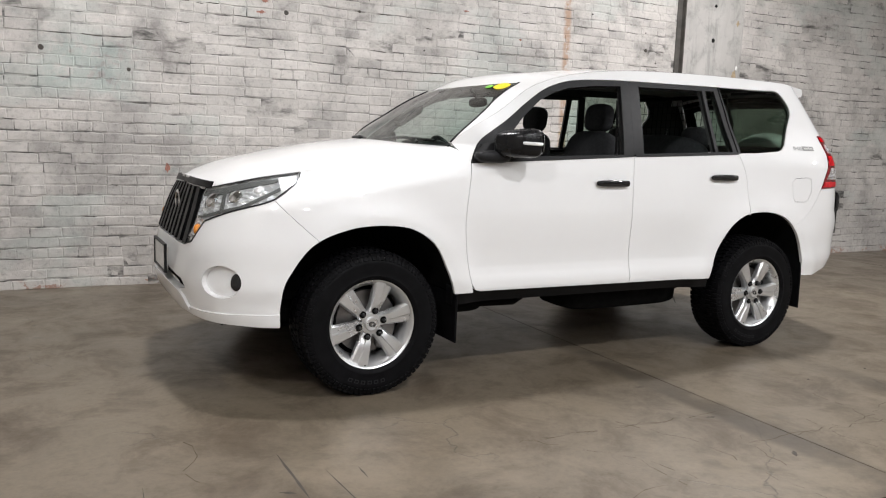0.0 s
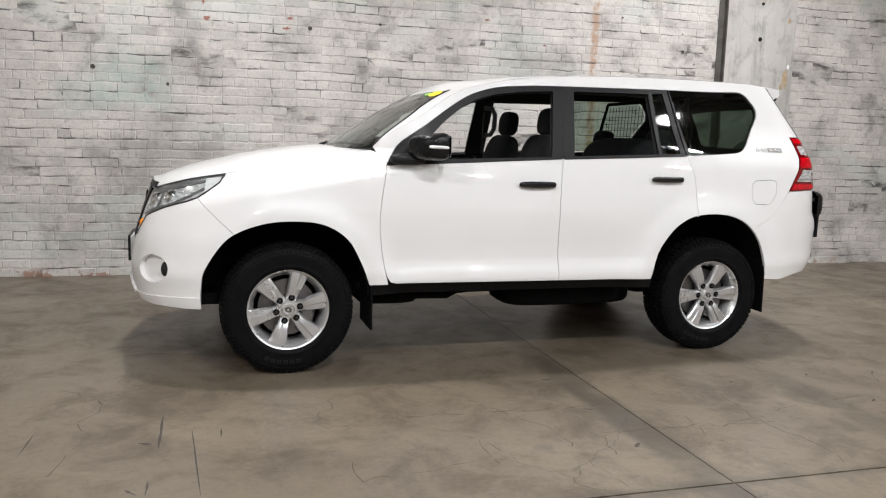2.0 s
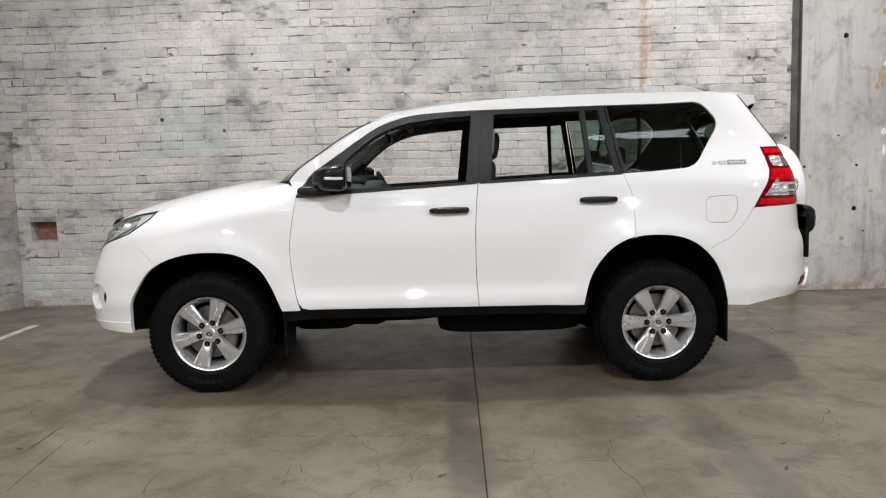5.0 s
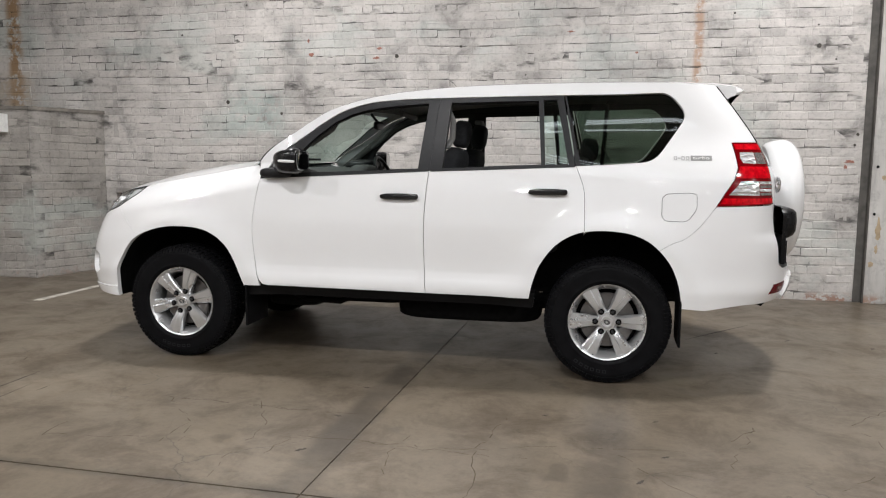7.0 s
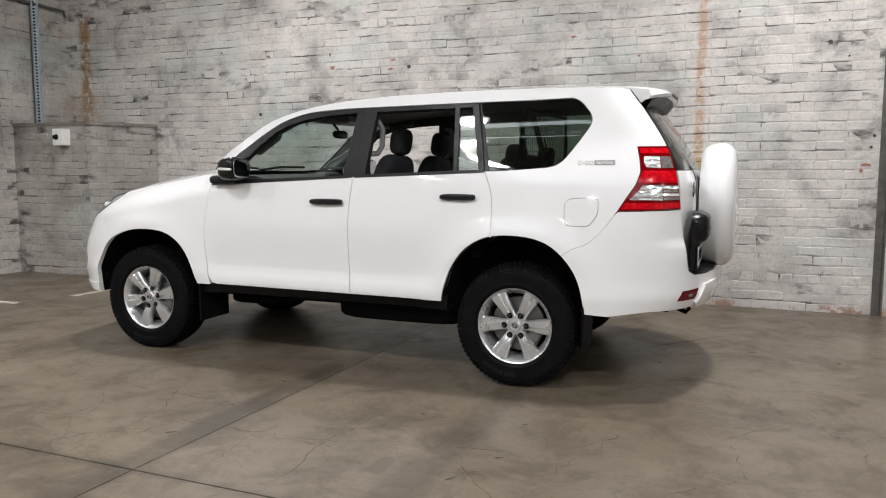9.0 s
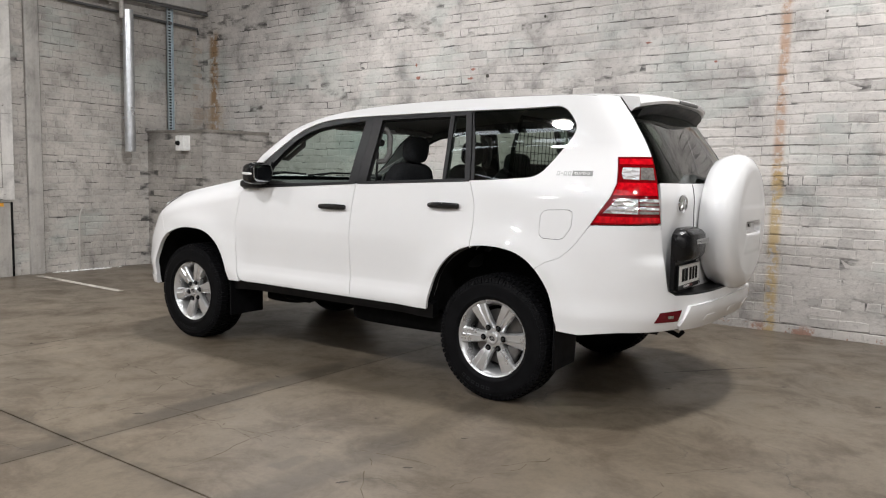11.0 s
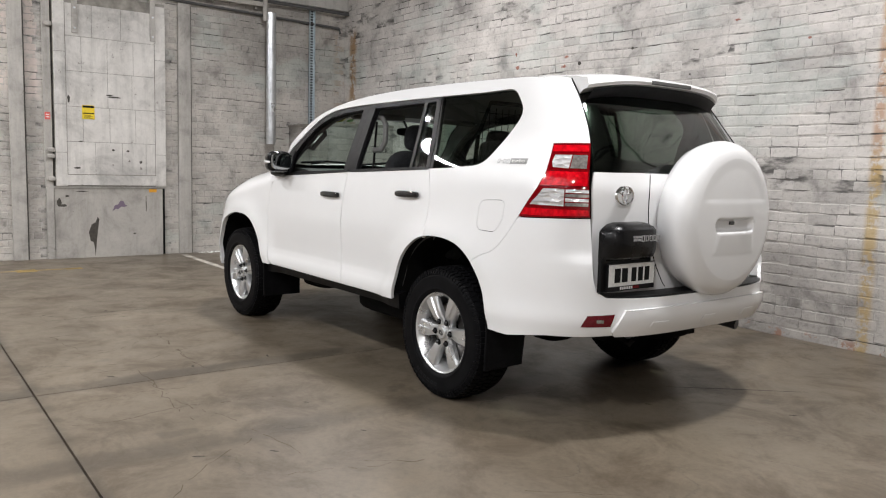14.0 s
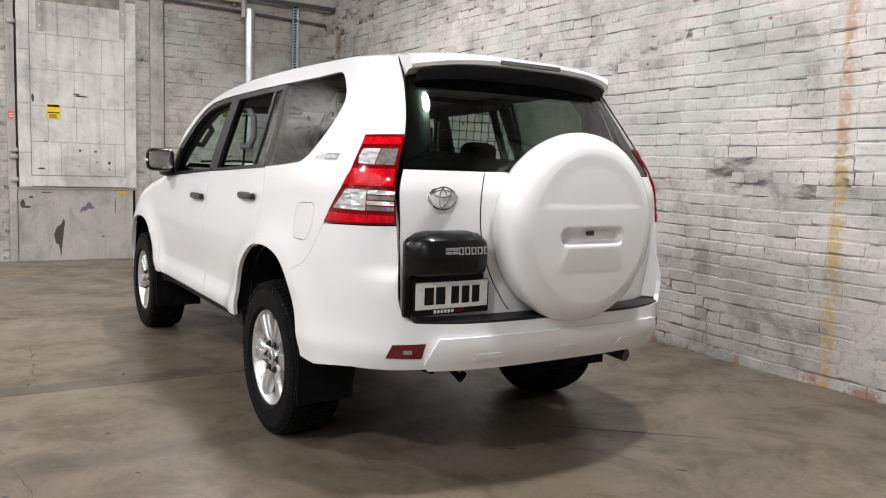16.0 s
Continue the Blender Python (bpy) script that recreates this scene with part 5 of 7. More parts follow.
    blob_part("mirror_foot", (0.640, -0.885 * s, 1.236), (0.105, 0.050, 0.034), M["black_trim"], mir, p=3)
    bm = bmesh.new()
    blob(bm, (0, 0, 0), (0.058, 0.018, 0.010), 4)
    bm.transform(pose(0.782, -1.052 * s, 1.312, 0, 2, -12 * s))
    part("mirror_signal", bm, M["clear_lens"], mir, "clear indicator strip", smooth=True, sharp=80)
    bm = bmesh.new()
    blob(bm, (0.0, 0.0, 0.0), (0.004, 0.082, 0.062), 4)
    bm.transform(pose(0.8605, -0.976 * s, 1.318, 0, 0, -6 * s))
    part("mirror_glass", bm, M["mirror"], mir, "mirror glass", smooth=True, sharp=80)

# wipers, cowl, stickers
bm = bmesh.new()
loft(bm, [(0.457, -0.70, 1.285), (0.50, -0.70, 1.30)], [(0.232, 0, 1.262), (0.30, 0, 1.285)], 2.2)
part("cowl", bm, M["black_trim"], car, "black plastic cowl")
for va, vb, ua, ub, wa, wb in ((-0.60, -0.02, 0.44, 0.325, 1.312, 1.312), (0.02, 0.56, 0.315, 0.395, 1.302, 1.322)):
    bm = bmesh.new()
    tube(bm, [(ua, va, wa), ((ua + ub) / 2 - 0.012, (va + vb) / 2, (wa + wb) / 2 + 0.014), (ub, vb, wb)], 0.009, 6)
    w_ = part("wiper", bm, M["black_trim"], car, "black wiper", recalc=True)
    tube_part("wiper_arm", [(ua - 0.06, va + 0.12, wa - 0.01), (ua - 0.03, va + 0.2, wa + 0.006), ((ua + ub) / 2 - 0.01, (va + vb) / 2 - 0.03, (wa + wb) / 2 + 0.012)], 0.008, M["black_trim"], w_, sides=6)

# handles, badges
for u0, u1, w0, host in ((1.338, 1.585, 1.100, "front_door"), (2.259, 2.495, 1.143, "rear_door")):
    for s in (1, -1):
        door = [o for o in car.children if o.name.startswith(host)][0 if s > 0 else 1]
        y = -float(HALF(w0)) * s
        um = (u0 + u1) / 2
        h = blob_part("door_handle", (um, y - 0.016 * s, w0), ((u1 - u0) / 2, 0.015, 0.020), M["gloss_black"], door, "gloss black door handle", p=3.2, n=28)
        skin_part("handle_cup", [(um + 0.062 * math.cos(a), w0 + 0.036 * math.sin(a)) for a in np.linspace(0, 2 * math.pi, 29)[:-1]], M["paint"], h, side=s, push=0.0012, lip=0.004, gap=0)
        blob_part("lock_cover", (u1 - 0.03, y - 0.014 * s, w0), (0.028, 0.014, 0.018), M["gloss_black"], h, p=3.2)
for q0, q1, w0, w1 in ((3.105, 3.125, 1.338, 1.362), (3.130, 3.145, 1.348, 1.353), (3.150, 3.170, 1.338, 1.362), (3.176, 3.196, 1.338, 1.362)):
    hole = [] if w1 - w0 < 0.01 else [[(q0 + 0.005, w0 + 0.006), (q1 - 0.005, w0 + 0.006), (q1 - 0.005, w1 - 0.006), (q0 + 0.005, w1 - 0.006)]]
    skin_part("side_badge", [(q0, w0), (q1, w0), (q1, w1), (q0, w1)], M["badge_silver"], car, "small silver side badge", holes=hole, push=0.002, lip=0.002, gap=0, step=0.01)
badge = skin_part("side_badge", [(3.204, 1.337), (3.322, 1.337), (3.322, 1.365), (3.204, 1.365)], M["handle_grey"], car, "grey side badge lettered turbo", push=0.002, lip=0.002, gap=0)
words = bpy.data.curves.new("turbo", "FONT")
words.body, words.size, words.extrude, words.align_x, words.align_y = "turbo", 0.036, 0.0006, "CENTER", "CENTER"
carrier = bpy.data.objects.new("turbo", words)
scene.collection.objects.link(carrier)
bpy.context.view_layer.update()
lettering = bpy.data.meshes.new_from_object(carrier.evaluated_get(bpy.context.evaluated_depsgraph_get()))
bpy.data.objects.remove(carrier)
lettering.materials.clear()
lettering.materials.append(M["plate"])
p_, n_ = on_skin(3.263, 1.351, 0.0035)
side_ = (on_skin(3.273, 1.351, 0.0035)[0] - p_).normalized()
letters = new("badge_letters", lettering)
letters.parent = badge
letters.matrix_local = Matrix.Translation(p_) @ Matrix((side_, n_.cross(side_), n_)).transposed().to_4x4() @ Matrix.Diagonal((1.15, 0.8, 1, 1))

# ---- rear end ----
def smooth01(x, a, b):
    t = np.clip((x - a) / (b - a), 0, 1)
    return t * t * (3 - 2 * t)


bm = bmesh.new()
rows = []
for x in np.linspace(-1, 1, 25):
    v, dip = 0.562 * x, 0.040 * abs(x) ** 3
    prof = [(3.25, 1.835 - dip), (3.34, 1.838 - dip), (3.46, 1.822 - dip), (3.545 - 0.080 * abs(x) ** 4, 1.800 - dip), (3.560 - 0.090 * abs(x) ** 4, 1.785 - dip), (3.550 - 0.090 * abs(x) ** 4, 1.768 - dip),
            (3.50 - 0.06 * abs(x) ** 4, 1.765 - dip), (3.40, 1.735 - dip), (3.36, 1.75 - dip)]
    rows.append([bm.verts.new((a, v, b)) for a, b in prof])
for a, b in zip(rows, rows[1:]):
    for i in range(len(a) - 1):
        bm.faces.new((a[i], a[i + 1], b[i + 1], b[i]))
bm.faces.new(rows[0][::-1]), bm.faces.new(rows[-1])
spoiler = part("roof_spoiler", bm, M["paint"], tailgate, "white roof spoiler", smooth=True, recalc=True)
bm = bmesh.new()
rows = []
for x in np.linspace(-1, 1, 17):
    v, dip = 0.535 * x, 0.042 * abs(x) ** 3
    rows.append([bm.verts.new(p) for p in ((3.525 - 0.05 * abs(x) ** 4, v, 1.764 - dip), (3.50 - 0.05 * abs(x) ** 4, v, 1.735 - dip), (3.44, v, 1.700 - dip), (3.40, v, 1.705 - dip))])
for a, b in zip(rows, rows[1:]):
    for i in range(3):
        bm.faces.new((a[i], a[i + 1], b[i + 1], b[i]))
part("spoiler_lining", bm, M["black_trim"], tailgate, "black spoiler underside", smooth=True, recalc=True)
bm = bmesh.new()
add_box(bm, 3.540, 3.562, -0.17, 0.17, 1.772, 1.792, 0.004)
part("brake_strip", bm, M["trim_grey"], tailgate, "grey high brake lamp strip", recalc=True)
# glass border
near_b = [(3.671, 1.312), (3.638, 1.45), (3.577, 1.62), (3.530, 1.735)]
inner_b = [(3.76, 1.365), (3.735, 1.45), (3.69, 1.60), (3.66, 1.66)]
hole = over(soften(inner_b, 0), QR)
skin_part("glass_border", over(near_b, QR), M["gloss_black"], tailgate, "black painted glass border", fn=gate, push=-0.010, lip=0, gap=0, holes=[soften(hole, 2, 0.2)])
# spare wheel in its cover
SV, SW, SR = 0.042, 1.083, 0.401
cover = lathe_part("spare_wheel_cover", [(0.30, 3.742), (SR - 0.045, 3.745), (SR - 0.026, 3.760), (SR - 0.010, 3.80), (SR, 3.845), (SR - 0.001, 3.872), (SR - 0.008, 3.900), (SR - 0.026, 3.926), (SR - 0.052, 3.943), (0.330, 3.9505), (0.311, 3.954)],
                   M["paint"], tailgate, "white hard spare wheel cover", 72, (0, SV, SW), 0)


def cover_face(q, w):
    """The relief of the cover's face: a grip pressed in, with a sloping lip below it."""
    q, w = np.asarray(q, float), np.asarray(w, float)
    x, z = np.abs(q - SV), w - SW
    u = 3.954 + 0.014 * (1 - (np.hypot(x, z) / 0.31) ** 2)
    end = np.hypot(np.clip(x - 0.138, 0, None), z + 0.028)
    grip = smooth01(end, 0.040, 0.020)
    wide = 0.142 + 0.30 * np.clip(-0.055 - z, 0, 0.12)
    lip = smooth01(x, wide + 0.022, wide - 0.016) * smooth01(z, -0.050, -0.072) * smooth01(z, -0.190, -0.165) * np.clip((0.19 + z) / 0.12, 0, 1)
    brow = smooth01(z, 0.080, 0.110) * 0.0025 * smooth01(np.hypot(x, z), 0.311, 0.25)
    return u - 0.034 * grip + 0.0065 * lip - brow, q, w


skin_part("cover_panel", [(SV + 0.311 * math.cos(a), SW + 0.311 * math.sin(a)) for a in np.linspace(0, 2 * math.pi, 73)[:-1]], M["paint"], cover, "white cover face with pressed grip",
          fn=cover_face, step=0.0095, gap=0, lip=0.0)
bm = bmesh.new()
add_box(bm, 3.926, 3.942, SV - 0.016, SV + 0.022, SW - 0.026, SW - 0.008)
part("cover_lock", bm, M["gloss_black"], cover, recalc=True)
lathe_part("spare_mount", [(0.0, 3.70), (0.17, 3.70), (0.17, 3.79)], M["black_trim"], tailgate, "", 24, (0, SV, SW), 0)
# garnish and plate
GV0, GV1 = -0.735, -0.362
bm = bmesh.new()
brow = [(3.735, 1.070), (3.775, 1.068), (3.808, 1.056), (3.826, 1.038), (3.832, 0.985), (3.828, 0.930), (3.812, 0.905), (3.785, 0.890), (3.735, 0.885)]
rows = []
for v, deep, low in ((GV0, 0.30, 0.045), (GV0 + 0.012, 0.58, 0.030), (GV0 + 0.05, 0.90, 0.008), (GV0 + 0.09, 1.0, 0.0), (GV1 - 0.09, 1.0, 0.0), (GV1 - 0.05, 0.90, 0.008), (GV1 - 0.012, 0.60, 0.030), (GV1, 0.35, 0.045)):
    rows.append([bm.verts.new((3.735 + (u - 3.735) * deep, v, w - low * max(0.0, (w - 0.96) / 0.11))) for u, w in brow])
for a, b in zip(rows, rows[1:]):
    for i in range(len(a) - 1):
        bm.faces.new((a[i], a[i + 1], b[i + 1], b[i]))
bm.faces.new(rows[0][::-1]), bm.faces.new(rows[-1])
garnish = part("tailgate_garnish", bm, M["garnish_black"], tailgate, "gloss black plate garnish", smooth=True, recalc=True, sharp=28)
box_part("garnish_backing", (3.735, 3.758, GV0, GV1, 0.735, 0.90), M["satin_black"], garnish, "", 0.004)
for k in range(7):
    v = -0.600 + 0.030 * k
    big = k >= 2
    bm = bmesh.new()
    for a, b, c, d in (((v, v + 0.022, 0.982, 1.011),) if big else ((v, v + 0.026, 0.999, 1.010), (v, v + 0.026, 0.985, 0.995))):
        for y0, y1, z0, z1 in ((a, b, d - 0.0045, d), (a, b, c, c + 0.0045), (a, a + 0.0045, c + 0.0045, d - 0.0045), (b - 0.0045, b, c + 0.0045, d - 0.0045)):
            add_box(bm, 3.829, 3.8335, y0, y1, z0, z1)
    part("garnish_letter_bar", bm, M["badge_silver"], garnish, recalc=True)
plate_frame = box_part("plate_frame", (3.758, 3.772, -0.705, -0.345, 0.738, 0.872), M["satin_black"], garnish, "black plate frame", 0.003)
plate = box_part("number_plate", (3.772, 3.775, -0.696, -0.354, 0.763, 0.866), M["plate"], garnish, "white number plate with dark characters", 0.001)
for v0 in (-0.656, -0.603, -0.531, -0.481, -0.431):
    box_part("plate_bar", (3.775, 3.7765, v0, v0 + (0.043 if v0 < -0.55 else 0.036), 0.781, 0.850), M["dark"], plate)
for j, v0 in enumerate(np.arange(-0.610, -0.470, 0.0165)):
    box_part("frame_bar", (3.772, 3.7735, v0, v0 + 0.011, 0.745, 0.758), M["plate" if j < 6 else "red_lens"], plate_frame)
for v0, v1, w0, w1 in ((-0.695, -0.350, 0.864, 0.870),):
    box_part("frame_lip", (3.772, 3.778, v0, v1, w0, w1), M["clear_lens"], plate_frame)
bm = bmesh.new()
lathe(bm, [(0.052, 0.0), (0.053, 0.006), (0.057, 0.009), (0.062, 0.006), (0.064, 0.0)], 48, axis=0)
for sy, sz, up in ((0.36, 1.0, 0.0), (0.86, 0.42, 0.024)):
    b2 = bmesh.new()
    lathe(b2, [(0.036, 0.0), (0.038, 0.006), (0.045, 0.008), (0.051, 0.006), (0.053, 0.0)], 32, axis=0)
    b2.transform(pose(0, 0, up) @ Matrix.Diagonal((1, sy, sz, 1)))
    tmp = bpy.data.meshes.new("tmp")
    b2.to_mesh(tmp), b2.free()
    bm.from_mesh(tmp)
    bpy.data.meshes.remove(tmp)
bm.transform(pose(3.728, -0.557, 1.197) @ Matrix.Diagonal((1, 1.08, 0.76, 1)))
part("emblem", bm, M["chrome"], tailgate, "chrome oval emblem", smooth=True, recalc=True)
tube_part("tailgate_seam", [on_skin(q, w, 0.0018, 1, gate)[0] for q, w in flow([(4.01, 1.300), (4.00, 1.20), (4.00, 1.10), (4.02, 0.98), (4.07, 0.86), (4.14, 0.76), (4.17, 0.73)], 8)], 0.002, M["under"], tailgate, sides=6)
for s in (1, -1):
    tube_part("tailgate_gap", [on_skin(q, w, 0.0015, s)[0] for q, w in flow([(3.478, 1.784), (3.550, 1.68), (3.602, 1.56), (3.634, 1.447)], 8)], 0.0032, M["under"], tailgate, sides=6)
# body returns beside the tailgate
for s in (1, -1):
    bm = bmesh.new()
    rows = []
    for w, q in zip((0.72, 0.80, 0.93, 1.084, 1.20, 1.32, 1.447), (3.715, 3.702, 3.692, 3.678, 3.668, 3.655, 3.630)):
        a, b = shell(q, w), gate(3.690 - max(0, w - 1.084) * 0.14, w)
        a, b = [float(x) for x in a], [float(x) for x in b]
        rows.append([bm.verts.new((a[0] - 0.004, a[1] * s, w)), bm.verts.new(((a[0] + b[0]) / 2 - 0.012, (a[1] + b[1]) / 2 * s, w)), bm.verts.new((b[0] - 0.02, b[1] * s, w))])
    for a, b in zip(rows, rows[1:]):
        for n in range(2):
            bm.faces.new((a[n], b[n], b[n + 1], a[n + 1]))
    part("corner_return", bm, M["paint"], car, smooth=True, recalc=True)
# bumper step, lower bar, reflectors
qs = np.linspace(3.74, 2 * QR - 3.74, 40)
e0, e1 = np.stack(shell(qs, 0.71), -1), np.stack(gate(qs, 0.72), -1)
bm = bmesh.new()
rows = [[bm.verts.new((float(a[0]) - 0.006, float(a[1]), 0.714)), bm.verts.new((float(b[0]) - 0.03, float(b[1]), 0.716)), bm.verts.new((float(a[0]) - 0.006, float(a[1]), 0.690))] for a, b in zip(e0, e1)]
for a, b in zip(rows, rows[1:]):
    bm.faces.new((a[0], b[0], b[1], a[1])), bm.faces.new((a[2], b[2], b[0], a[0]))
part("bumper_step", bm, M["black_trim"], car, "black bumper step pad", recalc=True)
bar = skin_part("bumper_bar", over([(4.1, 0.522), (3.80, 0.522), (3.79, 0.545), (3.845, 0.648), (4.1, 0.655)], QR), M["paint"], car, "white lower bumper bar", push=0.020, lip=0.05, gap=0)
for q0, q1 in ((3.97, 4.10), (4.36, 4.49), (4.75, 4.88)):
    skin_part("bar_slot", [(q0, 0.565), (q1, 0.565), (q1 - 0.012, 0.590), (q0 + 0.012, 0.590)], M["paint"], bar, "pressed white slot", push=0.0225, lip=0.004, gap=0)
for mirrored in (False, True):
    o = [(3.655, 0.560), (3.682, 0.617), (3.800, 0.628), (3.784, 0.566)]
    ref = skin_part("reflector", [(2 * QR - q, w) for q, w in o] if mirrored else o, M["red_dark"], car, "dark red bumper reflector", push=0.003, lip=0.01, gap=0, step=0.02)
    o = [(3.722, 0.585), (3.722, 0.600), (3.752, 0.600), (3.752, 0.585)]
    skin_part("reflector_chip", [(2 * QR - q, w) for q, w in o] if mirrored else o, M["silver_lens"], ref, push=0.006, lip=0.003, gap=0, step=0.01)

# ---- cabin ----
def seat(u, v, wide, name, posts=1):
    s = blob_part(name, (u, v, 0.80), (0.26, wide, 0.09), M["cloth"], car, "dark grey cloth seat", p=4, n=28)
    blob_part("backrest", (u + 0.30, v, 1.10), (0.075, wide * 0.96, 0.32), M["cloth"], s, p=4, n=28, turn=Matrix.Rotation(radians(14), 3, "Y"))
    for k in range(posts):
        y = v + (k - (posts - 1) / 2) * (wide * 1.30 if posts > 1 else 0)
        h = blob_part("headrest", (u + 0.40, y, 1.50 if posts == 1 else 1.40), (0.055, 0.115, 0.092 if posts == 1 else 0.075), M["cloth"], s, p=3.2, turn=Matrix.Rotation(radians(8), 3, "Y"))
    return s


seat(1.36, -0.37, 0.25, "front_seat")
seat(1.36, 0.37, 0.25, "front_seat")
seat(2.20, 0.0, 0.62, "rear_seat", 2)
bm = bmesh.new()
prism(bm, [(0.42, 0.70), (0.98, 0.70), (1.02, 1.04), (0.99, 1.19), (0.84, 1.262), (0.56, 1.268), (0.44, 1.22)], 1, -0.78, 0.78)
bmesh.ops.bevel(bm, geom=list(bm.edges), offset=0.02, segments=2, affect="EDGES")
dash = part("dashboard", bm, M["trim_grey"], car, "dark grey dashboard", smooth=True, recalc=True)
blob_part("instrument_hood", (0.84, 0.37, 1.275), (0.13, 0.20, 0.050), M["black_trim"], dash)
blob_part("centre_stack", (0.95, 0.0, 1.10), (0.09, 0.17, 0.19), M["trim_grey"], dash, p=4)
for y in (-0.66, -0.30, -0.09, 0.09, 0.66):
    blob_part("air_vent", (0.985, y, 1.205), (0.03, 0.055, 0.032), M["black_trim"], dash, p=4)
bm = bmesh.new()
lathe(bm, [(0.183 + 0.014 * math.cos(a), 0.014 * math.sin(a)) for a in np.linspace(0, 2 * math.pi, 11)], 40, axis=2)
blob(bm, (0, 0, -0.02), (0.075, 0.06, 0.025), 3)
for a in (0, 180, 270):
    c, s = math.cos(radians(a)), math.sin(radians(a))
    tube(bm, [(0.05 * c, 0.05 * s, -0.015), (0.18 * c, 0.18 * s, 0)], 0.014, 8)
bm.transform(pose(1.02, 0.37, 1.175, 0, 65, 0))
part("steering_wheel", bm, M["black_trim"], car, "black steering wheel", smooth=True, recalc=True)
blob_part("rear_view_mirror", (1.06, 0.02, 1.575), (0.018, 0.11, 0.032), M["black_trim"], car, "black interior mirror")
tube_part("mirror_stem", [(1.05, 0.02, 1.60), (1.0, 0.02, 1.66)], 0.01, M["black_trim"], car)
for s in (1, -1):
    for u, v, w, l in ((1.70, 0.70, 1.52, 0.11),):
        tube_part("grab_handle", [(u - 0.02, v * s, w - l), (u + 0.02, (v - 0.04) * s, w - l * 0.95), (u + 0.045, (v - 0.055) * s, w - l * 0.5), (u + 0.05, (v - 0.055) * s, w + l * 0.5), (u + 0.03, (v - 0.04) * s, w + l * 0.95), (u - 0.02, v * s, w + l)], 0.019, M["handle_grey"], car, sides=10)
    tube_part("pillar_trim", [(0.50, 0.785 * s, 1.225), (0.72, 0.755 * s, 1.39), (0.93, 0.715 * s, 1.545), (1.12, 0.68 * s, 1.64), (1.40, 0.655 * s, 1.69)], 0.026, M["trim_grey"], car, "grey windscreen pillar trim")
    tube_part("pillar_grip", [(0.78, 0.745 * s, 1.435), (0.81, 0.69 * s, 1.425), (0.95, 0.665 * s, 1.525), (0.99, 0.70 * s, 1.575)], 0.018, M["trim_grey"], car)
    tube_part("sun_visor", [(1.20, 0.12 * s, 1.675), (1.20, 0.58 * s, 1.66)], 0.022, M["headliner"], car, sides=8)
    tube_part("seat_belt", [(1.66, 0.66 * s, 1.60), (1.66, 0.68 * s, 1.30), (1.62, 0.66 * s, 0.90)], 0.008, M["black_trim"], car, sides=6)
# wire load guard
guard = tube_part("load_guard", [(2.66, -0.66, 0.95), (2.70, -0.63, 1.50), (2.71, -0.55, 1.69), (2.71, 0.55, 1.69), (2.70, 0.63, 1.50), (2.66, 0.66, 0.95), (2.66, -0.66, 0.95)], 0.013, M["under"], car, "black wire load guard")
for k in range(25):
    v = -0.60 + 0.05 * k
    tube_part("guard_wire", [(2.67, v, 0.95), (2.705, v, 1.66 if abs(v) < 0.55 else 1.55)], 0.0022, M["under"], guard, sides=4)
for k in range(14):
    w = 0.98 + 0.05 * k
    tube_part("guard_wire", [(2.67 + 0.04 * (w - 0.95), -0.62, w), (2.67 + 0.04 * (w - 0.95), 0.62, w)], 0.0022, M["under"], guard, sides=4)
box_part("load_floor", (2.66, 3.62, -0.485, 0.485, 0.56, 0.78), M["trim_dark"], car)
# stickers on the screen
bm = bmesh.new()
blob(bm, (0, 0, 0), (0.045, 0.060, 0.002), 2.4)
bm.transform(pose(0.905, -0.52, 1.6445, 8, -25, 0))
part("screen_sticker", bm, M["yellow"], car, "yellow round price sticker")
bm = bmesh.new()
blob(bm, (0, 0, 0), (0.022, 0.032, 0.002), 2.4)
bm.transform(pose(0.885, -0.41, 1.6455, 5, -26, 0))
part("screen_sticker", bm, M["moss_tint"], car, "green round price sticker")


# ---- things on the west wall ----
def seen_from_east(y0, y1, z0, z1, out, back=0.0):
    return (WEST + back, WEST + out, y0, y1, z0, z1)


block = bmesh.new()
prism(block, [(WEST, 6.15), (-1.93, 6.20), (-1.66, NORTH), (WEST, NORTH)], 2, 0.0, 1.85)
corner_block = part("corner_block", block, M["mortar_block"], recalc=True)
block = bmesh.new()
prism(block, [(WEST, 6.135), (-1.918, 6.186), (-1.645, NORTH), (WEST, NORTH)], 2, 1.825, 1.862)
part("coping", block, M["seam_grey"], corner_block, "dark coping edge", recalc=True)
tagged(corner_block, "low painted brick block filling the wall corner", "brick block", kind="structure")

door = empty("sliding_door", pose(WEST, 3.63, 0.93))
tagged(door, "grey metal-clad sliding fire door with patched sheets", "door")
def door_part(name, dims, mat, parent=None, label="", bevel=0.0):
    x0, x1, y0, y1, z0, z1 = dims
    return box_part(name, (x0 - WEST, x1 - WEST, y0 - 3.63, y1 - 3.63, z0 - 0.93, z1 - 0.93), mat, parent or door, label, bevel)
door_part("body", seen_from_east(2.95, 4.31, 0.93, 3.34, 0.075, 0.012), M["door_seam"], bevel=0.004)
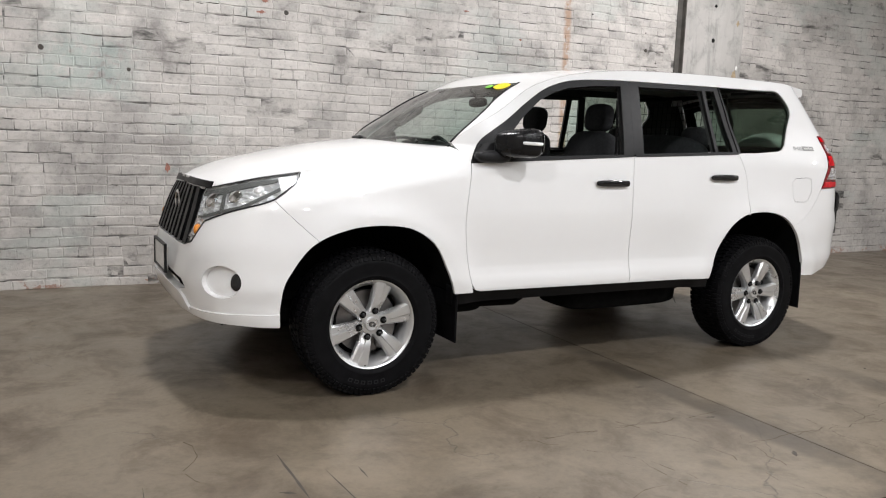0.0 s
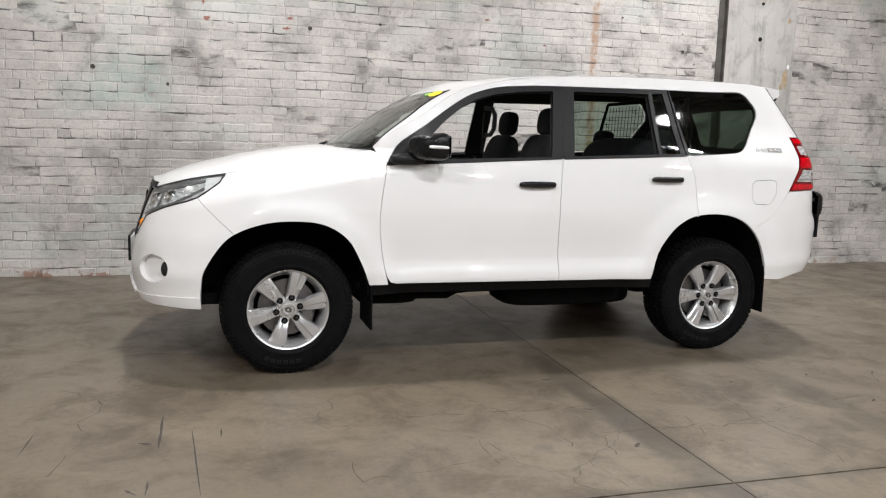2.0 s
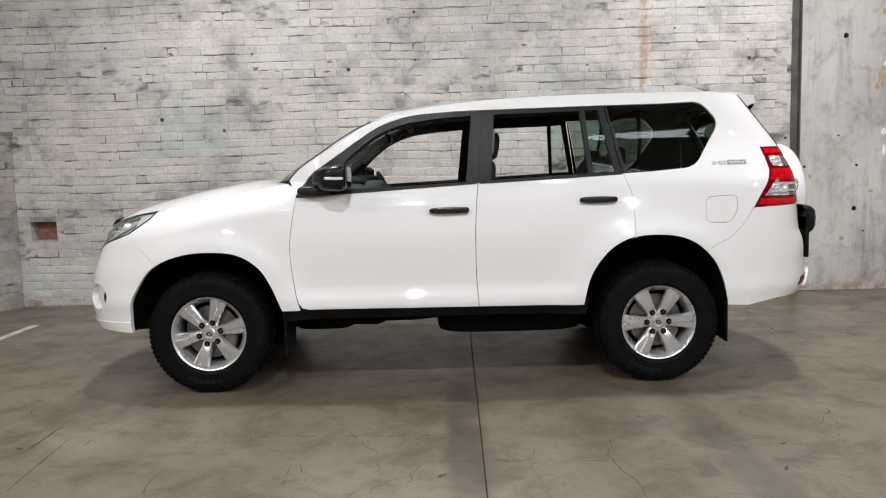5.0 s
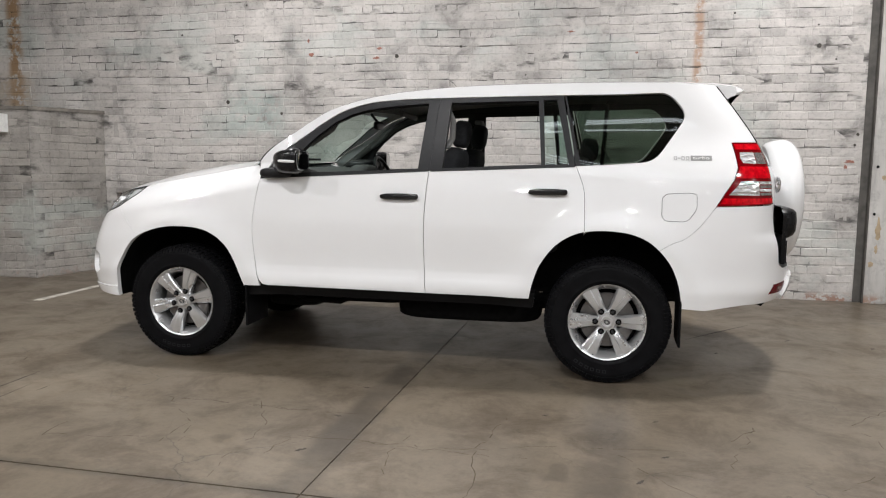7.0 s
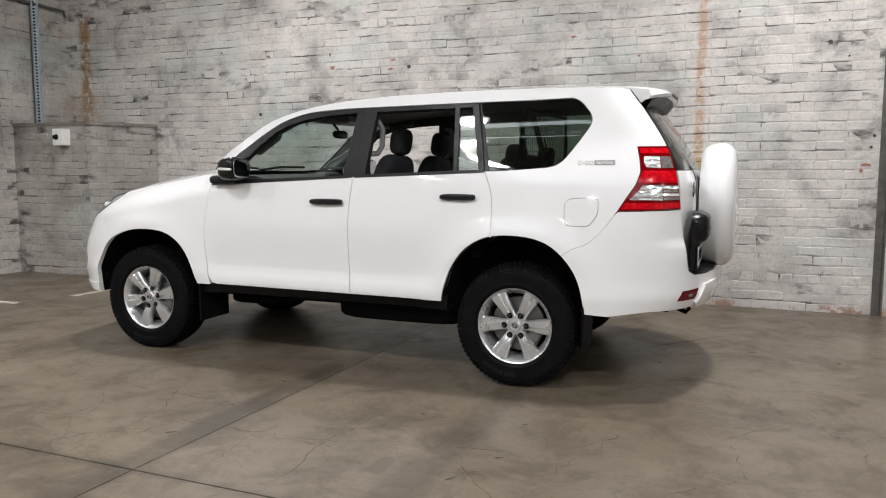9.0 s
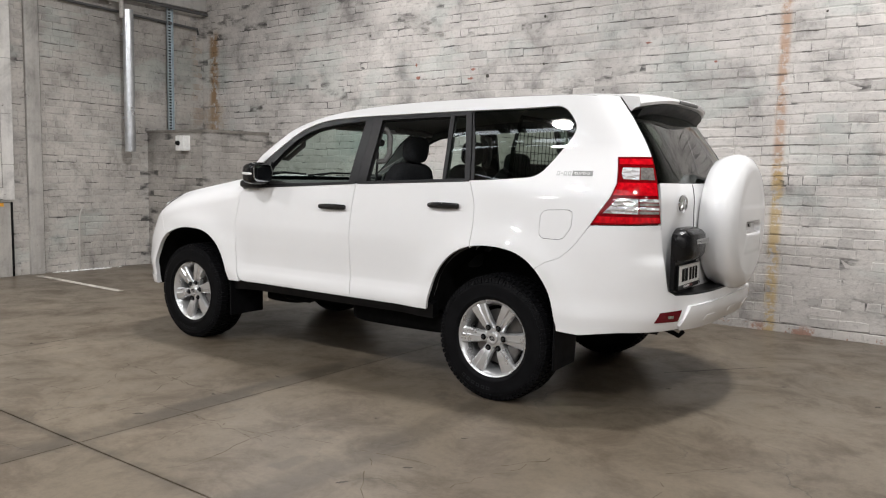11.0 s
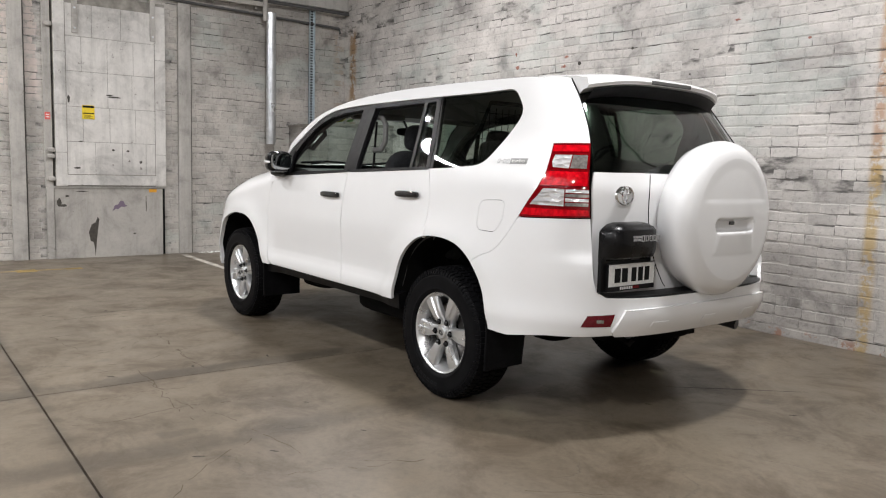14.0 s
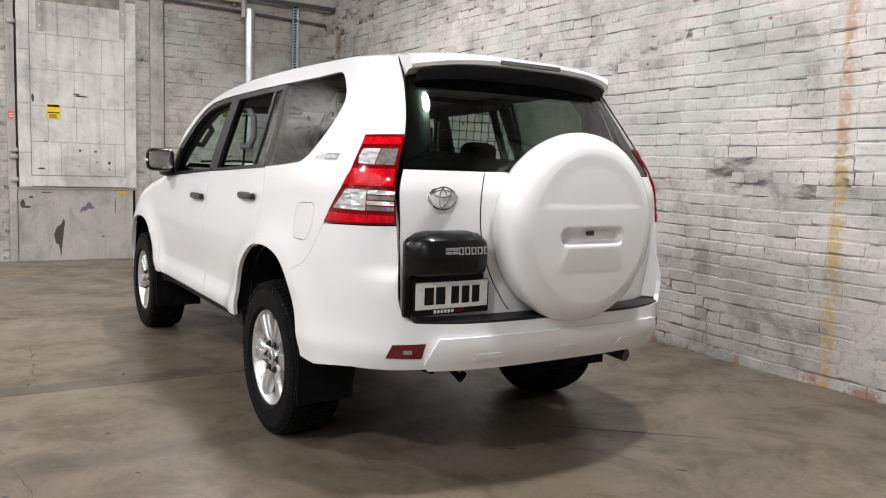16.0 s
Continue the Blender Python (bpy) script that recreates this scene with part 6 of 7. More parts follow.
for z0, z1, cuts in ((1.08, 1.49, (3.09, 3.42, 3.75, 4.05, 4.17)), (1.495, 1.93, (3.09, 3.28, 3.60, 3.92, 4.17)), (1.935, 2.37, (3.09, 3.58, 3.88, 4.17)),
                     (2.375, 2.80, (3.09, 3.27, 3.58, 3.90, 4.17)), (2.805, 3.20, (3.09, 3.40, 3.75, 4.17))):
    for y0, y1 in zip(cuts, cuts[1:]):
        door_part("sheet", seen_from_east(y0 + 0.002, y1 - 0.002, z0, z1, 0.081, 0.07), M["door_skin"], bevel=0.002)
for y0, y1 in ((2.95, 3.085), (4.175, 4.31)):
    for z0, z1 in ((0.93, 1.35), (1.355, 1.95), (1.955, 2.60), (2.605, 3.30)):
        door_part("edge_sheet", seen_from_east(y0 + 0.001, y1 - 0.001, z0, z1, 0.083, 0.07), M["door_skin"], bevel=0.002)
door_part("bottom_rail", seen_from_east(2.96, 4.30, 0.94, 1.07, 0.086, 0.07), M["door_skin"], bevel=0.003)
for y in (3.20, 4.15):
    st = door_part("hanger_strap", seen_from_east(y - 0.035, y + 0.035, 2.84, 3.52, 0.098, 0.085), M["steel_grey"], bevel=0.003)
    for z in (2.90, 3.15, 3.40):
        bm = bmesh.new()
        lathe(bm, [(0.0, 0.106), (0.012, 0.104), (0.014, 0.097)], 12, (0, y - 3.63, z - 0.93), 0)
        part("bolt", bm, M["galv"], st, recalc=True)
plate_low = empty("steel_plate", pose(WEST, 3.56, 0))
tagged(plate_low, "scuffed grey steel plate covering the base of a doorway", "metal panel")
def low_part(name, dims, mat, label="", bevel=0.0):
    x0, x1, y0, y1, z0, z1 = dims
    return box_part(name, (x0 - WEST, x1 - WEST, y0 - 3.56, y1 - 3.56, z0, z1), mat, plate_low, label, bevel)
low_part("plate", seen_from_east(2.93, 4.27, 0.0, 0.905, 0.05, 0.012), M["door_low"], bevel=0.003)
low_part("edge_strip", seen_from_east(2.84, 2.925, 0.0, 0.905, 0.062, 0.012), M["steel_grey"], bevel=0.003)
low_part("edge_strip", seen_from_east(4.275, 4.30, 0.0, 0.90, 0.045, 0.012), M["dark"])
low_part("top_strip", seen_from_east(2.84, 4.30, 0.907, 0.925, 0.068, 0.012), M["steel_grey"])
bm = bmesh.new()
prism(bm, [(-0.215, 0.22), (-0.235, 0.33), (-0.20, 0.43), (-0.15, 0.46), (-0.125, 0.53), (-0.105, 0.50), (-0.118, 0.40), (-0.13, 0.30), (-0.138, 0.24), (-0.15, 0.10), (-0.16, 0.02), (-0.165, 0.12), (-0.18, 0.20)], 0, 0.0505, 0.052)
part("tear", bm, M["scuff"], plate_low, "dark torn gash")
bm = bmesh.new()
prism(bm, [(0.06, 0.60), (0.09, 0.68), (0.13, 0.69), (0.16, 0.74), (0.20, 0.735), (0.215, 0.69), (0.25, 0.67), (0.21, 0.655), (0.17, 0.66), (0.13, 0.625), (0.10, 0.63)], 0, 0.0505, 0.0515)
part("smear", bm, M["purple"], plate_low, "faded purple paint smear")
low_part("tag", seen_from_east(4.09, 4.19, 0.85, 0.893, 0.0525, 0.05), M["orange"], "orange sticker")
sign = box_part("warning_sign", (WEST + 0.082, WEST + 0.086, 3.268, 3.416, 1.782, 1.958), M["yellow"], None, "", 0.001)
tagged(sign, "yellow warning sign with black lettering bars on the door", "sign")
box_part("sign_header", (WEST + 0.086, WEST + 0.0868, 3.275, 3.409, 1.925, 1.952), M["dark"], sign)
box_part("sign_band", (WEST + 0.086, WEST + 0.0868, 3.275, 3.409, 1.848, 1.862), M["dark"], sign)
for k in range(4):
    box_part("sign_line", (WEST + 0.086, WEST + 0.0865, 3.29, 3.39 - 0.02 * (k % 2), 1.793 + 0.012 * k, 1.798 + 0.012 * k), M["dark"], sign)
red = box_part("red_notice", (WEST + 0.052, WEST + 0.055, 2.845, 2.905, 1.755, 1.845), M["red_sign"], None, "", 0.0005)
tagged(red, "small red notice stuck beside the door", "sign")
box_part("notice_bar", (WEST + 0.055, WEST + 0.0555, 2.855, 2.895, 1.78, 1.79), M["plate"], red)
box_part("notice_bar", (WEST + 0.055, WEST + 0.0555, 2.855, 2.895, 1.81, 1.82), M["plate"], red)
for y0, y1, out in ((4.495, 4.665, 0.055), (2.46, 2.62, 0.06), (2.835, 2.925, 0.05), (1.72, 1.86, 0.06)):
    z0 = 0.925 if y0 == 2.835 else 0.0
    p = box_part("trim", seen_from_east(y0, y1, z0, 3.40, out), M["steel_grey"], None, "", 0.004)
    tagged(p, "grey painted upright post fixed to the wall", "post", kind="structure")
    g = box_part("trim", seen_from_east(y1 + 0.001, y1 + 0.018, z0, 3.38, out * 0.4), M["channel"])
    tagged(g, "dark gap strip beside the upright", "gap strip", kind="structure")
for z in (1.02, 1.30, 1.38, 2.92):
    hb = blob_part("door_latch", (WEST + 0.085, 2.90, z), (0.03, 0.045, 0.028), M["steel_grey"], None, p=4)
    tagged(hb, "grey metal latch on the sliding door frame", "latch", "door latches")
rail = box_part("door_rail", seen_from_east(2.20, 5.70, 3.50, 3.565, 0.14, 0.08), M["steel_grey"], None, "", 0.004)
tagged(rail, "painted steel sliding door track", "door track")
for y in (2.4, 3.2, 4.15, 5.0, 5.6):
    box_part("bracket", seen_from_east(y - 0.02, y + 0.02, 3.47, 3.60, 0.08), M["steel_grey"], rail)
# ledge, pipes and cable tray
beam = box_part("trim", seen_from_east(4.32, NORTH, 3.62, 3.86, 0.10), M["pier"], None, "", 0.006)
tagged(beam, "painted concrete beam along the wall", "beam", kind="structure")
cond = tube_part("conduit", [(WEST + 0.05, 4.35, 3.43), (WEST + 0.05, 5.6, 3.40), (WEST + 0.05, 6.95, 3.36), (WEST + 0.05, 6.97, 3.28)], 0.018, M["truss"], None)
tagged(cond, "thin dark conduit along the upper wall", "pipe", "wall conduits")
cond = tube_part("conduit", [(WEST + 0.12, 4.7, 3.60), (WEST + 0.12, NORTH - 0.01, 3.575)], 0.024, M["truss"], None)
tagged(cond, "thick dark conduit along the upper wall", "pipe", "wall conduits")
downpipe = tube_part("downpipe", [(WEST + 0.16, 5.79, 1.56), (WEST + 0.16, 5.79, 3.42)], 0.068, M["galv"], None, sides=28)
tagged(downpipe, "bright galvanised round downpipe on the wall", "pipe")
thin = tube_part("drop_pipe", [(WEST + 0.16, 5.70, 3.30), (WEST + 0.16, 5.70, TOP)], 0.032, M["steel_grey"], downpipe, sides=14)
for z in (2.0, 3.1):
    box_part("clamp", (WEST, WEST + 0.10, 5.78, 5.80, z, z + 0.03), M["galv"], downpipe)
tray = box_part("cable_tray", seen_from_east(6.44, 6.53, 1.62, TOP, 0.055, 0.045), M["tray"], None)
tagged(tray, "galvanised slotted cable tray running up the wall", "cable tray")
for y in (6.44, 6.522):
    box_part("tray_side", seen_from_east(y, y + 0.008, 1.62, TOP, 0.085, 0.045), M["tray"], tray)
for k in range(62):
    box_part("tray_slot", (WEST + 0.0552, WEST + 0.0562, 6.465, 6.505, 1.66 + 0.04 * k, 1.682 + 0.04 * k), M["dark"], tray)
drop = tube_part("conduit", [(WEST + 0.016, 5.13, 0.0), (WEST + 0.016, 5.135, 0.62), (WEST + 0.018, 5.15, 0.74), (WEST + 0.018, 5.20, 0.86)], 0.013, M["steel_grey"], None, sides=8)
tagged(drop, "thin grey conduit rising from the floor", "pipe", "wall conduits")
crumb_rng = random.Random(21)
bm = bmesh.new()
for k in range(70):
    y, r = crumb_rng.triangular(4.70, 5.75, 5.25), crumb_rng.uniform(0.006, 0.022)
    x = WEST + 0.012 + abs(crumb_rng.gauss(0.0, 0.025)) + r
    rock = [bm.verts.new((x + r * crumb_rng.uniform(0.5, 1.0) * a, y + r * crumb_rng.uniform(0.6, 1.6) * b, c * r * crumb_rng.uniform(0.5, 1.1))) for a, b, c in ((-1, -1, 0), (1, -1, 0), (1, 1, 0), (-1, 1, 0), (0.1, 0, 1))]
    for f in ((0, 1, 4), (1, 2, 4), (2, 3, 4), (3, 0, 4)):
        bm.faces.new([rock[i] for i in f])
rubble = part("plaster_rubble", bm, M["white_plastic"], None, recalc=True)
tagged(rubble, "crumbled white plaster along the foot of the wall", "rubble", kind="stuff")
switch = empty("switch_box", pose(-2.27, 6.15, 1.68))
tagged(switch, "white plastic isolator switch box with round knob", "switch box")
bm = bmesh.new()
add_box(bm, -0.085, 0.085, -0.07, 0.045, -0.10, 0.10, 0.008)
part("box", bm, M["white_plastic"], switch, recalc=True)
bm = bmesh.new()
lathe(bm, [(0.0, -0.105), (0.028, -0.10), (0.034, -0.07)], 20, (-0.02, 0, 0.0), 1)
part("knob", bm, M["dark"], switch, smooth=True, recalc=True)
# chips and holes in the north wall, smears on the west wall
for x, z, rx, rz in ((1.733, 2.501, 0.045, 0.03), (1.70, 2.403, 0.05, 0.022), (0.955, 2.453, 0.04, 0.03), (0.927, 2.60, 0.025, 0.03), (6.391, 1.344, 0.06, 0.025), (6.36, 1.29, 0.025, 0.03), (3.75, 2.62, 0.05, 0.012), (4.4, 2.4, 0.03, 0.012), (0.897, 1.01, 0.035, 0.05)):
    flake("chip", x, z, rx * 0.85, rz * 0.9, "bare_brick", wall_north, NORTH - 0.0075, "bare red brick chip", rough=0.35)
for x, z, r in ((2.621, 2.499, 0.018), (2.621, 2.984, 0.020), (1.924, 2.417, 0.030), (0.597, 1.821, 0.022), (6.066, 2.428, 0.028), (6.05, 2.62, 0.012), (6.22, 2.30, 0.012), (6.45, 1.60, 0.020), (6.43, 1.50, 0.016), (5.3, 2.75, 0.014), (3.3, 2.2, 0.012), (-0.05, 1.95, 0.03), (-0.6, 2.7, 0.015), (0.2, 3.0, 0.015)):
    flake("fixing_hole", x, z, r * 0.75, r * 0.75, "scuff", wall_north, NORTH - 0.008, n=9, rough=0.88)
for x, z, rx, rz in ((7.64, 0.86, 0.09, 0.05), (7.68, 0.72, 0.05, 0.05)):
    flake("paint_dab", x, z, rx, rz, "teal", wall_north, NORTH - 0.0075, "faded teal paint dab")
for y, z, ry, rz in ((2.06, 0.16, 0.12, 0.14), (2.15, 0.36, 0.09, 0.18), (2.22, 0.52, 0.05, 0.10)):
    flake("smear", y, z, ry, rz, "stain", wall_west, WEST + 0.009, "dark brown smear", axis=0)
for y, z, ry, rz in ((3.658, 2.077, 0.09, 0.014), (3.60, 2.10, 0.05, 0.01), (3.82, 1.392, 0.022, 0.014), (3.636, 1.40, 0.018, 0.018), (3.20, 1.16, 0.05, 0.012), (3.115, 2.02, 0.016, 0.06), (3.25, 1.50, 0.03, 0.008), (3.98, 1.25, 0.02, 0.02)):
    flake("chip", y - 3.63, z - 0.93, ry, rz, "scuff", door, 0.083, axis=0)
for y, z, ry, rz in ((2.985, 0.72, 0.03, 0.06), (3.03, 0.68, 0.05, 0.02), (3.08, 0.80, 0.03, 0.015), (3.25, 0.86, 0.08, 0.008), (4.05, 0.70, 0.006, 0.12), (3.9, 0.3, 0.02, 0.01)):
    flake("chip", y - 3.56, z, ry, rz, "scuff", plate_low, 0.0515, axis=0)
# marks on the floor
for x0, x1, y0, y1, mat, words in ((-2.90, -1.11, 4.47, 4.55, "white_line", "worn white parking line on the concrete"), (-0.99, -0.91, 5.05, 6.00, "white_line", "worn white parking line on the concrete"),
                                   (-2.15, -1.95, 2.35, 2.55, "yellow_line", "worn yellow floor mark"), (-2.12, -2.0, 2.86, 3.04, "yellow_line", "worn yellow floor mark"),
                                   (-2.08, -2.04, 2.0, 3.0, "yellow_line", "worn yellow floor mark"), (-2.5, -1.3, 1.98, 2.05, "white_line", "worn white parking line on the concrete")):
    l = box_part("floor_marking", (x0, x1, y0, y1, 0.0, 0.0012), M[mat])
    tagged(l, words, "floor marking", "painted floor lines", "structure")
# roof steel
for k in range(6):
    x = -1.3 + 2.9 * k
    tr = empty("roof_truss", pose(x, 0, TOP - 0.45))
    tagged(tr, "dark steel roof truss under the ceiling", "truss", "roof trusses")
    bm = bmesh.new()
    add_box(bm, -0.05, 0.05, SOUTH, NORTH, 0.38, 0.44)
    part("top_chord", bm, M["truss"], tr, recalc=True)
    bm = bmesh.new()
    add_box(bm, -0.05, 0.05, SOUTH, NORTH, 0.0, 0.06)
    part("bottom_chord", bm, M["truss"], tr, recalc=True)
    for j in range(23):
        y = SOUTH + j
        tube_part("web", [(0, y, 0.03), (0, y + 0.5, 0.40), (0, y + 1.0, 0.03)], 0.022, M["truss"], tr, sides=6)
for y in [-4.7 + 0.42 * k for k in range(9)] + [-13.6 + 0.84 * k for k in range(7)]:
    sk = box_part("skylight", (0.4, 8.8, y, y + 0.13, TOP - 0.02, TOP - 0.005), M["skylight"])
    tagged(sk, "translucent roof light strip between purlins", "skylight", "roof lights")

# ---- cracks and scuffs in the floor ----
CRACKS = [[(0.49, 3.29), (0.53, 3.12), (0.46, 3.0), (0.49, 2.65), (0.43, 2.34)], [(1.82, 2.77), (2.56, 2.75), (2.74, 2.74)], [(1.61, 2.32), (1.61, 2.21), (1.63, 2.09), (2.19, 2.19), (2.26, 2.12)],
          [(2.79, 2.35), (2.85, 2.2)], [(2.22, 2.40), (2.21, 2.19), (2.22, 2.0)], [(2.4, 2.8), (2.52, 2.62), (2.62, 2.46), (2.62, 2.04), (2.66, 1.78)], [(2.85, 2.47), (2.76, 2.22), (2.78, 2.01)],
          [(3.13, 2.37), (3.64, 2.39), (4.09, 2.55), (4.3, 2.56), (4.69, 2.64)], [(3.35, 2.64), (3.31, 2.28), (3.36, 1.97)], [(3.77, 2.88), (3.69, 2.38), (3.75, 1.96), (3.70, 1.78)],
          [(1.87, 2.79), (2.22, 2.44), (2.33, 2.11)], [(1.85, 2.78), (2.62, 2.73), (3.06, 2.75)], [(2.76, 2.38), (3.06, 2.38), (3.67, 2.34), (4.0, 2.36)], [(4.81, 2.46), (5.0, 3.04), (4.84, 2.76)],
          [(4.3, 2.56), (4.55, 2.2), (4.9, 1.9)], [(5.2, 2.3), (5.6, 2.7), (5.5, 3.2), (5.8, 3.6)]]
SCUFFS = [(0.82, 3.02, 0.83, 2.58, 0.020), (0.96, 2.8, 1.02, 2.09, 0.011), (0.28, 2.61, 0.29, 2.89, 0.012), (0.74, 2.67, 0.80, 2.64, 0.022), (0.82, 2.27, 0.82, 2.13, 0.012), (0.74, 2.2, 0.79, 2.14, 0.016),
          (1.09, 2.78, 1.09, 2.67, 0.010), (4.81, 4.99, 5.35, 5.66, 0.035), (2.88, 2.7, 2.93, 2.69, 0.03), (2.86, 3.22, 2.92, 3.2, 0.02), (2.89, 2.18, 2.93, 2.23, 0.03), (4.41, 2.19, 4.44, 2.24, 0.03),
          (4.52, 2.51, 4.56, 2.54, 0.03), (5.53, 5.12, 5.57, 5.16, 0.03), (6.09, 5.01, 6.12, 5.05, 0.03), (4.97, 4.59, 5.0, 4.62, 0.03), (3.94, 2.96, 3.97, 2.98, 0.02), (4.5, 3.0, 4.53, 3.02, 0.02)]
crack_rng = random.Random(11)
bm = bmesh.new()
for line in CRACKS:
    pts = []
    for (x0, y0), (x1, y1) in zip(line, line[1:]):
        n = max(2, int(math.hypot(x1 - x0, y1 - y0) / 0.05))
        pts += [(x0 + (x1 - x0) * k / n + crack_rng.uniform(-0.016, 0.016), y0 + (y1 - y0) * k / n + crack_rng.uniform(-0.016, 0.016)) for k in range(n)]
    for (x0, y0), (x1, y1) in zip(pts, pts[1:]):
        if crack_rng.random() < 0.28:
            continue
        wd = crack_rng.uniform(0.0008, 0.0028)
        d = Vector((x1 - x0, y1 - y0, 0)).normalized().cross(Vector((0, 0, 1))) * wd
        a, b = Vector((x0, y0, 0.0008)), Vector((x1, y1, 0.0008))
        bm.faces.new([bm.verts.new(p) for p in (a - d, b - d * crack_rng.uniform(0.5, 1.4), b + d * crack_rng.uniform(0.5, 1.4), a + d)])
tagged(part("crack", bm, M["hairline"], floor, "dark hairline cracks"), kind="stuff")
bm = bmesh.new()
for x0, y0, x1, y1, wd in SCUFFS:
    n = 7
    d = Vector((x1 - x0, y1 - y0, 0))
    s = d.normalized().cross(Vector((0, 0, 1))) * wd / 2
    a = Vector((x0, y0, 0.001))
    left = [a + d * (k / n) + s * crack_rng.uniform(0.25, 1.0) * math.sin(math.pi * (k + 0.4) / (n + 0.8)) for k in range(n + 1)]
    right = [a + d * (k / n) - s * crack_rng.uniform(0.25, 1.0) * math.sin(math.pi * (k + 0.4) / (n + 0.8)) for k in range(n + 1)]
    vl, vr = [bm.verts.new(p) for p in left], [bm.verts.new(p) for p in right]
    for k in range(n):
        bm.faces.new((vl[k], vr[k], vr[k + 1], vl[k + 1]))
tagged(part("scuff", bm, M["scuff"], floor, "dark rubber scuffs and chips", recalc=True), kind="stuff")

# ---- bricks ----
rng = random.Random(4)


def brick_mesh(n, length, r):
    """One paint-rounded brick, its face towards -y, its middle at the origin."""
    h, d = 0.0805, 0.03
    j = lambda s: r.uniform(-s, s)
    x0, x1, z0, z1 = -length / 2, length / 2, -h / 2, h / 2
    cols = (0.0, 0.33, 0.67, 1.0) if length > 0.2 else (0.0, 0.5, 1.0)
    bow = j(0.002)
    low = [(x0 + (x1 - x0) * c + j(0.004), 0.0, z0 + j(0.0025) + (0.002 if c in (0.0, 1.0) else bow)) for c in cols]
    high = [(x0 + (x1 - x0) * c + j(0.004), 0.0, z1 + j(0.0025) - (0.002 if c in (0.0, 1.0) else bow)) for c in cols[::-1]]
    edge, m = low + high, len(cols)
    top_in, low_in = 0.004 + abs(j(0.004)), 0.003 + abs(j(0.003))
    face = [(a + (0.005 if i in (0, 2 * m - 1) else -0.005 if i in (m - 1, m) else 0.0), -0.0034 + j(0.0005), c + (low_in if i < m else -top_in)) for i, (a, b, c) in enumerate(edge)]
    back = [(a, d, c) for a, b, c in edge]
    v, n = back + edge + face, 2 * m
    f = [(n + i, n + (i + 1) % n, 2 * n + (i + 1) % n, 2 * n + i) for i in range(n)] + [(i, (i + 1) % n, n + (i + 1) % n, n + i) for i in range(n)] + [tuple(2 * n + i for i in range(n))]
    return v, f


VARIANTS = {l: [brick_mesh(k, l, rng) for k in range(14)] for l in (0.230, 0.110)}
BRICK_DATA = {}


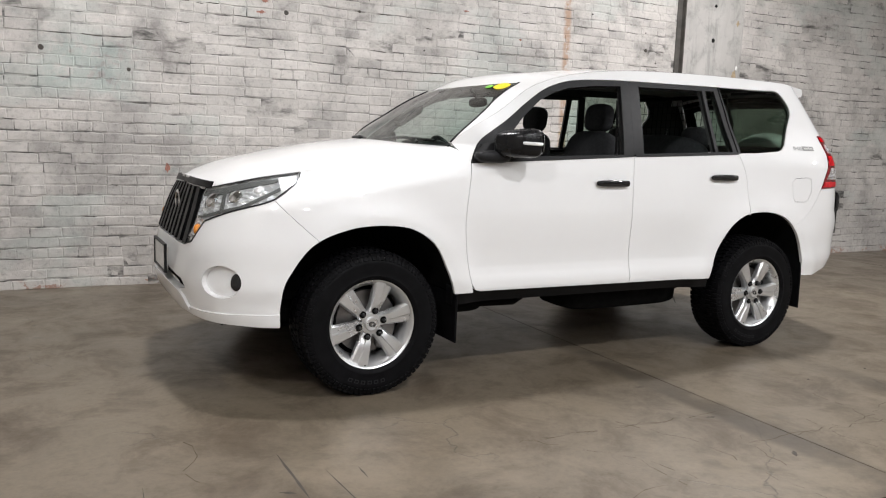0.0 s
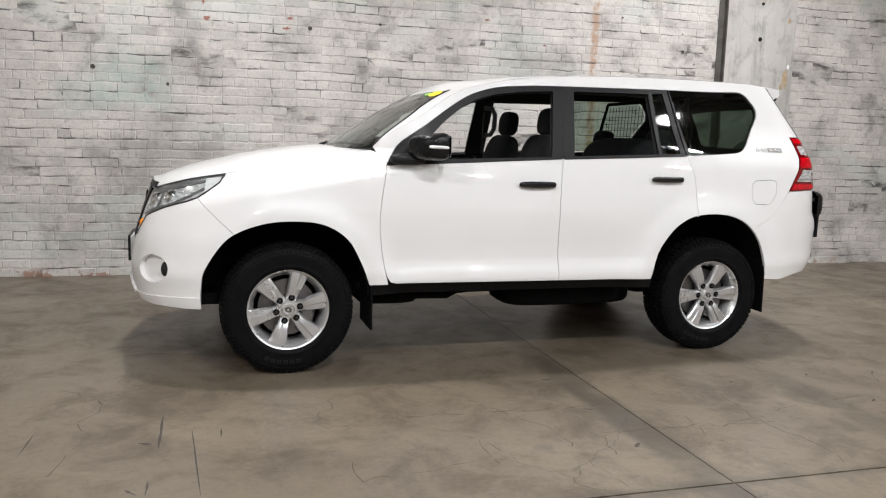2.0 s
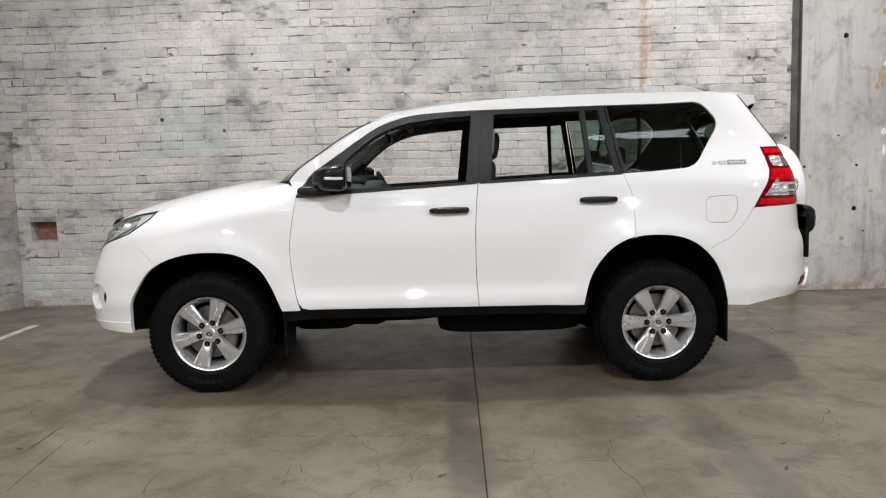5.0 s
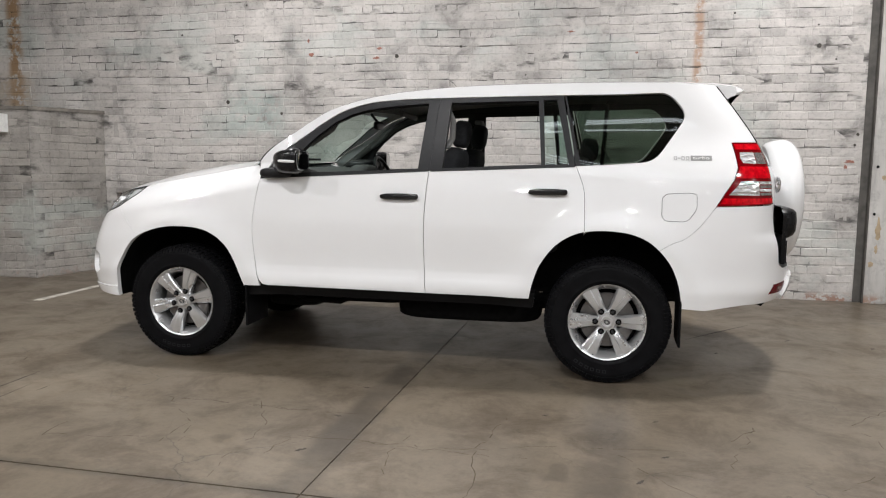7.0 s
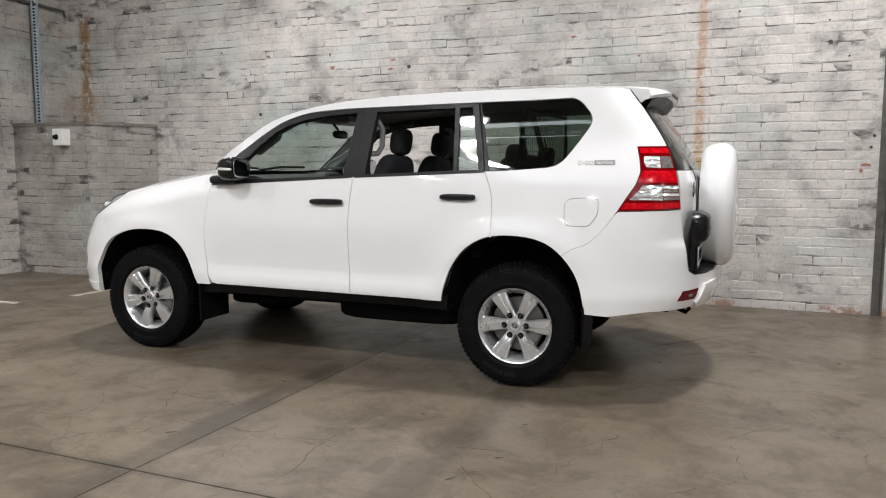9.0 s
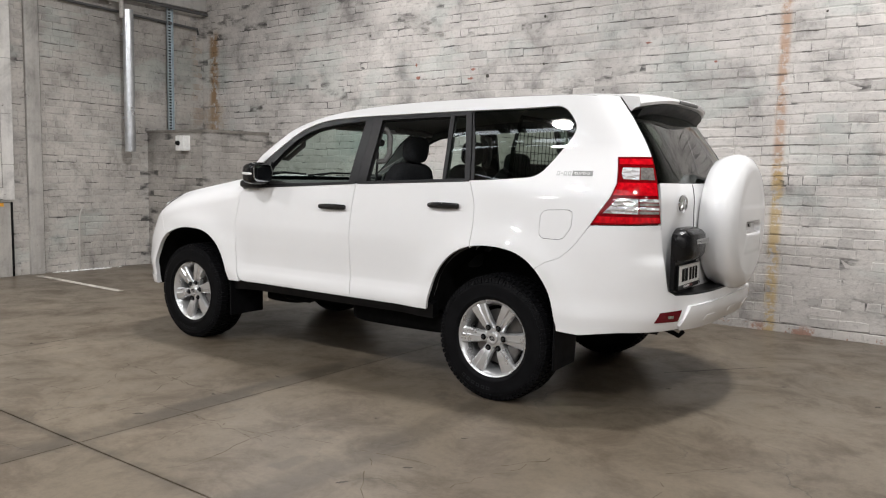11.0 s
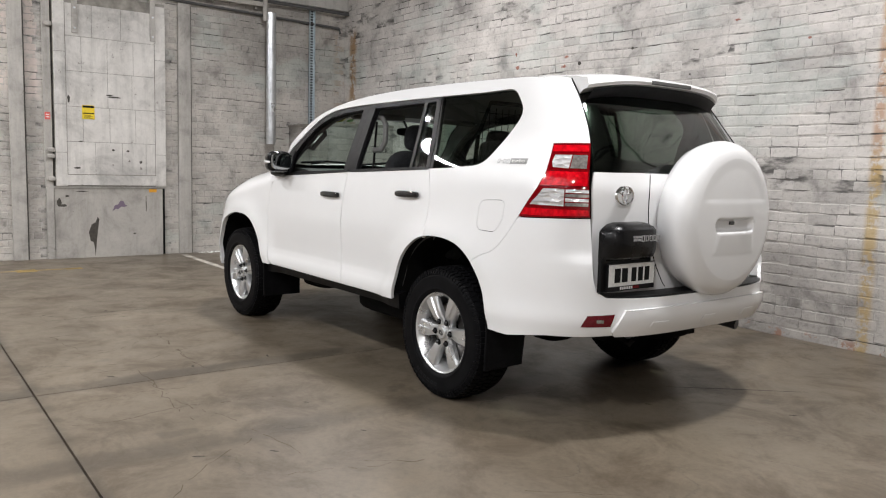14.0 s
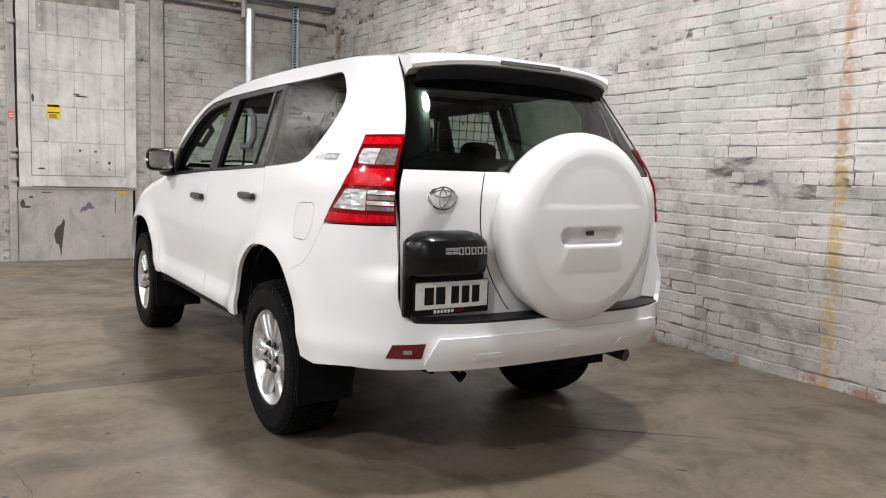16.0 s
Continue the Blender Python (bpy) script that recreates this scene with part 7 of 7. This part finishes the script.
def bricks_on(host, origin, angle, length, z1, material, skip=lambda s, z: False, pick=None, open_rate=0.19, sink=1.0):
    """Lay courses along a wall face that starts at origin and runs at angle; pieces in the stretch pick are objects, the rest one mesh."""
    a = radians(angle)
    d, n = Vector((math.cos(a), math.sin(a), 0)), Vector((math.sin(a), -math.cos(a), 0))
    verts, faces, count, cv, cf = [], [], 0, [], []
    course = 0
    while course * 0.0865 + 0.08 < z1:
        z = course * 0.0865 + 0.043
        header = course % 6 == 3
        pitch = 0.120 if header else 0.240
        s = -0.12 * (course % 2) + rng.uniform(-0.02, 0.02)
        while s < length:
            l = 0.110 if header or rng.random() < 0.06 else 0.230
            mid_s = s + l / 2
            s += l + rng.uniform(0.001, 0.006)
            if mid_s - l / 2 < -0.001 or mid_s + l / 2 > length or skip(mid_s, z):
                continue
            out = rng.choice((0.0, 0.0, -0.001, -0.001, -0.0018, -0.0015, 0.001, 0.0015, 0.0025)) + rng.uniform(-0.0005, 0.0005)
            out += 0.0065 * sink * min(0.0, noise.noise(Vector((mid_s * 1.1, z * 1.9, angle))) - 0.02) + 0.0012 * noise.noise(Vector((mid_s * 4, z * 9, angle)))
            wave = 0.010 * math.sin(1.3 * mid_s + 0.9 * z) + 0.004 * math.sin(3.7 * mid_s + 2.0)
            k = rng.randrange(14)
            m = Matrix.Translation(Vector(origin) + d * mid_s + n * out + Vector((0, 0, z + wave + rng.uniform(-0.004, 0.004)))) @ Matrix.Rotation(a, 4, "Z") @ Matrix.Rotation(rng.uniform(-0.03, 0.03), 4, "Y") @ Matrix.Rotation(rng.uniform(-0.004, 0.004), 4, "Z")
            v, f = VARIANTS[l][k]
            if pick and count < 300 and pick(mid_s, z):
                key = (l, k, material.name)
                if key not in BRICK_DATA:
                    me = bpy.data.meshes.new("brick")
                    me.from_pydata(v, [], f)
                    me.materials.append(material)
                    BRICK_DATA[key] = me
                ob = new("brick", BRICK_DATA[key])
                ob.parent, ob.matrix_local = host, m
                count += 1
            else:
                b = len(verts)
                verts += [tuple(m @ Vector(p)) for p in v]
                faces += [tuple(b + i for i in q) for q in f]
            # open joints where the mortar has dropped out: dark slivers carrying the gap's shade
            worn_bed = 0.5 + 0.5 * math.sin(1.7 * mid_s + 5.3 * course) * math.sin(0.9 * mid_s + 2.1 * course)
            if rng.random() < open_rate * 2.6 * worn_bed ** 2 * (1.5 if z > 1.9 else 0.7):
                r0, r1, zz = -l * rng.uniform(0.2, 0.75), l * rng.uniform(0.2, 0.75), 0.043 + rng.uniform(-0.003, 0.003)
                t0, t1 = rng.uniform(0.0008, 0.004), rng.uniform(0.001, 0.0085)
                b = len(cv)
                pts = [(r0, zz), (r0 * 0.4, zz - t0), (r1 * 0.5, zz - t1), (r1, zz + 0.001), (r1 * 0.3, zz + t0 * 0.7), (r0 * 0.5, zz + t1 * 0.6)]
                for yy in (-0.0046, 0.004):
                    cv += [tuple(m @ Vector((p[0], yy, p[1]))) for p in pts]
                cf.append(tuple(b + i for i in range(6)))
                cf += [(b + i, b + 6 + i, b + 6 + (i + 1) % 6, b + (i + 1) % 6) for i in range(6)]
        course += 1
    me = bpy.data.meshes.new("open_joints")
    me.from_pydata(cv, [], cf)
    me.materials.append(M["joint_dark"])
    ob = new("open_joints", me)
    ob.parent = host
    tagged(ob, kind="stuff")
    me = bpy.data.meshes.new("brickwork")
    me.from_pydata(verts, [], faces)
    me.materials.append(material)
    ob = new("brickwork", me)
    ob.parent = host
    tagged(ob, kind="stuff")


bricks_on(wall_north, (WEST, NORTH, 0), 0, EAST - WEST, 4.4, M["wall"],
          lambda s, z: (9.55 < s < 10.62) or (-1.66 - WEST - s > 0.0 and z < 1.85) or (HX0 - WEST - 0.10 < s < HX1 - WEST + 0.10 and HZ0 - 0.03 < z < HZ1 + 0.03),
          lambda s, z: 4.2 < s < 7.9 and 1.85 < z < 3.6)
bricks_on(wall_west, (WEST, 0.2, 0), 90, NORTH - 0.2, 4.0, M["wall_west"],
          lambda s, z: (2.60 < s < 4.12 and z < 3.36) or (s > 5.93 and z < 1.86), lambda s, z: 4.5 < s < 6.8 and 0.9 < z < 3.6, sink=0.25)
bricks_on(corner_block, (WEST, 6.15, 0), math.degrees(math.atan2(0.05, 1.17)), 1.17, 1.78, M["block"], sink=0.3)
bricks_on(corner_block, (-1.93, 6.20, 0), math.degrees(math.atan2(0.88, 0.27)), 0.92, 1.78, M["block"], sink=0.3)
